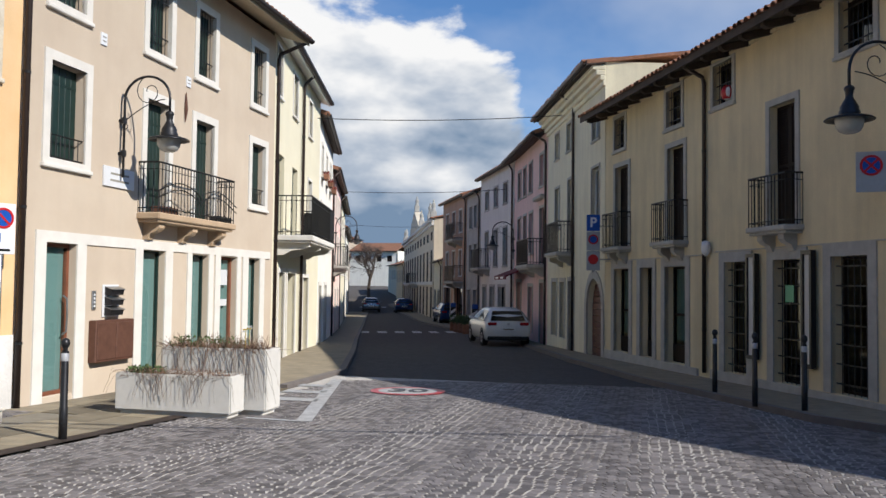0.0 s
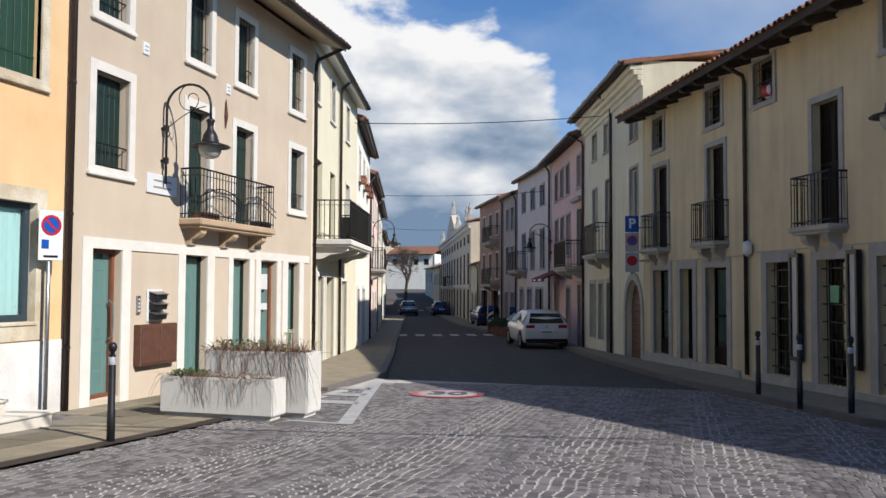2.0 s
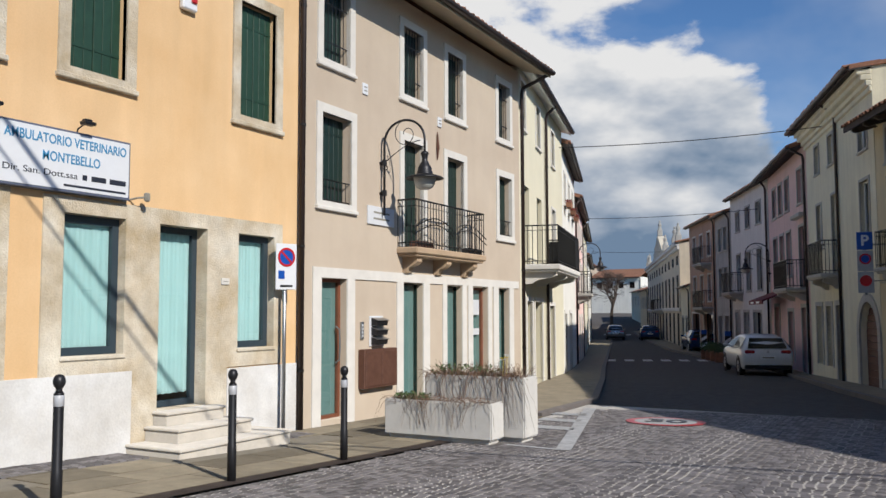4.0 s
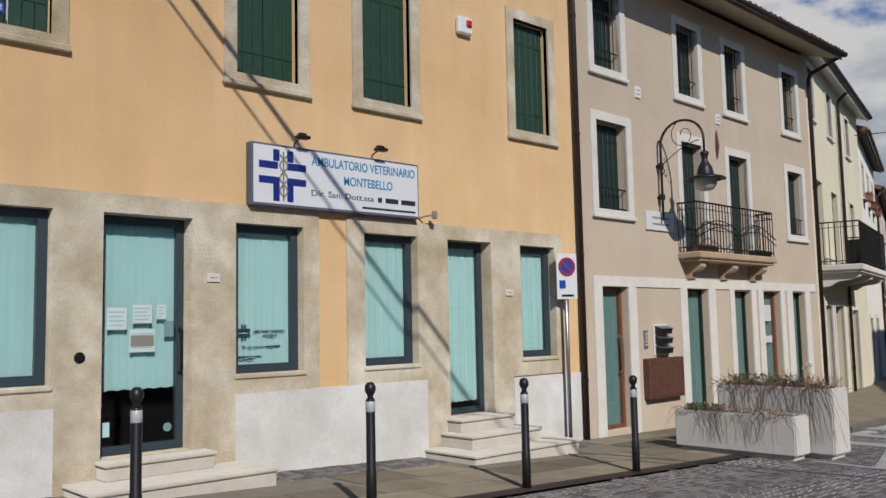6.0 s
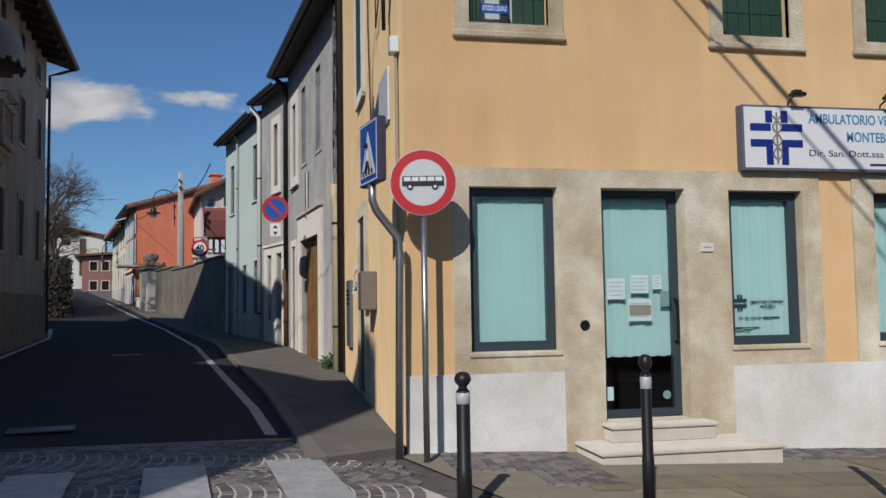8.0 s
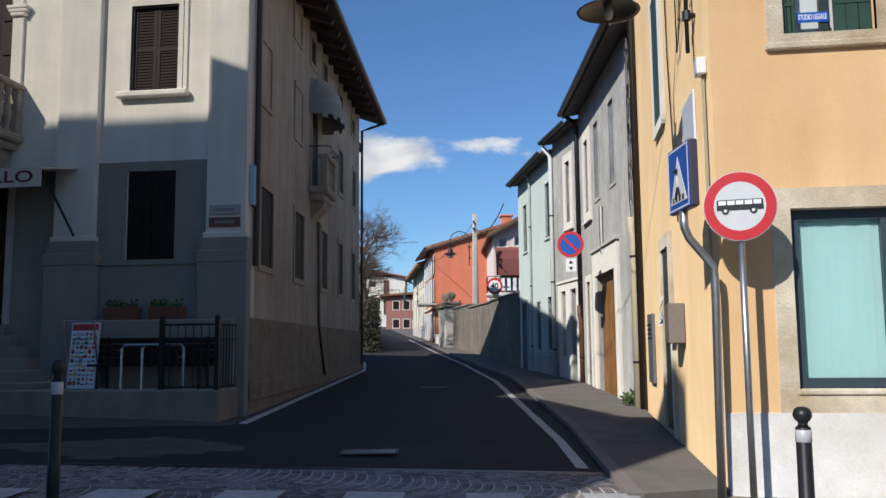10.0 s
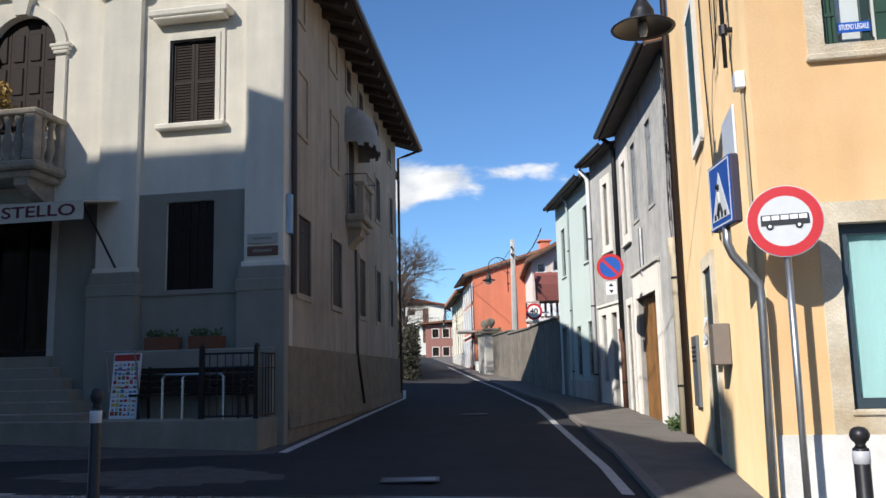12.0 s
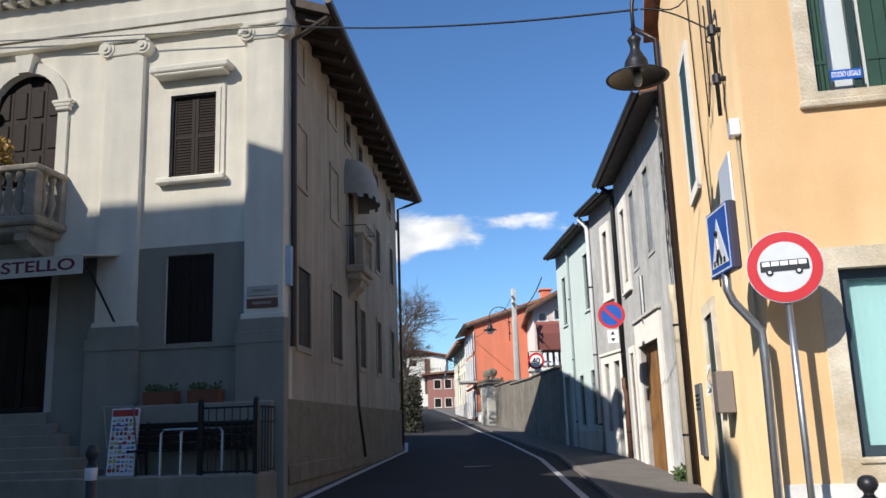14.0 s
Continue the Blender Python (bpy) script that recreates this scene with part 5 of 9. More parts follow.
M_FADED = material("faded_blue_grey_paint", (0.30, 0.34, 0.38), 0.7, var=0.15, scale=3, fine=40, bump=0.1, streak=0.15)
M_GREYEAVE = material("grimy_grey_soffit", (0.12, 0.105, 0.095), 0.9, var=0.25, scale=2, fine=40, bump=0.2, dark=0.2)
M_CREAMPIPE = plain("cream_painted_pipe", (0.62, 0.53, 0.38), 0.6, var=0.1)
M_PINKWHITE = material("pinkish_white_plaster", (0.72, 0.61, 0.57), 0.93, var=0.06, scale=0.8, fine=40, bump=0.08)
M_ROSEBROWN = material("rose_brown_plaster", (0.42, 0.20, 0.16), 0.93, var=0.1, scale=0.6, fine=40, bump=0.08, streak=0.1)
M_REDTILE = material("red_tile", (0.30, 0.085, 0.05), 0.9, var=0.2, scale=3, fine=40, bump=0.2, dark=0.15)


def side_street():
    # small house with plywood garage door; u runs away from the orange house, so x = w - u
    x, y, rz, w = between((-16.85, 1.3), (-23.2, 0.45), False)
    O = lambda u0, u1, v0, v1: (w - u1, w - u0, v0, v1)
    door, small = O(2.1, 4.32, 0.3, 3.28), O(5.2, 5.68, 0.45, 3.24)
    pale = [O(3.66, 4.22, 5.05, 6.8), O(1.86, 2.42, 5.05, 6.8)]
    open_w = O(4.98, 5.52, 4.92, 6.7)
    h = house("garage_house", "peeling grey-white house with a plywood garage door", x, y, rz, w, 7.72, 7, [door, small, open_w] + pale, M_PEEL, bottom=-0.5)
    bm = bmesh.new()
    for k in range(4):
        a = door[0] + 0.01 + 0.55 * k
        chamfered(bm, a, a + 0.545, 0.1, 0.14, 0.36, 3.26, 0.008)
    g = part("garage_door", bm, M_GARAGE, h, "orange-brown plywood garage door")
    bm = bmesh.new()
    chamfered(bm, door[1] - 0.14, door[1] - 0.08, 0.07, 0.1, 2.5, 2.62, 0.01)
    part("lock", bm, M_ZINC, g)
    bm = bmesh.new()
    slab(bm, door[0] - 0.36, door[1] + 0.36, 0.2, 3.82, -0.05, 0.02, [(door[0], door[1], 0, 3.28)])
    part("door_surround", bm, M_TRIM, h, "chipped white stone surround")
    bm = bmesh.new()
    chamfered(bm, door[0] - 0.42, door[1] + 0.42, -0.09, 0.0, 3.82, 3.9, 0.015)
    part("ledge", bm, M_GREYSTONE, h)
    glazed(h, *small, M_DARKWOOD, M_TRIM, 0.16, 0.15, 0.06, foot=True, name="door")
    for o in pale:
        win = part("window", boards(o[0] + 0.01, o[1] - 0.01, o[2] + 0.01, o[3] - 0.01, 0.03), M_FADED, h, "faded blue-grey closed shutter")
        bm = bmesh.new()
        slab(bm, o[0] - 0.07, o[1] + 0.07, o[2] - 0.07, o[3] + 0.07, -0.02, 0.02, [o])
        part("frame", bm, M_PEEL, win)
    glazed(h, *open_w, M_WHITESIGN, M_TRIM, 0.26, 0.1, 0.06, split=1, proud=0.04)
    bm = bmesh.new()
    tube(bm, [(w - 3.36, -0.04, 3.72), (w - 3.36, -0.04, 4.76)], 0.05, 8)
    part("pipe_stub", bm, M_ZINC, h)
    roof(h, 0, w, 7.65, 7, 0.4, 10, tiles=False, ends=0.04, soffit=M_GREYEAVE, thick=0.06)
    downpipe(h, 0.0, 2.4, 7.58, elbow=0.4, mat=M_LAMPIRON, r=0.055)
    downpipe(h, 0.0, 0.5, 2.6, elbow=0.1, mat=M_COPPER, r=0.06)
    downpipe(h, w - 0.12, 0.5, 3.9, elbow=0.1, mat=M_CREAMPIPE, r=0.07)
    # a tangle of telephone wires down the joint with the orange house
    rnd = random.Random(12)
    for k in range(4):
        bm = bmesh.new()
        tube(bm, [(w - 0.25 + rnd.uniform(-0.12, 0.12), -0.04 - 0.03 * rnd.random(), 7.6 - 0.36 * i) for i in range(11 - k)], 0.012, 5)
        part("loose_wire", bm, M_IRON, h)
    # narrow house
    x, y, rz, w = between((-23.25, 0.43), (-25.6, -0.25), False)
    O = lambda u0, u1, v0, v1: (w - u1, w - u0, v0, v1)
    win, shop, door = O(0.76, 1.16, 5.0, 6.66), O(1.36, 1.8, 1.42, 3.18), O(0.42, 0.92, 0.5, 3.19)
    h = house("narrow_house", "narrow grey-white house with pale stone shop front", x, y, rz, w, 7.53, 7, [win, shop, door], M_PEEL, bottom=-0.5)
    shuttered(h, *win, M_COPPER, M_TRIM, 0.22, "boards", 0.1, proud=0.035)
    glazed(h, *shop, M_GREYPL, None, 0, 0.12, 0.05, curtain=1.5)
    glazed(h, *door, M_GREYPL, None, 0, 0.12, 0.05, name="door")
    bm = bmesh.new()
    slab(bm, 0.35, w - 0.06, 0.2, 3.38, -0.04, 0.005, [shop, door])
    part("shop_front", bm, M_TRIM, h, "pale stone shop front")
    bm = bmesh.new()
    chamfered(bm, 0.3, w, -0.08, 0.0, 3.38, 3.46, 0.015)
    part("moulding", bm, M_TRIM, h)
    roof(h, 0, w, 7.48, 7, 0.28, 10, tiles=False, ends=0.04, soffit=M_GREYEAVE, thick=0.06)
    downpipe(h, -0.02, 0.7, 7.3, elbow=0.3, mat=M_WHITESIGN, r=0.06)
    # pale green-white house
    x, y, rz, w = between((-25.65, -0.27), (-30.65, -1.51), False)
    O = lambda u0, u1, v0, v1: (w - u1, w - u0, v0, v1)
    up = [O(0.42, 0.98, 4.88, 6.5), O(3.72, 4.28, 4.82, 6.38)]
    low = [O(1.9, 2.42, 1.6, 3.06), O(0.38, 0.9, 1.6, 3.12)]
    door = O(3.84, 4.6, 0.6, 3.12)
    h = house("pale_green_house", "pale green-white house with dark shutters", x, y, rz, w, 7.3, 7, up + low + [door], M_PALEBLUE, bottom=-0.5)
    for o in up:
        shuttered(h, *o, M_GREEN2, M_PALEBLUE, 0.07, "boards", 0.06, proud=0.012)
    for o in low:
        win = glazed(h, *o, M_DARKWOOD, M_PALEBLUE, 0.07, 0.12, 0.05, proud=0.012)
        bars(win, *o, 0.03, 0.12, 6)
    glazed(h, *door, M_GREYPL, M_GREYSTONE, 0.12, 0.2, 0.08, foot=True, name="door")
    bm = bmesh.new()
    slab(bm, -0.004, w + 0.004, -0.3, 1.42, -0.02, 0.003, [(door[0], door[1], 0.3, 3.0)])
    part("plinth", bm, M_GREYPL, h)
    roof(h, 0, w, 7.25, 7, 0.28, 10, tiles=False, ends=0.04, soffit=M_GREYEAVE, thick=0.06)
    downpipe(h, w - 2.95, 0.8, 7.2, elbow=0.28, mat=M_PALEBLUE, r=0.03)
    # garden wall and gate piers
    wall = thing("garden_wall", "weathered rendered garden wall along the pavement", "wall", pose(0, 0, 0), "", "")
    for (ax, ay), (bx, by), z in (((-30.7, -1.54), (-36, -2.95), 3.5), ((-36, -2.95), (-41, -4.42), 3.46), ((-41, -4.42), (-45.5, -5.72), 3.6)):
        x, y, rz, w = between((ax, ay), (bx, by), False)
        t = bmesh.new()
        slab(t, 0, w, 0.2, z, 0, 0.3)
        chamfered(t, 0, w, -0.06, 0.36, z, z + 0.1, 0.03)
        t.transform(pose(x, y, 0, 0, 0, rz))
        part("stretch", t, M_GARDENWALL, wall)
    t = bmesh.new()
    x, y, rz, w = between((-47.6, -6.5), (-52.4, -7.7), False)
    slab(t, 0, w, 1.2, 2.35, 0, 0.25)
    chamfered(t, 0, w, -0.04, 0.29, 2.35, 2.43, 0.02)
    t.transform(pose(x, y, 0, 0, 0, rz))
    part("low_stretch", t, M_WHITE, wall, "low whitewashed stretch")
    for x, y in ((-45.9, -5.85), (-47.3, -6.35)):
        p = thing("gate_pier", "stone gate pier with moulded cap and ball", "gate pier", pose(x, y, 0, 0, 0, 14), "gate piers")
        bm = bmesh.new()
        chamfered(bm, -0.36, 0.36, -0.36, 0.36, 0.8, 3.75, 0.03)
        part("shaft", bm, M_GREYSTONE, p)
        bm = bmesh.new()
        chamfered(bm, -0.5, 0.5, -0.5, 0.5, 3.75, 3.87, 0.03)
        chamfered(bm, -0.42, 0.42, -0.42, 0.42, 3.87, 4.05, 0.06)
        part("cap", bm, M_VDADO, p)
        bm = bmesh.new()
        lathe(bm, [(0.12, 4.05), (0.08, 4.12), (0.2, 4.24), (0.24, 4.38), (0.2, 4.52), (0.02, 4.6)], 12)
        part("ball", bm, M_VDADO, p, "", True)
    # the red house: its street front is seen edge-on, its gable wall faces down the street
    h = thing("red_house", "brick-red plastered house with tiled gable roof", "house", pose(-59.45, -9.42, 0, 0, 0, 13.8))
    rows, cols = ((2.2, 3.8), (4.4, 5.85), (6.1, 7.3)), (0.7, 2.4, 4.1, 5.8)
    bm = bmesh.new()
    slab(bm, 0, 7.05, 0.8, 7.75, 0, 0.3, [(u, u + 0.85, a, b) for u in cols for a, b in rows])
    part("wall", bm, M_RED, h)
    bm = bmesh.new()
    prism(bm, [(0.3, 0.8), (12, 0.8), (12, 7.75), (6.0, 9.55), (0.3, 7.84)], "x", 6.75, 7.05)
    prism(bm, [(0.3, 0.8), (12, 0.8), (12, 7.75), (6.0, 9.55), (0.3, 7.84)], "x", 0.0, 0.3)
    part("gable_wall", bm, M_RED, h)
    bm = bmesh.new()
    prism(bm, [(-0.55, 7.62), (6.0, 9.6), (12.5, 7.62), (12.5, 7.8), (6.0, 9.78), (-0.55, 7.8)], "x", -0.1, 7.25)
    r = part("roof", bm, M_TILE, h, "terracotta tile roof")
    bm = bmesh.new()
    prism(bm, [(-0.6, 7.5), (6.0, 9.5), (12.5, 7.5), (12.5, 7.62), (6.0, 9.62), (-0.6, 7.62)], "x", 7.05, 7.3)
    part("verge_board", bm, M_EAVE, r)
    bm = bmesh.new()
    chamfered(bm, 6.2, 6.85, 4.3, 4.9, 9.0, 9.75, 0.03)
    chamfered(bm, 6.1, 6.95, 4.2, 5.0, 9.75, 9.87, 0.03)
    part("chimney", bm, M_RED, r)
    bm = bmesh.new()
    tube(bm, [(-0.1, -0.6, 7.68), (7.3, -0.6, 7.68)], 0.08, 8)
    part("gutter", bm, M_PIPE, r)
    for u in cols:
        for a, b in rows:
            win = glazed(h, u, u + 0.85, a, b, M_WHITESIGN, M_TRIM, 0.08, 0.1, 0.06, split=2)
            for c0, c1 in ((u - 0.5, u - 0.09), (u + 0.94, u + 1.35)):
                bm = bmesh.new()
                chamfered(bm, c0, c1, -0.07, -0.03, a, b, 0.01)
                part("shutter", bm, M_WHITESIGN, win, "white open shutter")
    bm = bmesh.new()
    chamfered(bm, 0.0, 7.05, -0.12, 0.0, 4.02, 4.14, 0.02)
    part("string_course", bm, M_TRIM, h)
    bm = bmesh.new()
    chamfered(bm, 6.3, 7.9, -1.0, 0.0, 4.16, 4.3, 0.03)
    part("canopy", bm, M_GREYPL, h, "small concrete door canopy")
    downpipe(h, 6.9, 1.6, 7.5, elbow=0.5, mat=M_COPPER, r=0.06)
    # pale yellow house beyond
    h = thing("pale_yellow_house", "pale yellow house beyond the red one", "house", pose(-71.25, -12.32, 0, 0, 0, 13.8))
    cols = (1.0, 3.4, 5.8, 8.2, 10.4)
    ops = [(u, u + 0.9, a, b) for u in cols for a, b in ((3.0, 5.4), (6.0, 7.0))]
    bm = bmesh.new()
    slab(bm, 0, 12.1, 0.8, 7.45, 0, 0.3, ops)
    box(bm, 0, 12.1, 0.31, 9, 0.8, 7.4)
    part("wall", bm, M_YELLOW, h)
    for o in ops:
        shuttered(h, *o, M_GREEN2, M_TRIM, 0.08, "boards", 0.08)
    bm = bmesh.new()
    slab(bm, -0.01, 12.1, 0.8, 3.2, -0.03, 0.002)
    part("plinth", bm, M_GREYPL, h)
    bm = bmesh.new()
    prism(bm, [(-0.6, 7.3), (4.5, 8.9), (9.5, 7.3), (9.5, 7.5), (4.5, 9.1), (-0.6, 7.5)], "x", -0.4, 12.05)
    r = part("roof", bm, M_TILE, h)
    bm = bmesh.new()
    prism(bm, [(-0.66, 7.2), (0.0, 7.38), (0.0, 7.3), (-0.66, 7.12)], "x", -0.4, 12.05)
    part("eave_board", bm, M_EAVE, r)
    for u in (4.0, 8.5):
        bm = bmesh.new()
        chamfered(bm, u, u + 0.6, 1.5, 2.1, 7.6, 9.0, 0.03)
        part("chimney", bm, M_BROWN, r)
    # white house with balcony and awning over the wall
    h = thing("balcony_house", "pale pink-white house with a balcony and dusky red awning", "house", pose(-46.5, -1.6, 0, 0, 0, 98))
    ops = [(-1.75, -1.3, 6.95, 7.45), (-0.9, -0.4, 7.0, 7.6), (-1.7, -0.3, 4.75, 6.3)]
    bm = bmesh.new()
    slab(bm, -2.0, 8, 1, 7.7, 0, 0.3, ops)
    box(bm, -2.0, -1.7, 0.3, 8, 1, 7.7)
    prism(bm, [(-2.0, 7.7), (8, 7.7), (8, 8.2), (3, 9.8)], "y", 0.002, 0.3)
    part("wall", bm, M_PINKWHITE, h)
    bm = bmesh.new()
    prism(bm, [(-2.35, 7.45), (3, 10.3), (8, 8.2), (8, 8.4), (3, 10.5), (-2.35, 7.62)], "y", -0.6, 8)
    r = part("roof", bm, M_TILE, h)
    bm = bmesh.new()
    prism(bm, [(-2.4, 7.34), (3, 10.2), (3, 10.3), (-2.4, 7.45)], "y", -0.62, -0.5)
    part("verge_board", bm, M_EAVE, r)
    for o in ops:
        glazed(h, *o, M_WHITESIGN, M_TRIM, 0.07)
    bm = bmesh.new()
    prism(bm, [(0, 6.95), (-0.55, 6.75), (-1.0, 6.2), (-1.1, 5.6), (-1.1, 5.35), (-1.07, 5.35), (-1.07, 5.6), (-0.97, 6.18), (-0.53, 6.7), (0, 6.88)], "x", -1.95, 0.6)
    part("awning", bm, plain("dusky_red_awning", (0.24, 0.075, 0.06), 0.85), h, "dusky red rounded awning")
    b = balcony(h, -2.45, 1.0, 4.45, 1.1, 0.85, 2, M_TRIM, gap=0.12, slab_t=0.16)
    bm = bmesh.new()
    for k in range(9):
        chamfered(bm, -2.3 + 0.3 * k, -2.12 + 0.3 * k, -1.1, -1.06, 4.55, 5.2, 0.01)
    part("panel", bm, M_WHITESIGN, b, "white railing panels")
    # closing the view at the bend
    h = thing("far_white_house", "distant white house with shutters and tiled roof", "house", pose(-117.1, -30.9, 0, 0, 0, 98))
    ops = [(2.2, 3.2, 10.1, 10.9), (4.2, 5.2, 10.1, 10.9), (6.3, 7.1, 8.8, 11.0), (2.2, 3.2, 7.4, 8.2), (4.2, 5.2, 7.4, 8.2), (6.3, 7.1, 6.2, 8.2)]
    bm = bmesh.new()
    slab(bm, 0, 9.3, 3, 11.5, 0, 0.3, ops)
    box(bm, 9.0, 9.3, 0.3, 8, 3, 11.5)
    box(bm, 0, 9.0, 7.7, 8, 3, 11.5)
    part("wall", bm, M_WHITE, h)
    for k, o in enumerate(ops):
        shuttered(h, *o, M_COPPER if k % 3 == 2 else M_DARKWOOD, M_TRIM, 0.1, "boards", 0.1)
    bm = bmesh.new()
    prism(bm, [(-0.8, 11.2), (4.6, 12.3), (10.0, 11.2), (10.0, 11.4), (4.6, 12.5), (-0.8, 11.4)], "y", -0.8, 8.5)
    part("roof", bm, M_REDTILE, h)
    balcony(h, 5.6, 8.6, 8.75, 0.9, 0.9, 0, M_TRIM, gap=0.2)
    h = thing("far_red_house", "low red-brown house at the bend of the street", "house", pose(-97.9, -20.15, 0, 0, 0, 98))
    ops = [(u, u + 0.7, z, z + 0.95) for u in (0.8, 2.0, 3.1, 4.3, 5.5) for z in (3.9, 6.0)]
    bm = bmesh.new()
    slab(bm, 0, 7.4, 2, 7.5, 0, 0.3, ops)
    box(bm, 0, 7.4, 0.31, 7, 2, 7.4)
    part("wall", bm, M_ROSEBROWN, h)
    for o in ops:
        shuttered(h, *o, M_DARKWOOD, M_TRIM, 0.09, "boards", 0.1)
    bm = bmesh.new()
    prism(bm, [(-0.7, 7.5), (3.6, 7.75), (8.0, 7.3), (8.0, 7.5), (3.6, 8.0), (-0.7, 7.7)], "y", -0.7, 7.5)
    part("roof", bm, M_TILE, h)


side_street()


# ---- paving, kerbs, markings ----
def strip(name, label, left, right, mat, lift, thick=0.0, category="", step=0.8):
    """A band between two lines of plan points (same count), following the ground; thick gives it an upright edge."""
    bm = bmesh.new()
    rows = []
    for k in range(len(left) - 1):
        n = max(1, int(max(math.dist(left[k], left[k + 1]), math.dist(right[k], right[k + 1])) / step))
        for i in range(n + (k == len(left) - 2)):
            f = i / n
            rows.append(tuple((a[0] + (b[0] - a[0]) * f, a[1] + (b[1] - a[1]) * f) for a, b in ((left[k], left[k + 1]), (right[k], right[k + 1]))))
    def up(p, dz):
        return bm.verts.new((p[0], p[1], ground_z(*p) + dz))
    top = [(up(a, lift), up(b, lift)) for a, b in rows]
    for a, b in zip(top, top[1:]):
        bm.faces.new((a[0], a[1], b[1], b[0]))
    if thick:
        low = [(up(a, lift - thick), up(b, lift - thick)) for a, b in rows]
        for (a, b), (c, d) in zip(zip(top, top[1:]), zip(low, low[1:])):
            bm.faces.new((a[0], b[0], d[0], c[0]))
            bm.faces.new((a[1], c[1], d[1], b[1]))
        bm.faces.new((top[0][0], low[0][0], low[0][1], top[0][1]))
        bm.faces.new((top[-1][0], top[-1][1], low[-1][1], low[-1][0]))
    bmesh.ops.recalc_face_normals(bm, faces=bm.faces)
    return tagged(part(name, bm, mat), label, category or name.split("_")[-1], "", "structure")


WALL_L = [(-9.4, 1.2), (-9.4, 10.4), (-9.56, 19.3), (-11.7, 27.8), (-14.4, 36.2), (-17.6, 46), (-29.5, 81)]
KERB_L = [(-7.0, 1.9), (-6.98, 10.9), (-7.45, 18.4), (-9.5, 25.0), (-12.7, 34.6), (-15.9, 44.6), (-27.5, 81)]
WALL_R = [(12.0, 4.0), (2.8, 13.8), (0.45, 19.27), (-1.89, 24.7), (-4.42, 33), (-6.9, 41), (-14.7, 59.2), (-31, 106)]
KERB_R = [(10.8, 3.0), (1.55, 13.2), (-0.75, 18.6), (-2.8, 24.3), (-5.0, 32.8), (-7.5, 40.8), (-15.9, 58.6), (-32.5, 105)]
strip("road_street", "grey cobbled street running downhill", [(x + 0.2, y) for x, y in KERB_L[2:]], [(x - 0.2, y) for x, y in (KERB_R[1], KERB_R[3], KERB_R[4], KERB_R[5], KERB_R[6])], M_ROAD, -0.008, category="road")
PAVE_L = strip("pavement_square", "worn stone slab pavement along the houses", WALL_L[:2] + [(-9.48, 14.6)], KERB_L[:2] + [(-7.18, 14.6)], M_MORTAR, -0.004)
strip("pavement_street", "raised stone pavement along the houses", [(-9.48, 14.6)] + WALL_L[2:], [(-7.18, 14.6)] + KERB_L[2:], M_SLAB, 0.07, 0.12)
strip("kerb_street", "grey stone kerb", [(-7.18, 14.6)] + KERB_L[2:], [(-7.02, 14.6)] + [(x + 0.16, y) for x, y in KERB_L[2:]], M_KERB, 0.075, 0.12)
strip("kerb_flush", "dark flush kerb strip set with bollards", KERB_L[:2], [(x + 0.22, y) for x, y in KERB_L[:2]], M_DARKKERB, 0.016)
strip("pavement_opposite", "raised stone pavement on the shaded side", KERB_R, WALL_R, M_SLAB, 0.10, 0.14)
strip("kerb_opposite", "grey stone kerb on the shaded side", [(x - 0.16, y) for x, y in KERB_R], KERB_R, M_KERB, 0.105, 0.14)
SIDE_WALL = [(-9.4, 1.33), (-16.8, 1.3), (-23.2, 0.45), (-29.9, -1.65), (-41, -4.3), (-60, -8.6), (-76, -12.2), (-100, -18)]
SIDE_KERB = [(-8.9, 0.55), (-13.8, 0.1), (-24.5, -1.35), (-31, -2.9), (-40, -5.2), (-60, -10), (-76, -14), (-100, -20)]
strip("pavement_side_street", "narrow asphalt and stone pavement of the side street", SIDE_KERB, SIDE_WALL, material("grey_side_pavement", (0.13, 0.118, 0.105), 0.9, var=0.2, scale=1.6, fine=60, bump=0.3, dark=0.2), 0.06, 0.12)
strip("kerb_side_street", "stone kerb of the side street", [(x, y - 0.14) for x, y in SIDE_KERB], SIDE_KERB, M_KERB, 0.065, 0.12)
LEFT_SIDE = [(-7.05, -16), (-12.6, -4.6), (-26.3, -6.1), (-38, -9.0), (-60, -12.8), (-76, -16.2), (-100, -22)]
strip("road_side_street", "dark asphalt side street", LEFT_SIDE, [(-10.2, 0.42), (-13.8, 0.0), (-24.5, -1.5), (-40, -5.3), (-60, -10.1), (-76, -14.1), (-100, -20.1)], M_ASPHALT, 0.0, category="road")
for name, line, w in (("marking_edge", [(-10.4, 0.13), (-12.4, -0.1), (-23.3, -1.75), (-31, -3.4), (-40, -5.75), (-60, -10.6)], 0.13), ("marking_edge", [(-12.75, -4.45), (-26.0, -5.85), (-31, -7.0)], 0.13)):
    strip(name, "worn white edge line on the asphalt", line, [(x, y - w) for x, y in line], M_PAINT, 0.006, category="road marking")
strip("marking_bay", "white painted line beside the planters", [(-5.25, 10.8), (-6.98, 16.7)], [(-5.05, 10.85), (-6.75, 16.75)], M_PAINT, 0.012, category="road marking")
strip("marking_bay", "white painted line beside the planters", [(-6.0, 10.86), (-5.25, 10.8)], [(-6.0, 10.96), (-5.25, 10.9)], M_PAINT, 0.012, category="road marking")
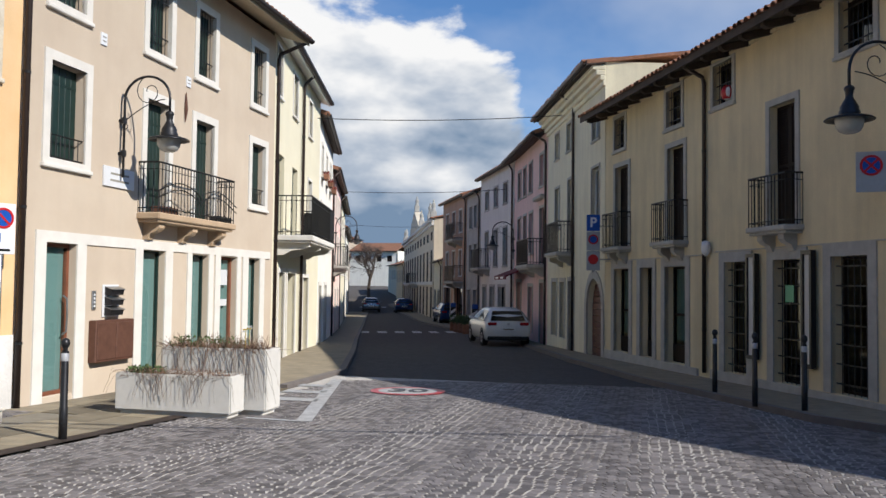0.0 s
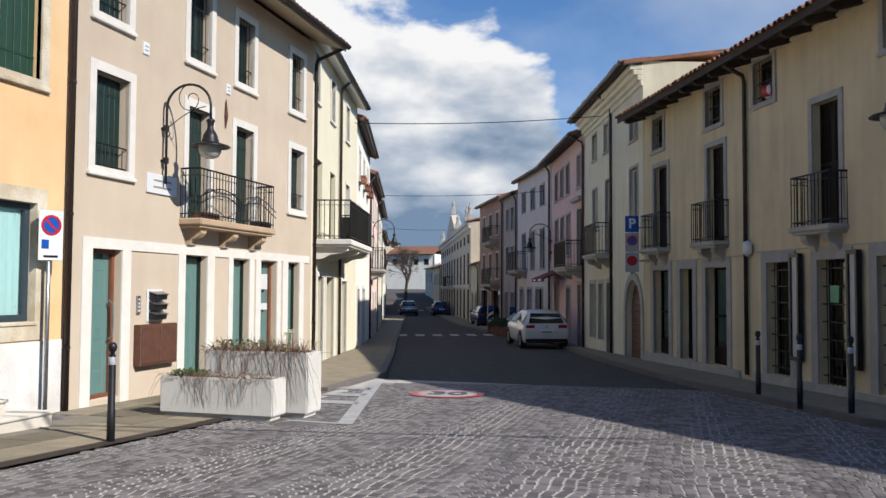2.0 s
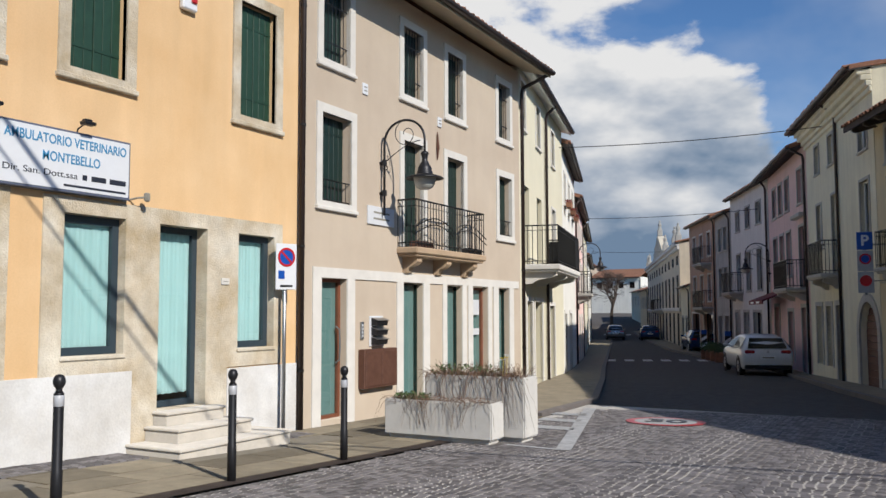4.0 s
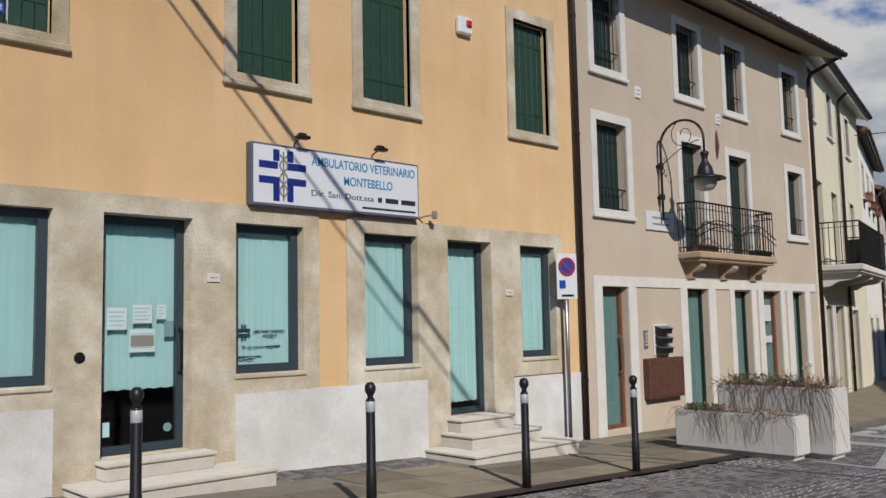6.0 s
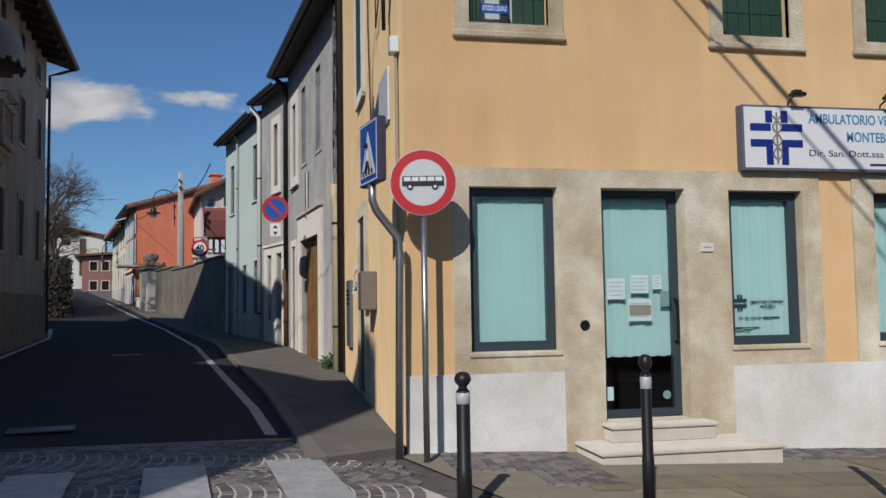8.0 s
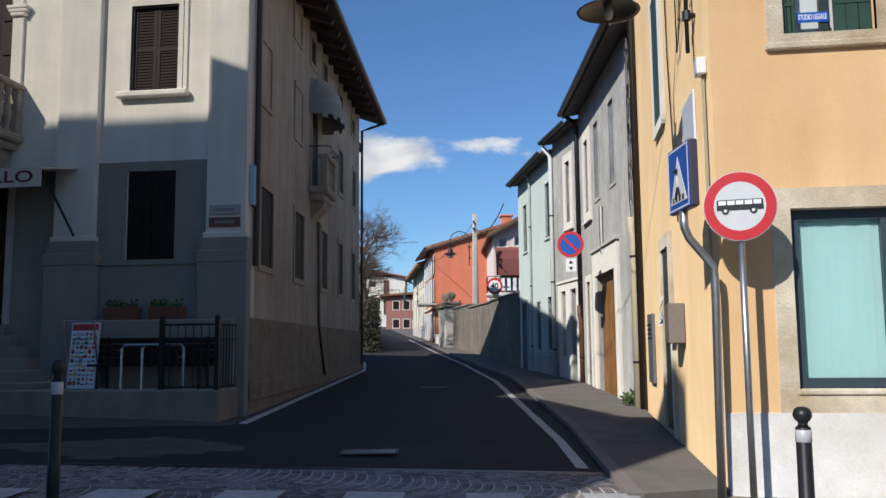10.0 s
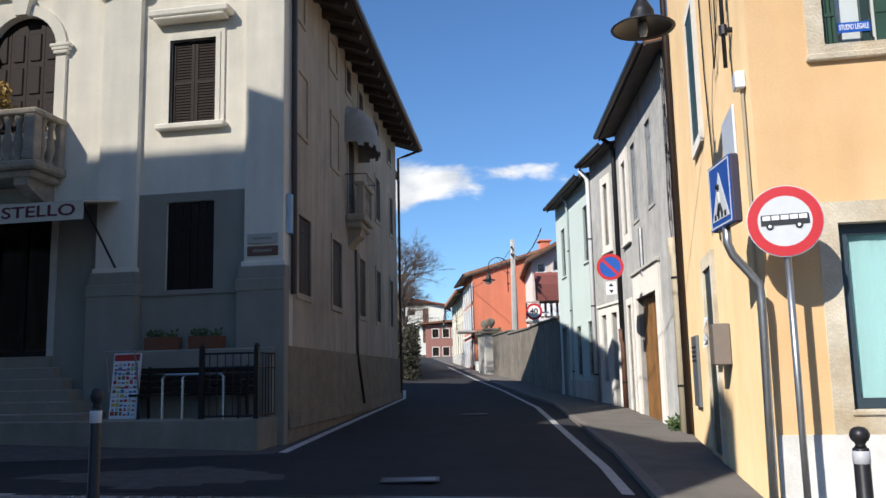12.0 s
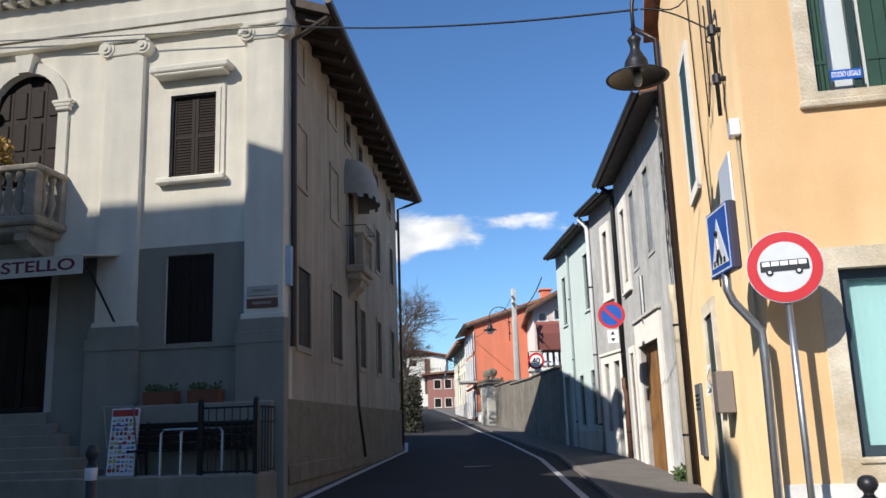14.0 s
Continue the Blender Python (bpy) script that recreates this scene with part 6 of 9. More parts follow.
for k in range(3):
    y = 12.9 + 1.1 * k
    strip("marking_bay", "white painted hatching beside the planters", [(-6.7 - 0.2 * k, y), (-5.8 - 0.3 * k, y)], [(-6.7 - 0.2 * k, y + 0.4), (-5.9 - 0.3 * k, y + 0.4)], M_PAINT, 0.012, category="road marking")
for k in range(8):
    y = 0.02 - 0.97 * k
    x = -8.9 - 0.254 * (y - 0.02)
    strip("crossing_stripe", "worn white zebra crossing stripe", [(x, y), (x + 2.5, y + 0.28)], [(x - 0.12, y + 0.47), (x + 2.38, y + 0.75)], M_PAINT, 0.036 if y > -0.2 else 0.03, category="road marking")
strip("drain_channel", "dark slotted drain channel across the side street", [(-9.05, -5.8), (-10.24, 0.42)], [(-8.93, -5.78), (-10.12, 0.44)], M_LAMPIRON, 0.008, category="drain")
for k in range(6):
    x, y = -15.0 + 0.80 * k, 42.0 + 0.58 * k
    strip("crossing_stripe", "white zebra crossing stripe", [(x, y), (x - 0.75, y + 2.3)], [(x + 0.42, y + 0.3), (x - 0.33, y + 2.6)], M_PAINT, 0.008, category="road marking")
for k in range(7):
    x, y = -33.0 + 1.3 * k, 95.0
    strip("crossing_stripe", "white zebra crossing stripe", [(x, y), (x - 0.7, y + 2.4)], [(x + 0.6, y), (x - 0.1, y + 2.4)], M_PAINT, 0.01, category="road marking")


def text_mesh(words, size, mat, m, parent, name="lettering", bold=0.0, width=None):
    cu = bpy.data.curves.new(name, "FONT")
    cu.body, cu.size, cu.align_x, cu.align_y, cu.offset, cu.extrude = words, size, "CENTER", "CENTER", bold, 0.002
    tmp = new("tmp", cu)
    me = bpy.data.meshes.new_from_object(tmp.evaluated_get(bpy.context.evaluated_depsgraph_get()))
    bpy.data.objects.remove(tmp)
    bpy.data.curves.remove(cu)
    xs = [v.co.x for v in me.vertices]
    s = width / (max(xs) - min(xs)) if width else 1.0
    me.transform(m @ Matrix.Diagonal((s, 1, 1, 1)))
    me.materials.clear()
    me.materials.append(mat)
    ob = new(name, me)
    ob.parent = parent
    return ob


UP = Matrix.Rotation(radians(90), 4, "X")  # letters upright, read from -y


def ring(bm, r0, r1, y0, y1, n=40):
    a = [(math.cos(2 * math.pi * k / n), math.sin(2 * math.pi * k / n)) for k in range(n)]
    vs = [[bm.verts.new((c * r, y, s * r)) for c, s in a] for r, y in ((r0, y0), (r1, y0), (r1, y1), (r0, y1))]
    for p, q in zip(vs, vs[1:] + vs[:1]):
        for i in range(n):
            bm.faces.new((p[i], p[(i + 1) % n], q[(i + 1) % n], q[i]))
    bmesh.ops.recalc_face_normals(bm, faces=bm.faces)


def disc(bm, r, y0, y1, n=40):
    prism(bm, [(r * math.cos(2 * math.pi * k / n), r * math.sin(2 * math.pi * k / n)) for k in range(n)], "y", y0, y1)


# painted speed roundel on the road
def roundel():
    z = ground_z(-4.9, 14.95) + 0.02
    m = pose(-4.9, 14.95, z, -math.degrees(math.atan(0.024)), 0, 8)
    h = tagged(thing("speed_roundel", "round red and white speed marking painted on cobbles", "road marking", m), kind="structure")
    for name, r0, r1, mat in (("white_field", 0.0, 0.52, M_PAINT), ("red_ring", 0.52, 0.66, M_REDSIGN)):
        bm = bmesh.new()
        if r0:
            ring(bm, r0, r1, 0, 0.004)
        else:
            disc(bm, r1, 0, 0.004)
        bm.transform(Matrix.Rotation(radians(-90), 4, "X"))
        part(name, bm, mat, h)
    text_mesh("30", 0.72, M_BLACKSIGN, Matrix.Translation((0, 0, 0.006)), h, bold=0.015)


roundel()


# ---- steps of the orange house ----
def steps(name, label, runs, mat=M_TRIM):
    """Stone steps before the orange house; runs: (x0, x1, out, z0, z1) in the house's frame."""
    s = thing(name, label, "steps", pose(-9.4, 0, 0, 0, 0, 90))
    for x0, x1, out, z0, z1 in runs:
        bm = bmesh.new()
        chamfered(bm, x0 + 0.02, x1 - 0.02, -out + 0.03, -0.026, z0, z1 - 0.04, 0.008)
        t = part("tread", bm, mat, s)
        bm = bmesh.new()
        chamfered(bm, x0, x1, -out, -0.026, z1 - 0.04, z1, 0.012)
        part("nosing", bm, mat, t)


M_STEP = material("pale_stone_step", (0.66, 0.61, 0.53), 0.85, var=0.08, scale=3, fine=60, bump=0.2, dark=0.1)
steps("door_steps", "two pale stone steps at the glazed door", [(3.02, 4.88, 0.75, 0.05, 0.40), (3.31, 4.44, 0.3, 0.40, 0.57)], M_STEP)
steps("door_steps", "three pale stone steps at the glazed door", [(7.42, 9.42, 0.95, -0.1, 0.225), (7.70, 9.02, 0.62, 0.22, 0.40), (7.82, 8.84, 0.3, 0.395, 0.57)], M_STEP)


# ---- street furniture ----
def bollard():
    b = thing("bollard", "black steel bollard with ball top and reflective band", "bollard", pose(-6.92, 8.46, ground_z(-6.92, 8.46)), "bollards")
    bm = bmesh.new()
    lathe(bm, [(0.044, -0.05), (0.044, 0.35), (0.040, 0.36), (0.039, 0.94), (0.036, 0.95)], 18)
    part("post", bm, M_LAMPIRON, b, "", True)
    bm = bmesh.new()
    lathe(bm, [(r * 0.9, z + 0.1) for r, z in ((0.034, 0.85), (0.026, 0.87), (0.03, 0.885), (0.044, 0.90), (0.053, 0.925), (0.053, 0.945), (0.044, 0.972), (0.028, 0.987), (0.005, 0.992))], 18)
    part("ball", bm, M_LAMPIRON, b, "", True)
    bm = bmesh.new()
    lathe(bm, [(0.0405, 0.845), (0.0415, 0.846), (0.0415, 0.93), (0.0405, 0.931)], 18)
    part("band", bm, plain("grey_reflective_band", (0.52, 0.53, 0.55), 0.35), b, "white reflective band", True)
    return b


BOLLARD = bollard()
for x, y in ((-6.94, 6.64), (-6.9, 4.68), (-7.05, 2.74), (-7.00, -3.69), (0.34, 16.06), (0.81, 14.5), (1.4, 13.75)):
    copy_thing(BOLLARD, pose(x, y, ground_z(x, y) + (0.1 if x > 0 else 0.0)))


copy_thing(BOLLARD, pose(-6.95, 1.36, ground_z(-6.95, 1.36)) @ Matrix.Diagonal((1.2, 1.2, 0.88, 1)))


M_LEAF = material("evergreen_leaf", (0.07, 0.115, 0.035), 0.7, var=0.35, scale=8, fine=60, bump=0, island=0.45)
M_TWIG = material("dry_red_brown_twig", (0.19, 0.115, 0.075), 0.85, var=0.3, scale=9, fine=60, bump=0, island=0.3)
M_SOIL = material("potting_soil", (0.05, 0.035, 0.025), 0.95, var=0.3, scale=12, fine=80, bump=0.5)
M_FLOWER = plain("yellow_petal", (0.75, 0.6, 0.1), 0.6)
M_PETAL = plain("white_petal", (0.8, 0.8, 0.78), 0.6)


def leaf(bm, p, d, size):
    d = d.normalized()
    s = d.orthogonal().normalized() * size * 0.28
    n = d.cross(s).normalized() * size * 0.1
    a, b, c, e = p, p + d * size * 0.5 + s + n, p + d * size, p + d * size * 0.5 - s + n
    bm.faces.new([bm.verts.new(q) for q in (a, b, c, e)])


def tuft(bm, x0, x1, y0, y1, z, h, count, rnd, size=0.06):
    for _ in range(count):
        p = Vector((rnd.uniform(x0, x1), rnd.uniform(y0, y1), z + rnd.random() ** 1.5 * h))
        d = Vector((rnd.gauss(0, 0.6), rnd.gauss(0, 0.6), rnd.uniform(0.1, 1.0)))
        leaf(bm, p, d, size * rnd.uniform(0.6, 1.3))


def twigs(bm, x0, x1, y, z, reach, count, rnd, drop=0.45, wander=0.25):
    """Bare trailing stems that hang over a planter's front."""
    for _ in range(count):
        p = Vector((rnd.uniform(x0, x1), y + 0.1, z + rnd.uniform(0.0, 0.06)))
        pts, drift = [p.copy()], rnd.uniform(-1, 1)
        n = rnd.randint(5, 9)
        out = rnd.uniform(0.015, 0.06)
        for k in range(n):
            f = (k + 1) / n
            pts.append(Vector((p.x + drift * wander * f + rnd.uniform(-0.02, 0.02), y - out * min(1, f * 3) + 0.1 * max(0, 1 - f * 3), p.z + 0.04 * math.sin(f * 3) - drop * rnd.uniform(0.75, 1.0) * f * f)))
        tube(bm, pts, [0.0045 * (1 - 0.7 * k / n) for k in range(n + 1)], 3)


def planter(label, x0, x1, y0, y1, base, top, seed, green, tall, twig_n):
    rnd = random.Random(seed)
    z0 = ground_z((x0 + x1) / 2, y0)
    p = thing("planter", label, "planter", pose((x0 + x1) / 2, (y0 + y1) / 2, z0), "planters")
    w, d = (x1 - x0) / 2, (y1 - y0) / 2
    bm = bmesh.new()
    t = bmesh.new()
    box(t, -w, w, -d, d, base, top)
    bmesh.ops.recalc_face_normals(t, faces=t.faces)
    bmesh.ops.bevel(t, geom=list(t.edges), offset=0.018, segments=2, affect="EDGES")
    up = max(t.faces, key=lambda f: f.calc_center_median().z)
    r = bmesh.ops.inset_region(t, faces=[up], thickness=0.07)
    for v in up.verts:
        v.co.z -= 0.09
    join(bm, t)
    part("trough", bm, M_CONCRETE, p, "pale aggregate concrete trough")
    bm = bmesh.new()
    chamfered(bm, -w + 0.06, w - 0.06, -d + 0.05, d - 0.05, base - 0.06, base + 0.002, 0.008)
    part("foot", bm, M_CONCRETE, p)
    for sx in (-1, 1):
        bm = bmesh.new()
        chamfered(bm, sx * (w - 0.45) - 0.12, sx * (w - 0.45) + 0.12, -d + 0.08, d - 0.08, -0.06, base - 0.06, 0.005)
        part("block", bm, M_DARK, p)
    bm = bmesh.new()
    box(bm, -w + 0.08, w - 0.08, -d + 0.08, d - 0.08, top - 0.10, top - 0.07)
    part("soil", bm, M_SOIL, p)
    bm = bmesh.new()
    tuft(bm, -w + 0.08, w * green[1], -d + 0.1, d - 0.08, top - 0.06, tall * 0.8, 420, rnd, 0.05)
    part("foliage", bm, M_LEAF, p, "dull green foliage")
    bm = bmesh.new()
    for _ in range(twig_n * 8):
        q = Vector((rnd.uniform(-w + 0.05, w - 0.05), rnd.uniform(-d, d - 0.1), top - 0.06))
        v = Vector((rnd.gauss(0, 0.5), rnd.gauss(-0.1, 0.4), rnd.uniform(0.3, 1.0))).normalized()
        L = tall * rnd.uniform(0.7, 1.5)
        tube(bm, [q, q + v * L * 0.5, q + v * L + Vector((rnd.uniform(-0.04, 0.04), 0, -0.03))], [0.004, 0.003, 0.0015], 3)
    twigs(bm, -w + 0.06, w - 0.05, -d - 0.005, top, 0.1, twig_n, rnd, top - base - 0.08, 0.42)
    tagged(part("undergrowth", bm, M_TWIG, p, "bare red-brown trailing stems"), kind="stuff")
    return p


def planters():
    planter("long low concrete planter with bare trailing plants", -7.83, -6.12, 10.7, 11.1, 0.06, 0.56, 3, (0, -0.3), 0.15, 38)
    p = planter("tall concrete planter with green plants and bare stems", -7.42, -5.83, 11.14, 11.62, 0.06, 0.90, 5, (0, 0.5), 0.22, 60)
    rnd = random.Random(9)
    for k in range(5):
        bm = bmesh.new()
        x, y, z = 0.35 + rnd.uniform(-0.1, 0.15), rnd.uniform(-0.1, 0.1), 1.1 + rnd.uniform(0.0, 0.12)
        tube(bm, [(x, y, 0.84), (x + 0.01, y, z)], 0.004, 4)
        for i in range(6):
            a = i * math.pi / 3
            leaf(bm, Vector((x, y, z)), Vector((math.cos(a), math.sin(a), 0.3)), 0.045)
        part("flower", bm, M_FLOWER if k % 2 else M_PETAL, p, "daffodil")


planters()


def post(h, pts, r=0.03, mat=None):
    bm = bmesh.new()
    tube(bm, pts, r, 12)
    return part("pole", bm, mat or M_ZINC, h, "grey galvanised pole", True)


def bus_sign():
    x, y = -8.86, 1.44
    g = ground_z(x, y)
    s = thing("bus_sign", "round no-buses sign with red rim on a steel pole", "road sign", pose(x, y, 0, 0, 0, 79))
    post(s, [(0, 0.05, g - 0.05), (0, 0.05, 2.75)])
    bm = bmesh.new()
    disc(bm, 0.305, 0.0, 0.02)
    plate = part("plate", bm, M_ZINC, s)
    plate.location = (0, 0, 2.895)
    for name, r0, r1, mat in (("rim", 0.215, 0.298, M_REDSIGN), ("field", 0, 0.215, plain("faded_white_enamel", (0.60, 0.62, 0.64), 0.35))):
        bm = bmesh.new()
        if r0:
            ring(bm, r0, r1, -0.006, 0.001)
        else:
            disc(bm, r1, -0.005, 0.001)
        part(name, bm, mat, plate)
    # the bus: body, window band, wheels
    bm = bmesh.new()
    prism(bm, [(-0.19, -0.03), (-0.19, 0.05), (-0.18, 0.058), (0.18, 0.058), (0.19, 0.05), (0.195, -0.03), (0.19, -0.035), (-0.19, -0.035)], "y", -0.009, -0.004)
    bus = part("bus", bm, M_BLACKSIGN, plate, "black bus pictogram")
    bm = bmesh.new()
    for k in range(5):
        box(bm, -0.175 + 0.072 * k, -0.113 + 0.072 * k, -0.012, -0.0085, 0.012, 0.05)
    bm.transform(Matrix.Identity(4))
    part("bus_window", bm, M_WHITESIGN, plate)
    for u in (-0.12, 0.11):
        bm = bmesh.new()
        disc(bm, 0.03, -0.013, -0.004, 16)
        part("bus_wheel", bm, M_BLACKSIGN, plate).location = (u, 0, -0.04)
        bm = bmesh.new()
        disc(bm, 0.014, -0.015, -0.006, 12)
        part("hub", bm, M_WHITESIGN, plate).location = (u, 0, -0.04)


def crossing_sign():
    g = ground_z(-9.2, 1.15)
    s = thing("crossing_sign", "blue box-shaped pedestrian crossing sign on a bent pole", "road sign", pose(-9.1, 1.0, 0, 0, 0, 10))
    inv = s.matrix_world.inverted()
    post(s, [inv @ Vector(p) for p in ((-9.2, 1.24, g - 0.05), (-9.17, 1.26, 2.25), (-9.16, 1.25, 2.4), (-9.12, 1.04, 2.66), (-9.1, 1.0, 2.76), (-9.1, 1.0, 2.95))], 0.038)
    bm = bmesh.new()
    chamfered(bm, -0.3, 0.3, -0.03, 0.05, 2.9, 3.5, 0.015)
    plate = part("box", bm, plain("dark_sign_case", (0.06, 0.05, 0.07), 0.5), s)
    bm = bmesh.new()
    chamfered(bm, -0.295, 0.295, -0.038, -0.029, 2.905, 3.495, 0.003)
    part("face", bm, M_BLUE, plate, "blue face")
    bm = bmesh.new()
    slab(bm, -0.28, 0.28, 2.92, 3.48, -0.0405, -0.037, [(-0.265, 0.265, 2.935, 3.465)])
    part("border", bm, M_WHITESIGN, plate)
    bm = bmesh.new()
    prism(bm, [(-0.23, 2.98), (0.23, 2.98), (0, 3.4)], "y", -0.041, -0.037)
    part("triangle", bm, M_WHITESIGN, plate)
    bm = bmesh.new()
    tube(bm, [(-0.02, -0.043, 3.22), (0.0, -0.043, 3.12), (-0.06, -0.043, 3.02)], 0.018, 5)
    tube(bm, [(0.0, -0.043, 3.12), (0.06, -0.043, 3.02)], 0.016, 5)
    lathe(bm, [(0.002, -0.028), (0.02, -0.02), (0.028, 0), (0.02, 0.02), (0.002, 0.028)], 10, (-0.02, -0.043, 3.27))
    part("figure", bm, M_BLACKSIGN, plate)
    for k in range(4):
        bm = bmesh.new()
        box(bm, -0.17 + 0.09 * k, -0.12 + 0.09 * k, -0.043, -0.04, 2.99, 3.04)
        part("stripe", bm, M_BLACKSIGN, plate)


def no_parking(x, y, z, rz, r, name="no_parking_sign", label="round blue and red no-parking sign", cross=False, board=None, pole=None, arrows=False, back=None):
    s = thing(name, label, "road sign", pose(x, y, 0, 0, 0, rz))
    if pole is not None:
        post(s, [(0, 0.05, pole), (0, 0.05, z + r)], 0.03)
    if board:
        w, z0, z1 = board
        bm = bmesh.new()
        chamfered(bm, -w, w, 0.0, 0.018, z0, z1, 0.005)
        part("board", bm, back or M_WHITESIGN, s)
    bm = bmesh.new()
    disc(bm, r, -0.004, 0.015)
    d = part("disc", bm, M_BLUE, s)
    d.location = (0, 0, z)
    bm = bmesh.new()
    ring(bm, r * 0.78, r, -0.009, -0.003)
    part("rim", bm, M_REDSIGN, d)
    for a in ((45, -45) if cross else (45,)):
        bm = bmesh.new()
        box(bm, -r * 0.8, r * 0.8, -0.008, -0.003, -r * 0.1, r * 0.1)
        bm.transform(Matrix.Rotation(radians(a), 4, "Y"))
        part("bar", bm, M_REDSIGN, d)
    if arrows:
        bm = bmesh.new()
        chamfered(bm, -r * 0.4, r * 0.4, 0.0, 0.015, z - r * 2.1, z - r * 1.1, 0.005)
        p = part("plate", bm, M_WHITESIGN, s)
        for k in (0, 1):
            bm = bmesh.new()
            c = z - r * (1.35 + 0.5 * k)
            s2 = 1 if k == 0 else -1
            prism(bm, [(-r * 0.17, c - s2 * r * 0.12), (r * 0.17, c - s2 * r * 0.12), (0, c + s2 * r * 0.15)], "y", -0.004, 0.001)
            part("arrow", bm, M_BLACKSIGN, p)
    return s


bus_sign()
crossing_sign()
s = no_parking(-9.18, 10.12, 2.60, 68, 0.14, label="white board with no-parking sign on a grey pole", board=(0.17, 2.12, 2.80), pole=-0.05)
bm = bmesh.new()
box(bm, -0.13, -0.03, -0.006, 0.001, 2.28, 2.40)
part("parking_symbol", bm, M_BLUE, s)
bm = bmesh.new()
box(bm, -0.1, 0.1, -0.005, 0.001, 2.16, 2.19)
part("lettering", bm, M_BLACKSIGN, s)
no_parking(-19.5, 0.12, 3.85, 84, 0.28, label="round no-parking sign with arrow plate on the house wall", arrows=True)


def limit_sign():
    s = thing("speed_sign", "round red-rimmed speed limit sign on a wall bracket", "road sign", pose(-33.6, -2.6, 0, 0, 0, 84))
    bm = bmesh.new()
    tube(bm, [(0, 0.03, 3.95), (0.5, 0.4, 3.95)], 0.03, 8)
    part("bracket", bm, M_ZINC, s)
    bm = bmesh.new()
    disc(bm, 0.31, 0, 0.015)
    d = part("disc", bm, M_WHITESIGN, s)
    d.location = (0, 0, 3.98)
    bm = bmesh.new()
    ring(bm, 0.23, 0.31, -0.006, 0.001)
    part("rim", bm, M_REDSIGN, d)
    text_mesh("40", 0.3, M_BLACKSIGN, Matrix.Translation((0, -0.008, 0)) @ UP, d, bold=0.008)


limit_sign()


M_GREYSIGN = plain("grimy_white_enamel", (0.42, 0.43, 0.44), 0.4, var=0.08)


def parking_sign():
    s = thing("parking_sign", "tall sign board with blue parking and no-parking panels", "road sign", pose(-2.19, 23.75, 0.12, 0, 0, 8))
    post(s, [(0.0, 0.05, 2.05), (0.0, 0.05, 3.62)], 0.03, M_ZINC)
    bm = bmesh.new()
    for z in (2.4, 3.3):
        tube(bm, [(0.0, 0.05, z), (0.6, 0.12, z)], 0.02, 6)
    part("bracket", bm, M_ZINC, s)
    for z0, z1, mat in ((3.17, 3.61, M_BLUE), (2.64, 3.15, M_GREYSIGN), (2.10, 2.62, M_GREYSIGN)):
        bm = bmesh.new()
        chamfered(bm, -0.18, 0.18, 0, 0.02, z0, z1, 0.006)
        p = part("panel", bm, mat, s)
        if mat is M_BLUE:
            text_mesh("P", 0.36, M_WHITESIGN, Matrix.Translation((0, -0.004, 3.39)) @ UP, p, bold=0.01)
        else:
            bm = bmesh.new()
            disc(bm, 0.12, -0.006, 0.001)
            part("disc", bm, M_BLUE if z0 > 2.5 else M_REDSIGN, p).location = (0, 0, z0 + 0.3)
            bm = bmesh.new()
            ring(bm, 0.095, 0.135, -0.009, -0.003)
            part("rim", bm, M_REDSIGN, p).location = (0, 0, z0 + 0.3)


parking_sign()


# ---- wall lanterns ----
M_FROST = plain("frosted_glass", (0.45, 0.45, 0.42), 0.25)


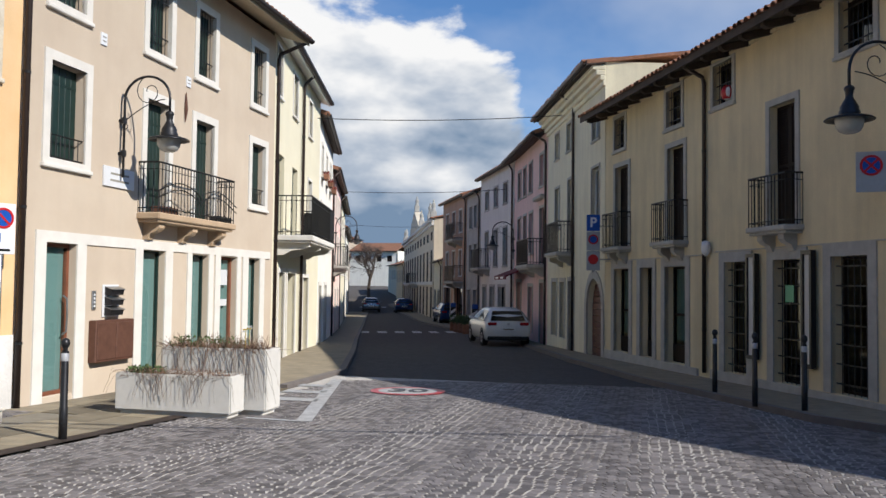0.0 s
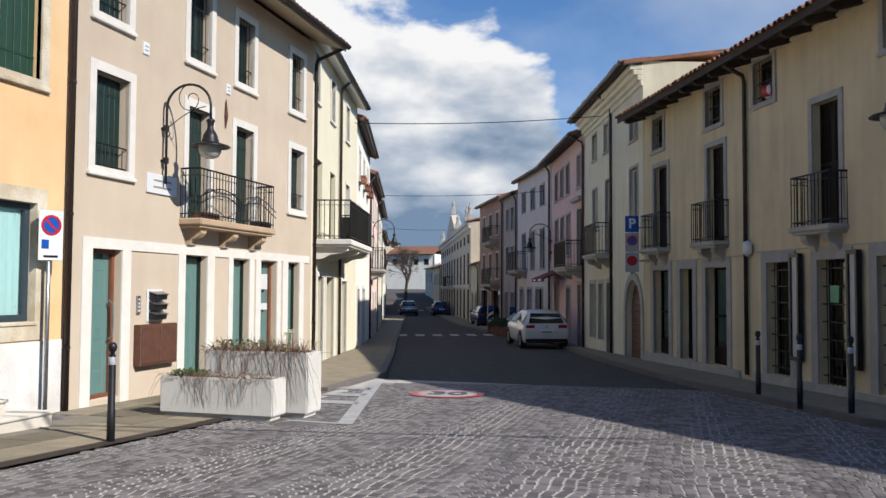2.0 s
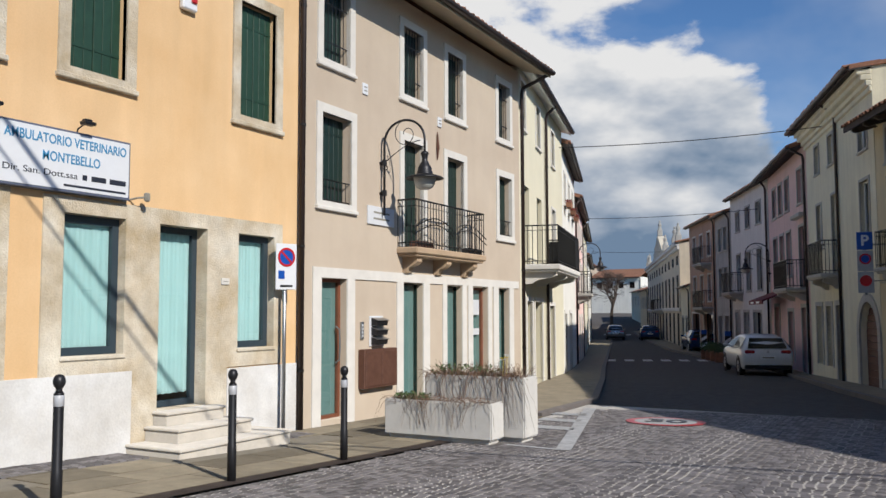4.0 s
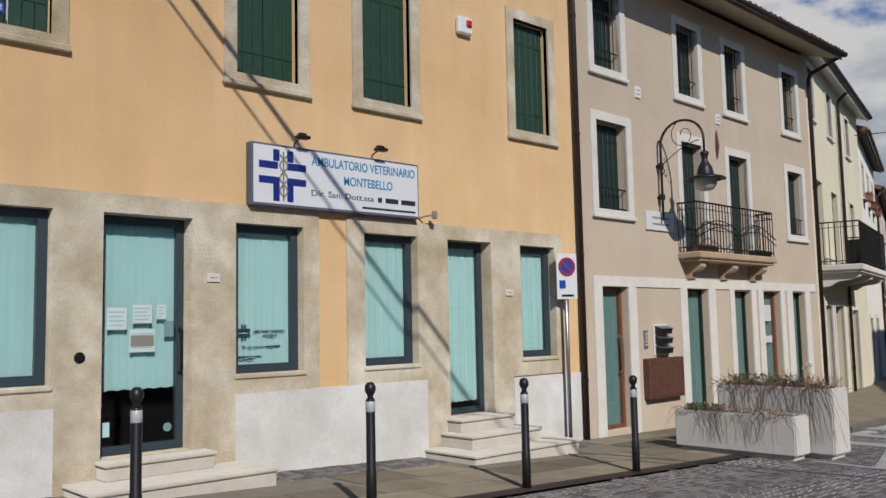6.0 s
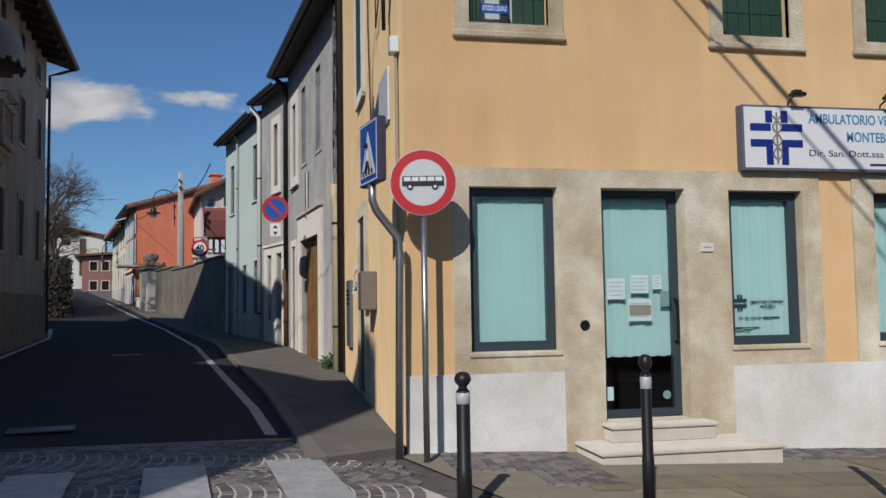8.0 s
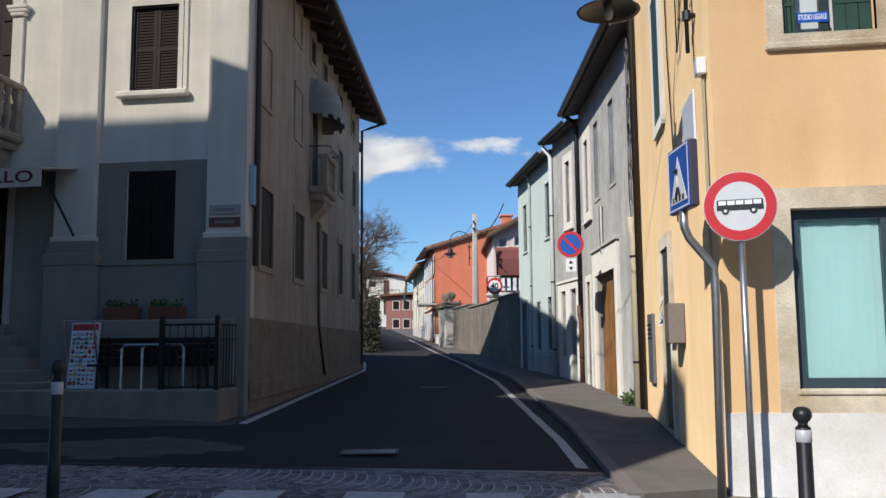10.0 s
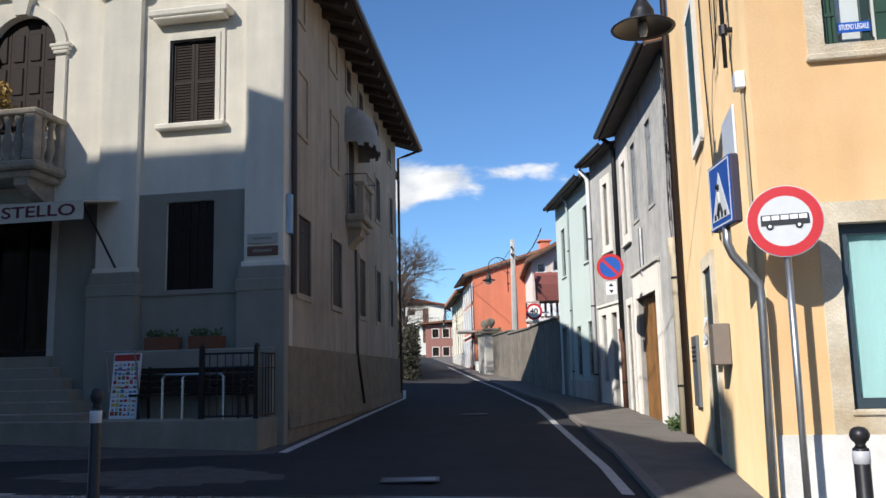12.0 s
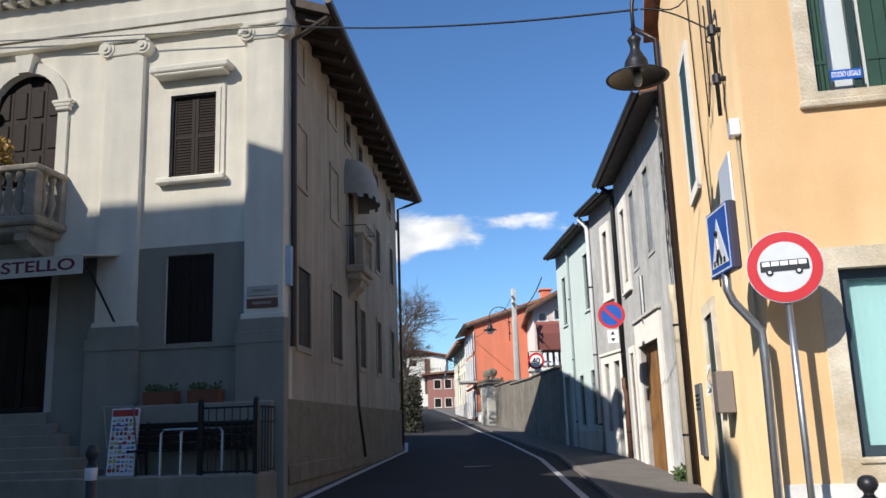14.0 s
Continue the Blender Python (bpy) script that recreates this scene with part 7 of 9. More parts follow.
def wall_lantern(m, label, arm=1.05, drop=0.0, bowl=True, scroll=True):
    """A lantern under an arched arm. Its frame: the wall is y = 0, the arm reaches to -y; z = 0 at the upper clamp."""
    L = thing("wall_lantern", label, "street lamp", m, "wall lanterns")
    bm = bmesh.new()
    tube(bm, [(0, -0.09, -0.95), (0, -0.09, 0.35)] + [(0, -0.09 - arm / 2 + arm / 2 * math.cos(math.pi * k / 14), 0.35 + arm * 0.46 * math.sin(math.pi * k / 14)) for k in range(1, 15)] + [(0, -0.09 - arm, 0.12 - drop)], 0.022, 8)
    part("arm", bm, M_LAMPIRON, L, "", True)
    for z in (0.0, -0.55):
        bm = bmesh.new()
        tube(bm, [(0, 0.0, z), (0, -0.12, z)], 0.03, 8)
        tube(bm, [(0, -0.09, z - 0.05), (0, -0.09, z + 0.05)], 0.045, 10)
        part("clamp", bm, M_LAMPIRON, L)
    if scroll:
        bm = bmesh.new()
        tube(bm, [(0, -0.10 - 0.06 * math.sin(k), -0.15 + 0.035 * k) if k < 4 else (0, -0.1 - (arm - 0.1) * ((k - 4) / 10), 0.0 + 0.34 * math.sin((k - 4) / 10 * 1.5)) for k in range(15)], 0.009, 5)
        c = Vector((0, -0.09 - arm * 0.55, 0.48))
        tube(bm, [c + Vector((0, math.cos(a * 0.45) * (0.05 + 0.013 * a), math.sin(a * 0.45) * (0.05 + 0.013 * a))) for a in range(18)], 0.008, 5)
        part("scroll", bm, M_LAMPIRON, L)
    y, z = -0.09 - arm, 0.12 - drop
    bm = bmesh.new()
    lathe(bm, [(0.03, 0.02), (0.06, 0.0), (0.075, -0.03), (0.06, -0.06), (0.05, -0.12), (0.055, -0.16), (0.10, -0.24), (0.125, -0.29), (0.125, -0.33), (0.14, -0.35), (0.14, -0.38), (0.16, -0.40)], 20, (0, y, z))
    part("hood", bm, M_LAMPIRON, L, "", True)
    bm = bmesh.new()
    lathe(bm, [(0.15, -0.395), (0.30, -0.44), (0.335, -0.465), (0.33, -0.475), (0.29, -0.455), (0.14, -0.41)], 28, (0, y, z))
    part("brim", bm, M_LAMPIRON, L, "", True)
    bm = bmesh.new()
    lathe(bm, [(0.19, -0.43), (0.195, -0.47), (0.18, -0.56), (0.14, -0.63), (0.08, -0.66), (0.01, -0.665)] if bowl else [(0.045, -0.41), (0.05, -0.5), (0.035, -0.55), (0.005, -0.56)], 20, (0, y, z))
    part("globe", bm, M_FROST, L, "frosted glass bowl" if bowl else "small lamp bulb", True)
    return L


wall_lantern(pose(-9.43, 12.99, 4.46, 0, 0, 91.2), "cast-iron wall lantern on a scrolled arm over the balcony", 0.83)
wall_lantern(pose(-10.15, 1.35, 5.68, 0, 0, 0), "cast-iron wall lantern at the orange house's corner", 0.8, 0.1, bowl=False)
wall_lantern(pose(2.87, 13.63, 4.5, 0, 0, -66.8), "cast-iron wall lantern with scrolled arm on the ochre house", 0.95)
wall_lantern(pose(-6.8, 40.6, 4.0, 0, 0, -72), "cast-iron wall lantern in shade", 1.0)
wall_lantern(pose(-15.2, 38.6, 4.2, 0, 0, 108), "cast-iron wall lantern on the rose house", 1.0)
wall_lantern(pose(-43.35, -4.5, 6.65, 0, 0, 6), "cast-iron lantern on the utility pole", 0.95)
wall_lantern(pose(-63.5, -10.55, 5.6, 0, 0, 13.8), "cast-iron wall lantern on the pale yellow house", 0.95)
s = no_parking(2.28, 13.6, 3.56, -8, 0.15, label="no-stopping sign board on the ochre house wall", cross=True, board=(0.2, 3.18, 3.76), back=M_GREYSIGN)
bm = bmesh.new()
tube(bm, [(0.1, 0.02, 3.6), (0.62, 0.12, 3.6)], 0.02, 8)
part("bracket", bm, M_ZINC, s)


# ---- the surgery's sign board and small fittings of the orange house ----
def surgery_sign():
    s = thing("sign_board", "white veterinary surgery sign with blue cross and lettering", "shop sign", pose(-9.4, 0, 0, 0, 0, 90))
    a, b, c, d = 4.92, 7.33, 3.13, 3.83
    bm = bmesh.new()
    chamfered(bm, a, b, -0.12, -0.002, c, d, 0.006)
    p = part("case", bm, plain("blue_grey_case", (0.12, 0.14, 0.2), 0.4), s)
    bm = bmesh.new()
    box(bm, a + 0.025, b - 0.025, -0.126, -0.118, c + 0.03, d - 0.025)
    part("face", bm, M_WHITESIGN, p, "white face")
    navy = plain("navy_blue", (0.012, 0.03, 0.22), 0.4)
    for x0, x1, z0, z1 in ((5.01, 5.18, 3.55, 3.63), (5.38, 5.62, 3.55, 3.63), (5.01, 5.27, 3.38, 3.46), (5.37, 5.62, 3.38, 3.46), (5.19, 5.27, 3.19, 3.38), (5.37, 5.45, 3.19, 3.38), (5.19, 5.27, 3.64, 3.77), (5.37, 5.45, 3.64, 3.77), (5.18, 5.25, 3.55, 3.63), (5.37, 5.38, 3.55, 3.63)):
        bm = bmesh.new()
        box(bm, x0, x1, -0.13, -0.125, z0, z1)
        part("cross_bar", bm, navy, p, "navy blue bar")
    bm = bmesh.new()
    tube(bm, [(5.32, -0.132, 3.2), (5.32, -0.132, 3.75)], 0.01, 6)
    for s2 in (-1, 1):
        tube(bm, [(5.32 + s2 * 0.05 * math.sin(k * 0.62), -0.134, 3.24 + 0.028 * k) for k in range(18)], 0.008, 5)
    part("staff", bm, M_LGREY, p, "grey staff emblem")
    sky = plain("sky_blue_letter", (0.06, 0.27, 0.48), 0.4)
    text_mesh("AMBULATORIO VETERINARIO", 0.15, sky, Matrix.Translation((6.48, -0.128, 3.69)) @ UP, p, width=1.56, bold=0.002)
    text_mesh("MONTEBELLO", 0.15, sky, Matrix.Translation((6.52, -0.128, 3.50)) @ UP, p, width=0.74, bold=0.002)
    dark = plain("dark_letter", (0.03, 0.035, 0.05), 0.4)
    text_mesh("Dir. San. Dott.ssa", 0.10, dark, Matrix.Translation((6.14, -0.128, 3.32)) @ UP, p, width=0.9)
    for x0, x1, z0, z1 in ((6.66, 6.72, 3.29, 3.35), (6.78, 6.98, 3.29, 3.35), (7.03, 7.26, 3.29, 3.35), (6.42, 7.26, 3.195, 3.22)):
        bm = bmesh.new()
        box(bm, x0, x1, -0.129, -0.125, z0, z1)
        part("lettering_bar", bm, dark, p)
    for u in (5.5, 6.62):
        f = thing("sign_light", "small black floodlight above the sign", "lamp", pose(-9.4, u, d, 0, 0, 90), "sign lights")
        bm = bmesh.new()
        tube(bm, [(0, -0.06, 0), (0, -0.08, 0.05), (0, -0.22, 0.10)], 0.01, 6)
        part("arm", bm, M_BLACKSIGN, f)
        bm = bmesh.new()
        chamfered(bm, -0.08, 0.08, -0.3, -0.2, 0.07, 0.11, 0.01)
        chamfered(bm, -0.05, 0.05, -0.27, -0.2, 0.11, 0.14, 0.01)
        part("head", bm, M_BLACKSIGN, f)
    c2 = thing("camera_fixture", "small grey sensor on a wall arm", "sensor", pose(-9.4, 7.42, 3.16, 0, 0, 90))
    bm = bmesh.new()
    tube(bm, [(0, 0, 0), (0.03, -0.12, 0.02), (0.1, -0.16, 0.03)], 0.012, 6)
    part("arm", bm, M_LGREY, c2)
    bm = bmesh.new()
    lathe(bm, [(0.01, -0.05), (0.035, -0.04), (0.04, 0.0), (0.035, 0.05), (0.01, 0.06)], 12, (0.13, -0.17, 0.03))
    part("head", bm, M_LGREY, c2)
    al = thing("alarm_box", "white alarm box with red lens", "alarm", pose(-9.4, 8.28, 5.78, 0, 0, 90))
    bm = bmesh.new()
    chamfered(bm, -0.13, 0.13, -0.09, -0.002, 0, 0.24, 0.02)
    part("case", bm, M_WHITESIGN, al)
    bm = bmesh.new()
    chamfered(bm, 0.0, 0.1, -0.12, -0.085, 0.1, 0.2, 0.015)
    part("lens", bm, M_REDSIGN, al)


surgery_sign()


def small_plate(x, y, rz, u0, u1, z0, z1, label, lines=2, name="plaque", mat=None, out=0.03):
    s = thing(name, label, "plaque", pose(x, y, 0, 0, 0, rz))
    bm = bmesh.new()
    chamfered(bm, u0, u1, -out - 0.015, -out + 0.02, z0, z1, 0.004)
    p = part("plate", bm, mat or M_TRIM, s)
    for k in range(lines):
        z = z1 - (z1 - z0) * (k + 1) / (lines + 1)
        bm = bmesh.new()
        box(bm, u0 + (u1 - u0) * 0.2, u1 - (u1 - u0) * 0.2, -out - 0.018, -out - 0.014, z - (z1 - z0) * 0.05, z + (z1 - z0) * 0.05)
        part("lettering_bar", bm, M_LGREY, p)


small_plate(-9.4, 0, 90, 4.45, 4.59, 2.28, 2.37, "small pale stone number plate", 1)
small_plate(-9.4, 0, 90, 8.98, 9.13, 2.17, 2.26, "small pale stone number plate", 1)
small_plate(-9.38, 10.4, 91.2, 2.16, 3.03, 3.33, 3.66, "white marble street name plaque", 2, mat=M_WHITESIGN, out=0.02)
for u, z in ((2.0, 5.60), (4.75, 5.55)):
    small_plate(-9.38, 10.4, 91.2, u, u + 0.16, z, z + 0.2, "small white plate under the upper windows", 2, mat=M_WHITESIGN, out=0.01)


def door_papers():
    """Paper notices behind the panes of the surgery."""
    M_FAINT = plain("faint_grey_print", (0.34, 0.45, 0.45), 0.8)
    M_PAPER = plain("thin_paper", (0.62, 0.74, 0.73), 0.8)
    s = thing("notices", "paper notices stuck inside the surgery door", "notice", pose(-9.4, 0, 0, 0, 0, 90))
    for u0, u1, z0, z1, mat in ((3.49, 3.69, 1.80, 2.02, M_PAPER), (3.75, 3.95, 1.86, 2.05, M_PAPER), (4.0, 4.10, 1.90, 2.05, M_PAPER), (3.72, 3.98, 1.57, 1.80, M_PAPER), (4.08, 4.18, 1.72, 1.88, M_FILM), (3.42, 3.53, 0.76, 0.90, M_CURTAIN)):
        bm = bmesh.new()
        box(bm, u0, u1, 0.176, 0.179, z0, z1)
        p = part("paper", bm, mat, s)
        if mat is M_PAPER:
            for k in range(4):
                bm = bmesh.new()
                z = z1 - (z1 - z0) * (k + 1) / 5
                box(bm, u0 + 0.02, u1 - 0.02 - 0.02 * (k % 2), 0.1735, 0.1755, z - 0.004, z + 0.004)
                part("text_bar", bm, M_FAINT, p)
    bm = bmesh.new()
    box(bm, 3.73, 3.97, 0.172, 0.1755, 1.63, 1.74)
    part("dark_panel", bm, M_LGREY, s, "dark grey panel")
    bm = bmesh.new()
    disc(bm, 0.045, 0.172, 0.176, 20)
    part("sticker", bm, M_FILM, s).location = (4.12, 0, 0.80)
    M_TEALINK = plain("dark_teal_letter", (0.03, 0.07, 0.11), 0.5)
    w = thing("window_lettering", "dark surgery lettering on the window pane", "sign", pose(-9.4, 0, 0, 0, 0, 90))
    for x0, x1, z0, z1 in ((4.90, 5.06, 1.755, 1.785), (4.90, 5.06, 1.70, 1.73), (4.95, 4.975, 1.66, 1.70), (4.985, 5.01, 1.66, 1.70), (4.95, 4.975, 1.785, 1.83), (4.985, 5.01, 1.785, 1.83), (5.24, 5.44, 1.574, 1.59), (4.91, 5.2, 1.472, 1.484), (4.91, 5.1, 1.44, 1.45), (4.91, 5.25, 1.387, 1.394)):
        bm = bmesh.new()
        box(bm, x0, x1, 0.150, 0.153, z0, z1)
        part("lettering_bar", bm, M_TEALINK, w)
    for words, u, z, wide, size in (("AMBULATORIO VETERINARIO", 5.30, 1.75, 0.40, 0.036), ("MONTEBELLO", 5.31, 1.70, 0.18, 0.036), ("Dir. San. Dott.ssa", 5.09, 1.582, 0.26, 0.034)):
        text_mesh(words, size, M_TEALINK, Matrix.Translation((u, 0.151, z)) @ UP, w, bold=0.0005, width=wide)


door_papers()


text_mesh("STUDIO LEGALE", 0.075, M_WHITESIGN, Matrix.Translation((2.335, 0.143, 4.81)) @ UP, bpy.data.objects["sign"].parent, "lettering", 0.001, 0.26)


def cream_fittings():
    f = (-9.38, 10.4, 0, 0, 0, 91.2)
    s = thing("meter_cabinet", "rust-brown double-door meter cabinet on the wall", "cabinet", pose(*f))
    bm = bmesh.new()
    chamfered(bm, 1.91, 2.97, -0.14, -0.003, 0.48, 1.15, 0.01)
    b = part("body", bm, M_COPPER, s)
    for a, c in ((1.94, 2.43), (2.45, 2.94)):
        bm = bmesh.new()
        chamfered(bm, a, c, -0.155, -0.138, 0.52, 1.11, 0.006)
        part("door", bm, M_COPPER, b)
    s = thing("letterboxes", "stack of three grey steel letterboxes on a white board", "letterbox", pose(*f))
    bm = bmesh.new()
    chamfered(bm, 2.24, 2.68, -0.02, -0.002, 1.19, 1.72, 0.005)
    part("board", bm, M_WHITESIGN, s)
    for k in range(3):
        z = 1.22 + 0.165 * k
        bm = bmesh.new()
        prism(bm, [(-0.02, z), (-0.13, z), (-0.15, z + 0.09), (-0.04, z + 0.135), (-0.02, z + 0.135)], "x", 2.29, 2.64)
        b = part("box", bm, M_LAMPIRON, s)
        bm = bmesh.new()
        prism(bm, [(-0.02, z + 0.14), (-0.04, z + 0.14), (-0.17, z + 0.095), (-0.17, z + 0.085), (-0.04, z + 0.13), (-0.02, z + 0.13)], "x", 2.28, 2.65)
        part("flap", bm, M_ZINC, b)
    s = thing("entry_phone", "narrow steel entry phone panel", "entry phone", pose(*f))
    bm = bmesh.new()
    chamfered(bm, 1.96, 2.05, -0.03, -0.002, 1.32, 1.62, 0.005)
    p = part("panel", bm, M_ZINC, s)
    for k in range(4):
        bm = bmesh.new()
        chamfered(bm, 1.985, 2.025, -0.036, -0.028, 1.36 + 0.06 * k, 1.395 + 0.06 * k, 0.003)
        part("button", bm, M_WHITESIGN, p)
    s = thing("wall_anchor", "rusty red iron wall anchor", "wall anchor", pose(*f))
    bm = bmesh.new()
    tube(bm, [(4.72, -0.03, 4.85), (4.72, -0.04, 5.1), (4.72, -0.03, 5.42)], [0.006, 0.035, 0.008], 6)
    part("rod", bm, M_COPPER, s)
    for u in (3.62, 5.75):
        s = thing("flower_trough", "small brown plastic flower trough on the balcony", "flower trough", pose(*f), "balcony troughs")
        bm = bmesh.new()
        prism(bm, [(-0.35, 2.982), (-0.2, 2.982), (-0.18, 3.1), (-0.37, 3.1)], "x", u - 0.3, u + 0.3)
        part("trough", bm, M_COPPER if u < 5 else M_BLACKSIGN, s)


cream_fittings()


M_GREYPAINT = plain("blue_grey_paint", (0.16, 0.17, 0.18), 0.5, var=0.1)


def corner_fittings():
    """Fittings on the orange house's flank in the side street. x runs back from the corner, y = 0 is the wall."""
    f = pose(-9.4, 1.35, 0, 0, 0, 180)
    s = thing("side_door", "dark green side door with stone frame in the orange house", "door", f)
    bm = bmesh.new()
    for k in range(3):
        chamfered(bm, 3.46 + 0.265 * k, 3.72 + 0.265 * k, 0.003, 0.02, 0.56, 3.0, 0.006)
    part("leaf", bm, M_GREEN2, s)
    t = bmesh.new()
    slab(t, 3.27, 4.43, 0.3, 3.2, 0.0, 0.05, [(3.45, 4.25, 0, 3.02)])
    part("frame", t, M_STONE, s)
    s = thing("side_window", "white framed window with green shutters in the flank", "window", f)
    t = bmesh.new()
    slab(t, 3.48, 4.54, 4.7, 6.84, 0.0, 0.05, [(3.62, 4.4, 4.85, 6.7)])
    part("frame", t, M_TRIM, s)
    for a in (3.63, 4.02):
        bm = boards(a, a + 0.37, 4.86, 6.69, 0.004)
        part("shutter", bm, M_GREEN, s)
    s = thing("meter_box", "grey meter box with a torn paper poster", "meter box", f)
    bm = bmesh.new()
    chamfered(bm, 2.35, 2.75, 0.003, 0.2, 1.72, 2.2, 0.012)
    b = part("case", bm, plain("grey_brown_case", (0.22, 0.18, 0.15), 0.6), s)
    rnd = random.Random(4)
    bm = bmesh.new()
    g = [[bm.verts.new((2.66 + 0.07 * i + rnd.uniform(-0.02, 0.02), 0.23 + rnd.uniform(-0.03, 0.05), 1.95 + 0.09 * j + rnd.uniform(-0.02, 0.02))) for j in range(5)] for i in range(4)]
    for i in range(3):
        for j in range(4):
            if (i, j) not in ((0, 0), (2, 3)):
                bm.faces.new((g[i][j], g[i + 1][j], g[i + 1][j + 1], g[i][j + 1]))
    part("poster", bm, M_WHITESIGN, b, "crumpled white paper")
    s = thing("wall_board", "blank white board on the flank wall", "board", f)
    bm = bmesh.new()
    chamfered(bm, 0.95, 1.75, 0.003, 0.03, 3.8, 4.4, 0.006)
    part("panel", bm, M_WHITESIGN, s)
    s = thing("vent_panel", "dark louvred vent cover on the flank", "vent", f)
    bm = bmesh.new()
    chamfered(bm, 5.7, 6.4, 0.003, 0.05, 1.1, 2.2, 0.008)
    p = part("cover", bm, M_GREYPAINT, s)
    for k in range(4):
        bm = bmesh.new()
        chamfered(bm, 5.78, 6.32, 0.048, 0.062, 1.8 + 0.07 * k, 1.83 + 0.07 * k, 0.004)
        part("slat", bm, M_DARK, p)
    s = thing("meter_cabinet", "white gas meter cabinet on the flank wall", "cabinet", f)
    bm = bmesh.new()
    chamfered(bm, 7.5, 7.95, 0.003, 0.12, 1.5, 2.08, 0.01)
    b = part("body", bm, M_WHITESIGN, s)
    bm = bmesh.new()
    chamfered(bm, 7.53, 7.92, 0.118, 0.13, 1.53, 2.05, 0.006)
    part("door", bm, M_WHITESIGN, b)
    s = thing("weed", "small green weed at the foot of the wall", "plant", f)
    bm = bmesh.new()
    tuft(bm, 7.7, 8.2, 0.1, 0.35, 0.55, 0.28, 260, random.Random(71), 0.09)
    part("leaves", bm, M_LEAF, s)
    s = thing("downpipe", "brown downpipe at the orange house's end", "downpipe", f)
    bm = bmesh.new()
    tube(bm, [(7.25, 0.08, 0.3), (7.25, 0.08, 8.6), (7.25, 0.5, 8.9)], 0.055, 10)
    part("pipe", bm, M_PIPE, s, "", True)
    s = thing("wall_cable", "loose cables clipped to the flank wall", "cable", f)
    for pts in ([(0.28, 0.03, 4.4), (0.27, 0.03, 2.6), (0.27, 0.03, 0.6)], [(1.9, 0.02, 8.4), (1.95, 0.03, 6.0), (1.8, 0.05, 5.1), (1.65, 0.03, 5.4), (1.62, 0.02, 6.4)], [(3.0, 0.02, 8.4), (2.9, 0.02, 5.4), (2.5, 0.02, 3.2)]):
        bm = bmesh.new()
        tube(bm, pts, 0.016 if pts[0][0] < 1 else 0.009, 5)
        part("cable", bm, M_SOFFIT if pts[0][0] < 1 else M_IRON, s)
    s = thing("junction_box", "small white junction box at the corner", "junction box", f)
    bm = bmesh.new()
    chamfered(bm, 0.2, 0.36, 0.003, 0.1, 4.33, 4.5, 0.01)
    part("case", bm, M_WHITESIGN, s)


corner_fittings()


def road_cover(x, y, w, d, turn, label):
    m = thing("road_cover", label, "manhole cover", pose(x, y, ground_z(x, y) + 0.012, 0, 0, turn), "road covers")
    bm = bmesh.new()
    slab(bm, -w, w, -d, d, -0.006, 0.006, [(-w + 0.03, w - 0.03, -d + 0.03, d - 0.03)])
    bm.transform(Matrix.Rotation(radians(90), 4, "X"))
    f = part("frame", bm, M_KERB, m)
    bm = bmesh.new()
    chamfered(bm, -w + 0.035, w - 0.035, -d + 0.035, d - 0.035, -0.006, 0.004, 0.003)
    part("lid", bm, plain("worn_cast_iron", (0.10, 0.11, 0.125), 0.4, metal=0.6, var=0.2), m)


road_cover(-10.78, -2.27, 0.2, 0.32, 10, "worn iron drain cover in the asphalt")
road_cover(-20.5, -3.0, 0.16, 0.3, 10, "worn iron drain cover in the side street")




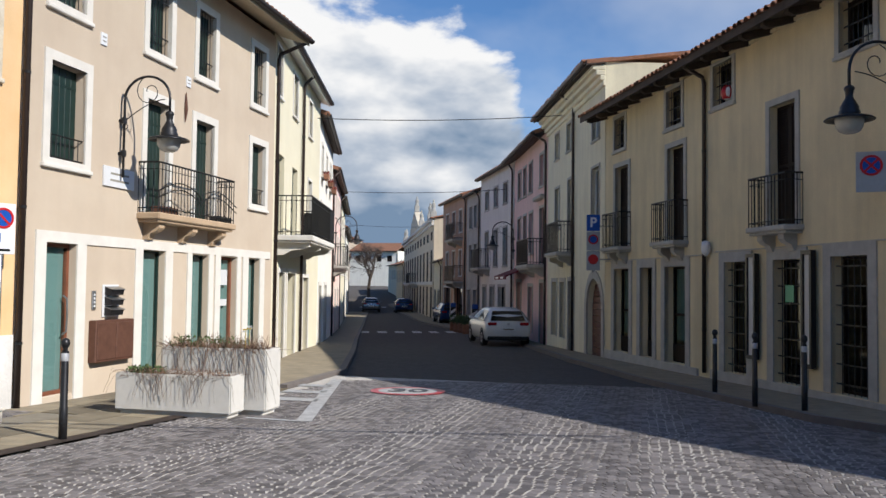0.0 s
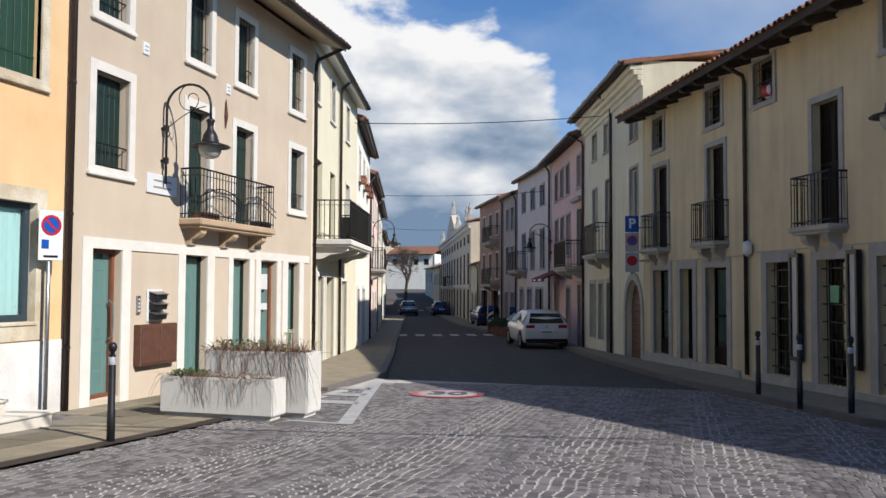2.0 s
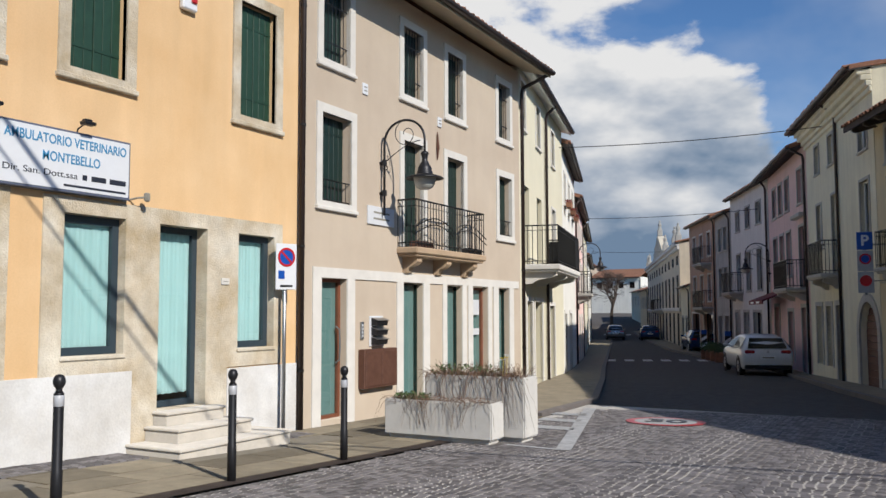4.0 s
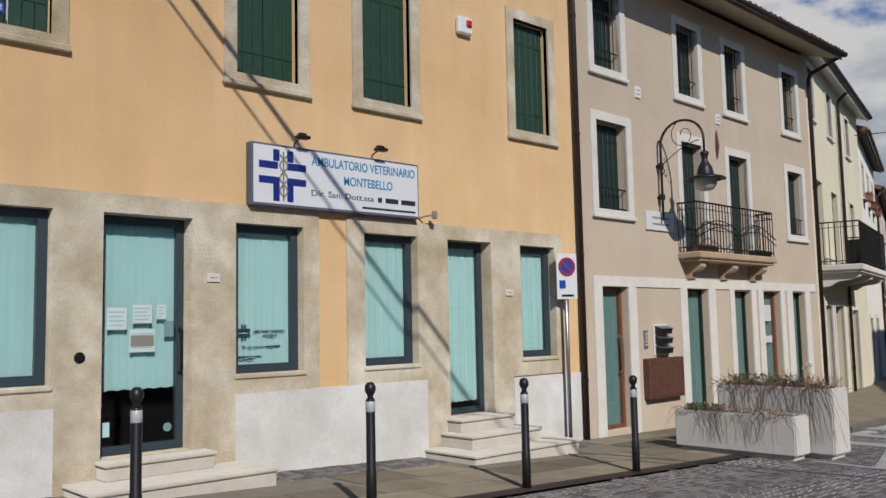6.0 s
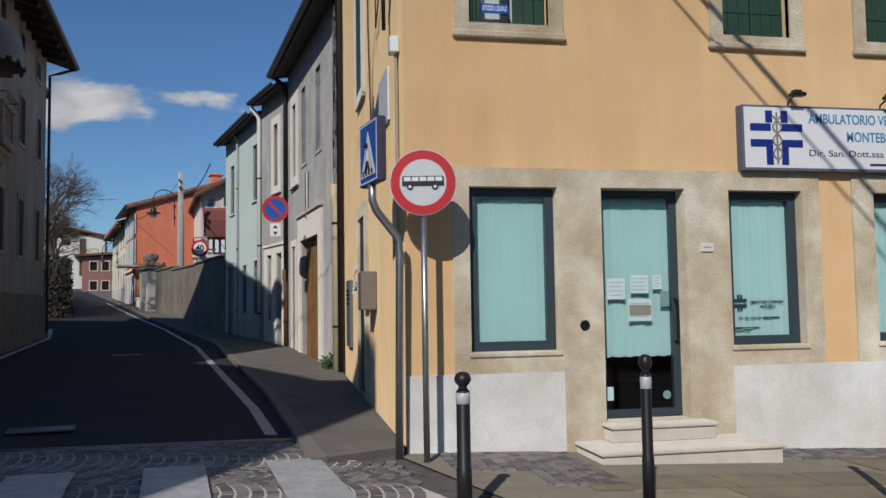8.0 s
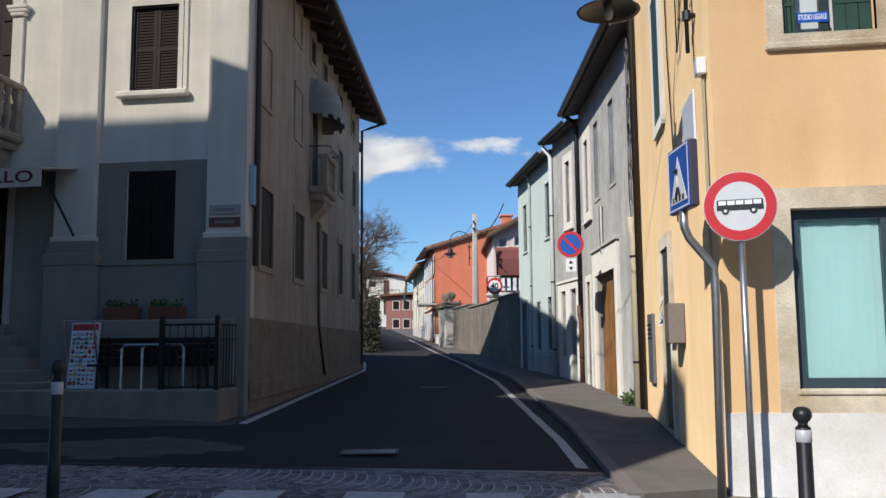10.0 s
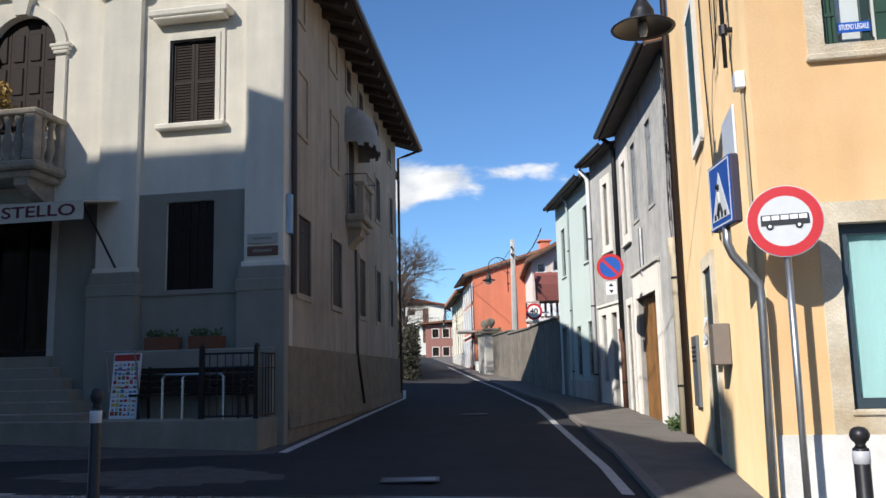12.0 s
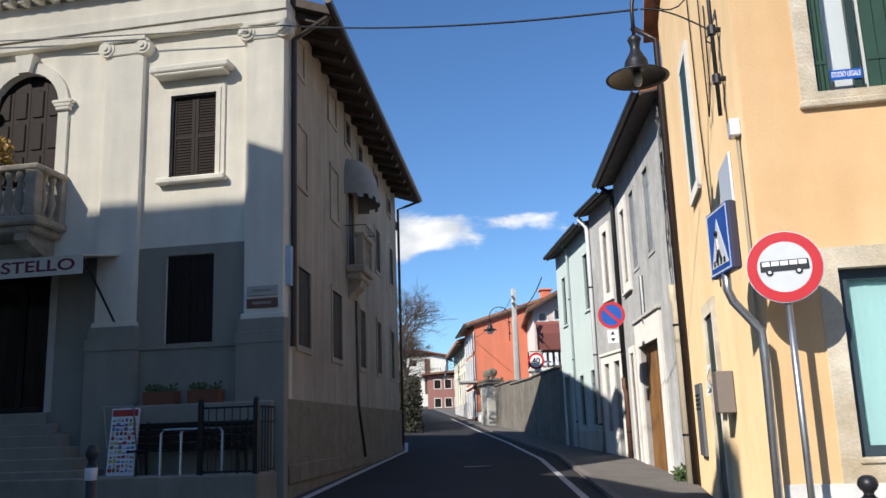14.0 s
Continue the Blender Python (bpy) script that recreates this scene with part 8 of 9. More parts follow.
# ---- the villa's terrace ----
def terrace():
    f = pose(-14.0, -24.0, 0, 0, 0, 90)
    t = thing("terrace", "raised concrete terrace along the villa front", "terrace", f)
    bm = bmesh.new()
    chamfered(bm, 8.0, 19.0, -0.97, -0.003, 0.2, 1.12, 0.02)
    part("retaining_wall", bm, material("dirty_concrete", (0.33, 0.295, 0.235), 0.93, var=0.16, scale=0.9, fine=40, bump=0.2, streak=0.2, dark=0.2), t)
    bm = bmesh.new()
    chamfered(bm, 16.5, 18.95, -0.36, -0.1, 1.06, 2.16, 0.02)
    part("ledge", bm, M_LGREY, t)
    s = thing("villa_steps", "grey stone entrance steps in shade", "steps", f)
    for k in range(6):
        bm = bmesh.new()
        chamfered(bm, 11.5, 15.05 + 0.22 * k, -0.12 - 0.15 * k, -0.10, 0.9, 2.12 - 0.178 * k, 0.015)
        part("tread", bm, material("grey_step_stone", (0.30, 0.265, 0.21), 0.88, var=0.12, scale=3, fine=50, bump=0.25, dark=0.12) if k == 0 else bpy.data.materials["grey_step_stone"], s)
    r = thing("terrace_railing", "black iron railing with square posts on the terrace", "railing", f)
    for u, y in ((18.1, -0.9), (18.95, -0.9), (18.95, -0.12)):
        bm = bmesh.new()
        chamfered(bm, u - 0.035, u + 0.035, y - 0.035, y + 0.035, 1.06, 2.14, 0.006)
        lathe(bm, [(0.04, 2.14), (0.045, 2.17), (0.02, 2.2)], 8, (u, y, 0))
        part("post", bm, M_IRON, r)
    for z in (1.16, 1.85, 2.06):
        bm = bmesh.new()
        tube(bm, [(18.1, -0.9, z), (18.95, -0.9, z), (18.95, -0.12, z)], 0.016, 6)
        part("rail", bm, M_IRON, r)
    for k in range(1, 7):
        bm = bmesh.new()
        tube(bm, [(18.1 + 0.121 * k, -0.9, 1.16), (18.1 + 0.121 * k, -0.9, 2.06)], 0.009, 5)
        part("baluster", bm, M_IRON, r)
    for k in range(1, 7):
        bm = bmesh.new()
        tube(bm, [(18.95, -0.9 + 0.112 * k, 1.16), (18.95, -0.9 + 0.112 * k, 2.06)], 0.009, 5)
        part("baluster", bm, M_IRON, r)
    b = thing("bench", "dark slatted wooden bench against the villa", "bench", f)
    for k in range(4):
        bm = bmesh.new()
        chamfered(bm, 16.85, 18.75, -0.46, -0.43, 1.50 + 0.1 * k, 1.58 + 0.1 * k, 0.006)
        part("back_slat", bm, M_DARKWOOD, b)
    for k in range(3):
        bm = bmesh.new()
        chamfered(bm, 16.85, 18.75, -0.75 + 0.1 * k, -0.67 + 0.1 * k, 1.46, 1.49, 0.006)
        part("seat_slat", bm, M_DARKWOOD, b)
    for u in (17.0, 18.6):
        bm = bmesh.new()
        tube(bm, [(u, -0.74, 1.06), (u, -0.72, 1.45), (u, -0.45, 1.45), (u, -0.42, 1.9)], 0.02, 6)
        tube(bm, [(u, -0.45, 1.45), (u, -0.42, 1.06)], 0.02, 6)
        part("leg", bm, M_IRON, b)
    k = thing("bicycle_rack", "bent grey steel tube rack on the terrace", "bicycle rack", f)
    for a, c in ((17.44, 18.40), (17.76, 18.41)):
        bm = bmesh.new()
        tube(bm, [(a, -0.82, 1.1), (a, -0.82, 1.72), (a + 0.05, -0.82, 1.77), (c - 0.05, -0.82, 1.77), (c, -0.82, 1.72), (c, -0.82, 1.1)], 0.02, 8)
        part("tube", bm, M_ZINC, k)
    m = thing("menu_board", "standing board with colourful ice-cream pictures", "menu board", pose(-13.2, -7.36, 0.05, 0, 0, 88))
    bm = bmesh.new()
    slab(bm, -0.23, 0.23, 1.08, 2.08, -0.02, 0.02)
    bm.transform(Matrix.Rotation(radians(-6), 4, "X"))
    p = part("panel", bm, M_WHITESIGN, m)
    p.location = (0, 0.13, 0)
    rnd = random.Random(2)
    cols = [plain("board_" + n, c, 0.5) for n, c in (("red", (0.5, 0.04, 0.03)), ("blue", (0.12, 0.2, 0.36)), ("yellow", (0.6, 0.45, 0.1)), ("cream", (0.6, 0.5, 0.38)), ("brown", (0.22, 0.12, 0.06)))]
    for i in range(6):
        for j in range(12):
            bm = bmesh.new()
            z, u = 1.13 + 0.068 * j, -0.175 + 0.07 * i
            w = rnd.uniform(0.014, 0.034)
            box(bm, u - w, u + w, -0.0255, -0.019, z, z + rnd.uniform(0.02, 0.06))
            bm.transform(Matrix.Rotation(radians(-6), 4, "X"))
            part("picture", bm, cols[rnd.randrange(5)], p)
    bm = bmesh.new()
    box(bm, -0.215, 0.215, -0.024, -0.019, 1.96, 2.06)
    bm.transform(Matrix.Rotation(radians(-6), 4, "X"))
    part("banner", bm, cols[0], p, "red banner")
    bm = bmesh.new()
    tube(bm, [(-0.25, 0.35, 1.06), (-0.25, 0.12, 2.1), (0.25, 0.12, 2.1), (0.25, 0.35, 1.06)], 0.015, 6)
    part("stand", bm, M_ZINC, m)
    terra = material("terracotta_pot", (0.22, 0.085, 0.045), 0.85, var=0.12, scale=8, fine=60, bump=0.1)
    for u in (17.1, 17.84):
        fb = thing("flower_box", "terracotta flower box with pansies on the ledge", "flower box", f, "flower boxes")
        bm = bmesh.new()
        prism(bm, [(-0.32, 2.16), (-0.14, 2.16), (-0.11, 2.36), (-0.35, 2.36)], "x", u - 0.26, u + 0.26)
        part("box", bm, terra, fb)
        bm = bmesh.new()
        tuft(bm, u - 0.24, u + 0.24, -0.33, -0.13, 2.35, 0.1, 120, random.Random(7), 0.06)
        part("plant", bm, M_LEAF, fb)
    # awning over the entrance
    a = thing("entrance_awning", "cream shop awning with dark red lettering over the entrance", "awning", f)
    cream = plain("cream_awning_cloth", (0.60, 0.56, 0.47), 0.85)
    bm = bmesh.new()
    prism(bm, [(0.0, 4.66), (-1.1, 4.45), (-1.1, 4.15), (-1.085, 4.15), (-1.085, 4.42), (0.0, 4.63)], "x", 11.0, 16.2)
    cl = part("cloth", bm, cream, a)
    text_mesh("STELLO", 0.25, plain("dark_red_letter", (0.12, 0.01, 0.015), 0.6), Matrix.Translation((15.44, -1.104, 4.30)) @ UP, cl, width=1.26, bold=0.004)
    for u in (16.18,):
        bm = bmesh.new()
        tube(bm, [(u, -1.08, 4.42), (u, -0.02, 3.4)], 0.018, 6)
        part("strut", bm, M_LAMPIRON, a)
    pl = thing("balcony_plant", "orange and green plant on the villa balcony", "plant", f)
    bm = bmesh.new()
    tuft(bm, 13.2, 14.45, -0.9, -0.5, 5.95, 0.62, 1500, random.Random(8), 0.1)
    part("foliage", bm, material("autumn_leaf", (0.28, 0.17, 0.03), 0.7, var=0.4, scale=8, fine=60, bump=0, island=0.5), pl)


terrace()


# ---- vehicles ----
def car(m, paint, label, name="car"):
    """A hatchback, its tail at x = 0, pointing to +x."""
    c = thing(name, label, "car", m, "parked cars")
    st = [(0.0, 0.45, 0.78, 0.80, 0.80, 0.74), (0.05, 0.30, 0.88, 0.95, 0.87, 0.76), (0.22, 0.24, 0.93, 1.20, 0.89, 0.67), (0.5, 0.2, 0.95, 1.40, 0.895, 0.61), (1.1, 0.2, 0.96, 1.46, 0.9, 0.60), (1.9, 0.2, 0.95, 1.47, 0.9, 0.61),
          (2.5, 0.2, 0.94, 1.39, 0.9, 0.63), (3.1, 0.2, 0.93, 1.02, 0.9, 0.74), (3.3, 0.2, 0.92, 0.95, 0.9, 0.80), (3.85, 0.22, 0.82, 0.86, 0.87, 0.78), (4.12, 0.3, 0.70, 0.74, 0.80, 0.70), (4.24, 0.45, 0.60, 0.62, 0.68, 0.6)]
    bm = bmesh.new()
    rings = []
    for x, zb, belt, top, hb, hr in st:
        half = [(hb * 0.9, zb), (hb * 0.99, zb + 0.12), (hb, (zb + belt) / 2), (hb * 0.985, belt - 0.03), (hb * 0.96, belt), (hr + 0.02, top - 0.07), (hr - 0.08, top - 0.015)]
        pts = [(x, -y, z) for y, z in half] + [(x, 0, top)] + [(x, y, z) for y, z in half[::-1]] + [(x, 0, zb)]
        rings.append([bm.verts.new(p) for p in pts])
    n = len(rings[0])
    for a, b in zip(rings, rings[1:]):
        for i in range(n):
            bm.faces.new((a[i], a[(i + 1) % n], b[(i + 1) % n], b[i]))
    bm.faces.new(rings[0])
    bm.faces.new(rings[-1][::-1])
    bmesh.ops.recalc_face_normals(bm, faces=bm.faces)
    body = part("body", bm, paint, c, "", True)
    dark = plain("car_glass", (0.012, 0.014, 0.016), 0.08)
    rubber = plain("tyre_rubber", (0.02, 0.02, 0.02), 0.85)
    rim_m = plain("alloy", (0.5, 0.5, 0.52), 0.3, metal=0.9)
    bm = bmesh.new()
    bm.faces.new([bm.verts.new(p) for p in ((0.045, 0.68, 0.98), (0.045, -0.68, 0.98), (0.36, -0.56, 1.345), (0.36, 0.56, 1.345))])
    part("rear_window", bm, dark, body)
    for s in (-1, 1):
        for a, b in (((0.55, 0.62, 1.40), (1.5, 0.63, 1.43)), ((1.56, 0.63, 1.43), (2.75, 0.70, 1.24))):
            bm = bmesh.new()
            lo = 0.885
            bm.faces.new([bm.verts.new(p) for p in ((a[0] - 0.18 * (a[0] < 1), s * lo, 0.99), (b[0] + 0.1 * (b[0] > 2), s * lo, 0.99), (b[0], s * (b[1] + 0.035), b[2] - 0.06), (a[0], s * (a[1] + 0.035), a[2] - 0.06))])
            part("side_window", bm, dark, body)
        bm = bmesh.new()
        chamfered(bm, -0.02, 0.2, s * 0.62 - 0.17, s * 0.62 + 0.17, 0.80, 0.92, 0.03)
        part("tail_light", bm, plain("red_lens", (0.35, 0.01, 0.012), 0.2), body)
        for x in (0.72, 3.35):
            bm = bmesh.new()
            lathe(bm, [(0.2, -0.1), (0.3, -0.1), (0.32, -0.06), (0.32, 0.06), (0.3, 0.1), (0.2, 0.1)], 24)
            bm.transform(Matrix.Translation((x, s * 0.80, 0.315)) @ Matrix.Rotation(radians(90), 4, "X"))
            w = part("wheel", bm, rubber, c, "", True)
            bm = bmesh.new()
            lathe(bm, [(0.2, 0.0), (0.2, 0.11), (0.17, 0.112), (0.06, 0.09), (0.05, 0.11), (0.01, 0.112)], 20)
            bm.transform(Matrix.Translation((x, s * 0.80, 0.315)) @ Matrix.Rotation(radians(-90 * s), 4, "X"))
            part("rim", bm, rim_m, w)
            bm = bmesh.new()
            ring(bm, 0.315, 0.37, -0.012, 0.012, 28)
            bm.transform(Matrix.Translation((x, s * 0.893, 0.33)))
            part("wheel_arch", bm, rubber, body)
        bm = bmesh.new()
        chamfered(bm, 2.55, 2.7, s * 0.98 - 0.1, s * 0.98 + 0.1, 0.97, 1.09, 0.03)
        part("mirror", bm, paint, body)
    bm = bmesh.new()
    chamfered(bm, -0.035, 0.05, -0.27, 0.27, 0.60, 0.72, 0.01)
    p = part("number_plate", bm, M_WHITESIGN, body)
    bm = bmesh.new()
    box(bm, -0.04, -0.034, -0.2, 0.2, 0.635, 0.685)
    part("plate_bar", bm, M_LGREY, p)
    bm = bmesh.new()
    chamfered(bm, 0.0, 0.12, -0.8, 0.8, 0.26, 0.40, 0.03)
    part("bumper", bm, rubber, body)
    bm = bmesh.new()
    disc(bm, 0.05, -0.01, 0.02, 16)
    bm.transform(Matrix.Translation((-0.005, 0, 0.86)) @ Matrix.Rotation(radians(-90), 4, "Z"))
    part("badge", bm, rim_m, body)
    return c


def facing(x, y, yaw):
    return pose(x, y, ground_z(x, y) + 0.005, 0, 0, 90 + yaw)


WHITE_PAINT = plain("white_car_paint", (0.72, 0.73, 0.74), 0.18, var=0.02)
BLUE_PAINT = plain("dark_blue_car_paint", (0.02, 0.04, 0.12), 0.15, var=0.03)
SILVER_PAINT = plain("silver_car_paint", (0.32, 0.33, 0.34), 0.25, metal=0.6, var=0.03)
car(facing(-5.85, 32.6, 21), WHITE_PAINT, "white hatchback parked beside the pavement in shade")
car(facing(-23.9, 82.0, 19), BLUE_PAINT, "dark blue car farther down the street")
car(facing(-27.2, 81.5, 19), SILVER_PAINT, "silver car farther down the street")
car(facing(-13.3, 56.6, 22), BLUE_PAINT, "dark car parked in front of the brown house")
car(facing(-30.5, 78.5, 19), WHITE_PAINT, "white van-like car beside the far houses")


def striped_post(x, y):
    g = ground_z(x, y)
    s = thing("striped_post", "black and white striped marker post with blue disc", "marker post", pose(x, y, g, 0, 0, 14), "striped posts")
    bm = bmesh.new()
    chamfered(bm, -0.16, 0.16, -0.04, 0.04, 0, 1.3, 0.01)
    b = part("board", bm, M_BLACKSIGN, s)
    for k in range(3):
        bm = bmesh.new()
        prism(bm, [(-0.155, 0.1 + 0.38 * k), (0.155, 0.3 + 0.38 * k), (0.155, 0.48 + 0.38 * k), (-0.155, 0.28 + 0.38 * k)], "y", -0.046, -0.039)
        part("stripe", bm, M_WHITESIGN, b)
    bm = bmesh.new()
    chamfered(bm, -0.16, 0.16, -0.042, 0.042, 1.3, 1.55, 0.02)
    part("disc", bm, M_BLUE, s)


striped_post(-10.05, 47.4)
striped_post(-12.3, 52.0)
for k in range(4):
    x, y = -9.75 - 0.55 * k, 44.6 + 1.45 * k
    g = ground_z(x, y)
    b = thing("planter_box", "terracotta planter box with green shrubs in shade", "planter", pose(x, y, g, 0, 0, 14), "street planters")
    bm = bmesh.new()
    prism(bm, [(-0.25, 0), (0.25, 0), (0.3, 0.5), (-0.3, 0.5)], "x", -0.4, 0.4)
    part("box", bm, M_TILE, b)
    bm = bmesh.new()
    tuft(bm, -0.45, 0.45, -0.35, 0.35, 0.45, 0.45, 350, random.Random(k), 0.1)
    part("shrub", bm, M_LEAF, b)


# ---- trees, hedge ----
M_BARK = material("grey_brown_bark", (0.11, 0.085, 0.065), 0.9, var=0.25, scale=6, fine=40, bump=0.4)
M_TWIGS = material("bare_twig", (0.12, 0.085, 0.065), 0.9, var=0.3, scale=6, fine=40, bump=0, island=0.3)


def bare_tree(x, y, height, spread, seed, label, trunk=0.25, levels=5):
    """A leafless tree: trunk and limbs, and a crown of fine twigs."""
    rnd = random.Random(seed)
    g = ground_z(x, y)
    t = thing("tree", label, "tree", pose(x, y, g), "trees")
    wood, fine = bmesh.new(), bmesh.new()

    def grow(p, d, length, r, level):
        q = p + d * length * 0.5 + Vector((rnd.uniform(-1, 1), rnd.uniform(-1, 1), 0)) * length * 0.04
        e = q + (d + Vector((rnd.uniform(-0.15, 0.15), rnd.uniform(-0.15, 0.15), 0.05))).normalized() * length * 0.5
        tube(wood if level < 3 else fine, [p, q, e], [r, r * 0.85, r * 0.65], 6 if level < 2 else (4 if level < 3 else 3))
        if level >= levels:
            return
        for k in range(rnd.randint(3, 4)):
            a = rnd.uniform(0, 2 * math.pi)
            tilt = rnd.uniform(0.35, 0.85) * spread
            side = Vector((math.cos(a), math.sin(a), 0))
            nd = (d * math.cos(tilt) + (side - d * side.dot(d)).normalized() * math.sin(tilt)).normalized()
            grow(p.lerp(e, rnd.uniform(0.6, 1.0)), nd, length * rnd.uniform(0.6, 0.78), r * 0.55, level + 1)

    grow(Vector((0, 0, -0.2)), Vector((0, 0, 1)), height * 0.33, trunk, 0)
    part("trunk", wood, M_BARK, t)
    tagged(part("crown", fine, M_TWIGS, t, "bare twigs"), kind="stuff")
    return t


bare_tree(-40.5, 121, 10.0, 0.95, 11, "bare spreading tree at the end of the street", 0.32, 7)
bare_tree(-36.5, 131, 8.0, 0.9, 12, "bare tree behind the far houses", 0.3)
bare_tree(-41.0, -9.45, 8.4, 1.05, 13, "bare densely twigged tree leaning over the side street", 0.16, 7)
bare_tree(-47.0, -10.85, 8.4, 1.05, 14, "bare densely twigged tree beside the side street", 0.15, 7)
bare_tree(-56.0, -13.3, 7.0, 1.0, 15, "bare tree farther along the side street", 0.13, 6)
h = thing("hedge", "dense green hedge beside the gate", "hedge", pose(-50.6, -6.55, 1.6, 0, 0, 14))
bm = bmesh.new()
tuft(bm, -1.8, 1.8, -0.55, 0.55, 0.0, 2.6, 9000, random.Random(21), 0.12)
tagged(part("leaves", bm, M_LEAF, h), kind="stuff")
h = thing("garden_hedge", "ragged shrubs behind the villa's garden wall", "hedge", pose(-52, -12.1, 1.1, 0, 0, 12.9))
bm = bmesh.new()
tuft(bm, -22, 14, -0.9, 0.9, 0.0, 3.0, 30000, random.Random(22), 0.16)
tagged(part("leaves", bm, material("winter_shrub", (0.042, 0.04, 0.022), 0.8, var=0.35, scale=8, fine=60, bump=0, island=0.5), h), kind="stuff")


# ---- poles and wires ----
def wire(pts, sag, r=0.012, label="thin black cable across the street"):
    w = thing("overhead_cable", label, "cable", pose(0, 0, 0), "overhead cables")
    a, b = Vector(pts[0]), Vector(pts[1])
    bm = bmesh.new()
    tube(bm, [a.lerp(b, k / 24) - Vector((0, 0, 4 * sag * (k / 24) * (1 - k / 24))) for k in range(25)], r, 5)
    part("wire", bm, M_IRON, w)


wire(((-11.3, 26.5, 7.2), (-3.4, 29.8, 7.7)), 0.12, 0.014)
wire(((-17.2, 45.0, 6.9), (-7.5, 42.5, 6.6)), 0.12, 0.014)
wire(((-29, 80, 7.6), (-22, 82, 7.5)), 0.1, 0.016)
wire(((-13.72, -13.0, 8.9), (-13.72, -4.93, 8.26)), 0.05, 0.013, "twisted cable along the villa front")
wire(((-13.72, -4.93, 8.26), (-10.55, 0.55, 6.22)), 0.12, 0.013, "twisted cable from the villa to the orange house")
for d in (0.0, 0.34):
    wire(((-9.36, 1.6 - d, 8.2), (5.7, 7.7 - d, 4.9)), 0.05, 0.035 - 0.05 * d, "bundled cable strung from the orange house over the square")
wire(((-43.3, -4.35, 7.7), (-30.4, -2.0, 6.6)), 0.6, 0.02)
wire(((-43.3, -4.35, 7.9), (-52.6, -7.9, 6.9)), 0.4, 0.014)
p = thing("utility_pole", "grey concrete utility pole with insulators", "utility pole", pose(-43.3, -4.3, 0))
bm = bmesh.new()
tube(bm, [(0, 0, 0.8), (0, 0, 8.3)], [0.2, 0.11], 10)
part("shaft", bm, M_GREYPL, p, "", True)
for z in (7.45, 7.8):
    bm = bmesh.new()
    chamfered(bm, -0.6, 0.6, -0.04, 0.04, z, z + 0.08, 0.01)
    part("crossarm", bm, M_LAMPIRON, p)
    for u in (-0.5, 0.5):
        bm = bmesh.new()
        lathe(bm, [(0.03, 0.0), (0.05, 0.05), (0.03, 0.1), (0.05, 0.14), (0.01, 0.18)], 8, (u, 0, z + 0.08))
        part("insulator", bm, M_WHITESIGN, p)
M_GERANIUM = material("red_geranium", (0.30, 0.06, 0.04), 0.7, var=0.4, scale=8, fine=60, bump=0, island=0.5)
# geranium boxes and a beach ball in an attic window
for u, z in ((1.7, 5.55), (4.2, 5.55), (6.6, 5.55)):
    g = thing("geranium_box", "red window box on an upper sill", "flower box", pose(-11.75, 27.8, 0, 0, 0, 107.5), "window boxes")
    bm = bmesh.new()
    prism(bm, [(-0.26, z), (-0.1, z), (-0.08, z + 0.16), (-0.28, z + 0.16)], "x", u - 0.35, u + 0.35)
    part("box", bm, M_TILE, g)
    bm = bmesh.new()
    tuft(bm, u - 0.33, u + 0.33, -0.28, -0.08, z + 0.15, 0.12, 160, random.Random(int(u * 10)), 0.07)
    part("plant", bm, M_GERANIUM, g)
b = thing("ball", "small red and white striped ball in the attic window", "ball", pose(-1.914, 24.785, 0, 0, 0, -66.8))
bm = bmesh.new()
lathe(bm, [(0.01, 0.0), (0.1, 0.03), (0.15, 0.13), (0.15, 0.2), (0.1, 0.3), (0.01, 0.33)], 14, (6.86, 0.03, 5.60))
s = part("skin", bm, M_WHITESIGN, b, "", True)
bm = bmesh.new()
lathe(bm, [(0.102, 0.03), (0.153, 0.13), (0.153, 0.2), (0.102, 0.3)], 5, (6.86, 0.0, 5.60))
part("stripe", bm, M_REDSIGN, s, "", True)
f = thing("wall_lamp", "small white lamp on the ochre wall", "wall lamp", pose(-1.914, 24.785, 0, 0, 0, -66.8))
bm = bmesh.new()
lathe(bm, [(0.03, 0), (0.09, 0.08), (0.1, 0.2), (0.08, 0.3), (0.02, 0.33)], 12, (6.16, -0.12, 2.45))
part("globe", bm, M_WHITESIGN, f, "", True)


# ---- paving slabs and cobbles, last ----
def slabs():
    rnd = random.Random(31)
    for row, (xa, xb) in enumerate(((-9.34, -8.78), (-8.76, -8.18), (-8.16, -7.6), (-7.58, -7.02))):
        y = 1.95 + 0.3 * row
        while y < 14.2:
            n = rnd.choice((0.8, 1.0, 1.25))
            if not (row < 2 and (2.9 < y + n and y < 4.95 or 7.35 < y + n and y < 9.5)):
                bm = bmesh.new()
                top = [bm.verts.new((x, yy, ground_z(x, yy) + 0.012)) for x, yy in ((xa, y), (xb, y), (xb, y + n - 0.015), (xa, y + n - 0.015))]
                low = [bm.verts.new((v.co.x, v.co.y, v.co.z - 0.03)) for v in top]
                bm.faces.new(top)
                for i in range(4):
                    bm.faces.new((top[(i + 1) % 4], top[i], low[i], low[(i + 1) % 4]))
                part("slab", bm, M_SLAB, PAVE_L)
            y += n


slabs()


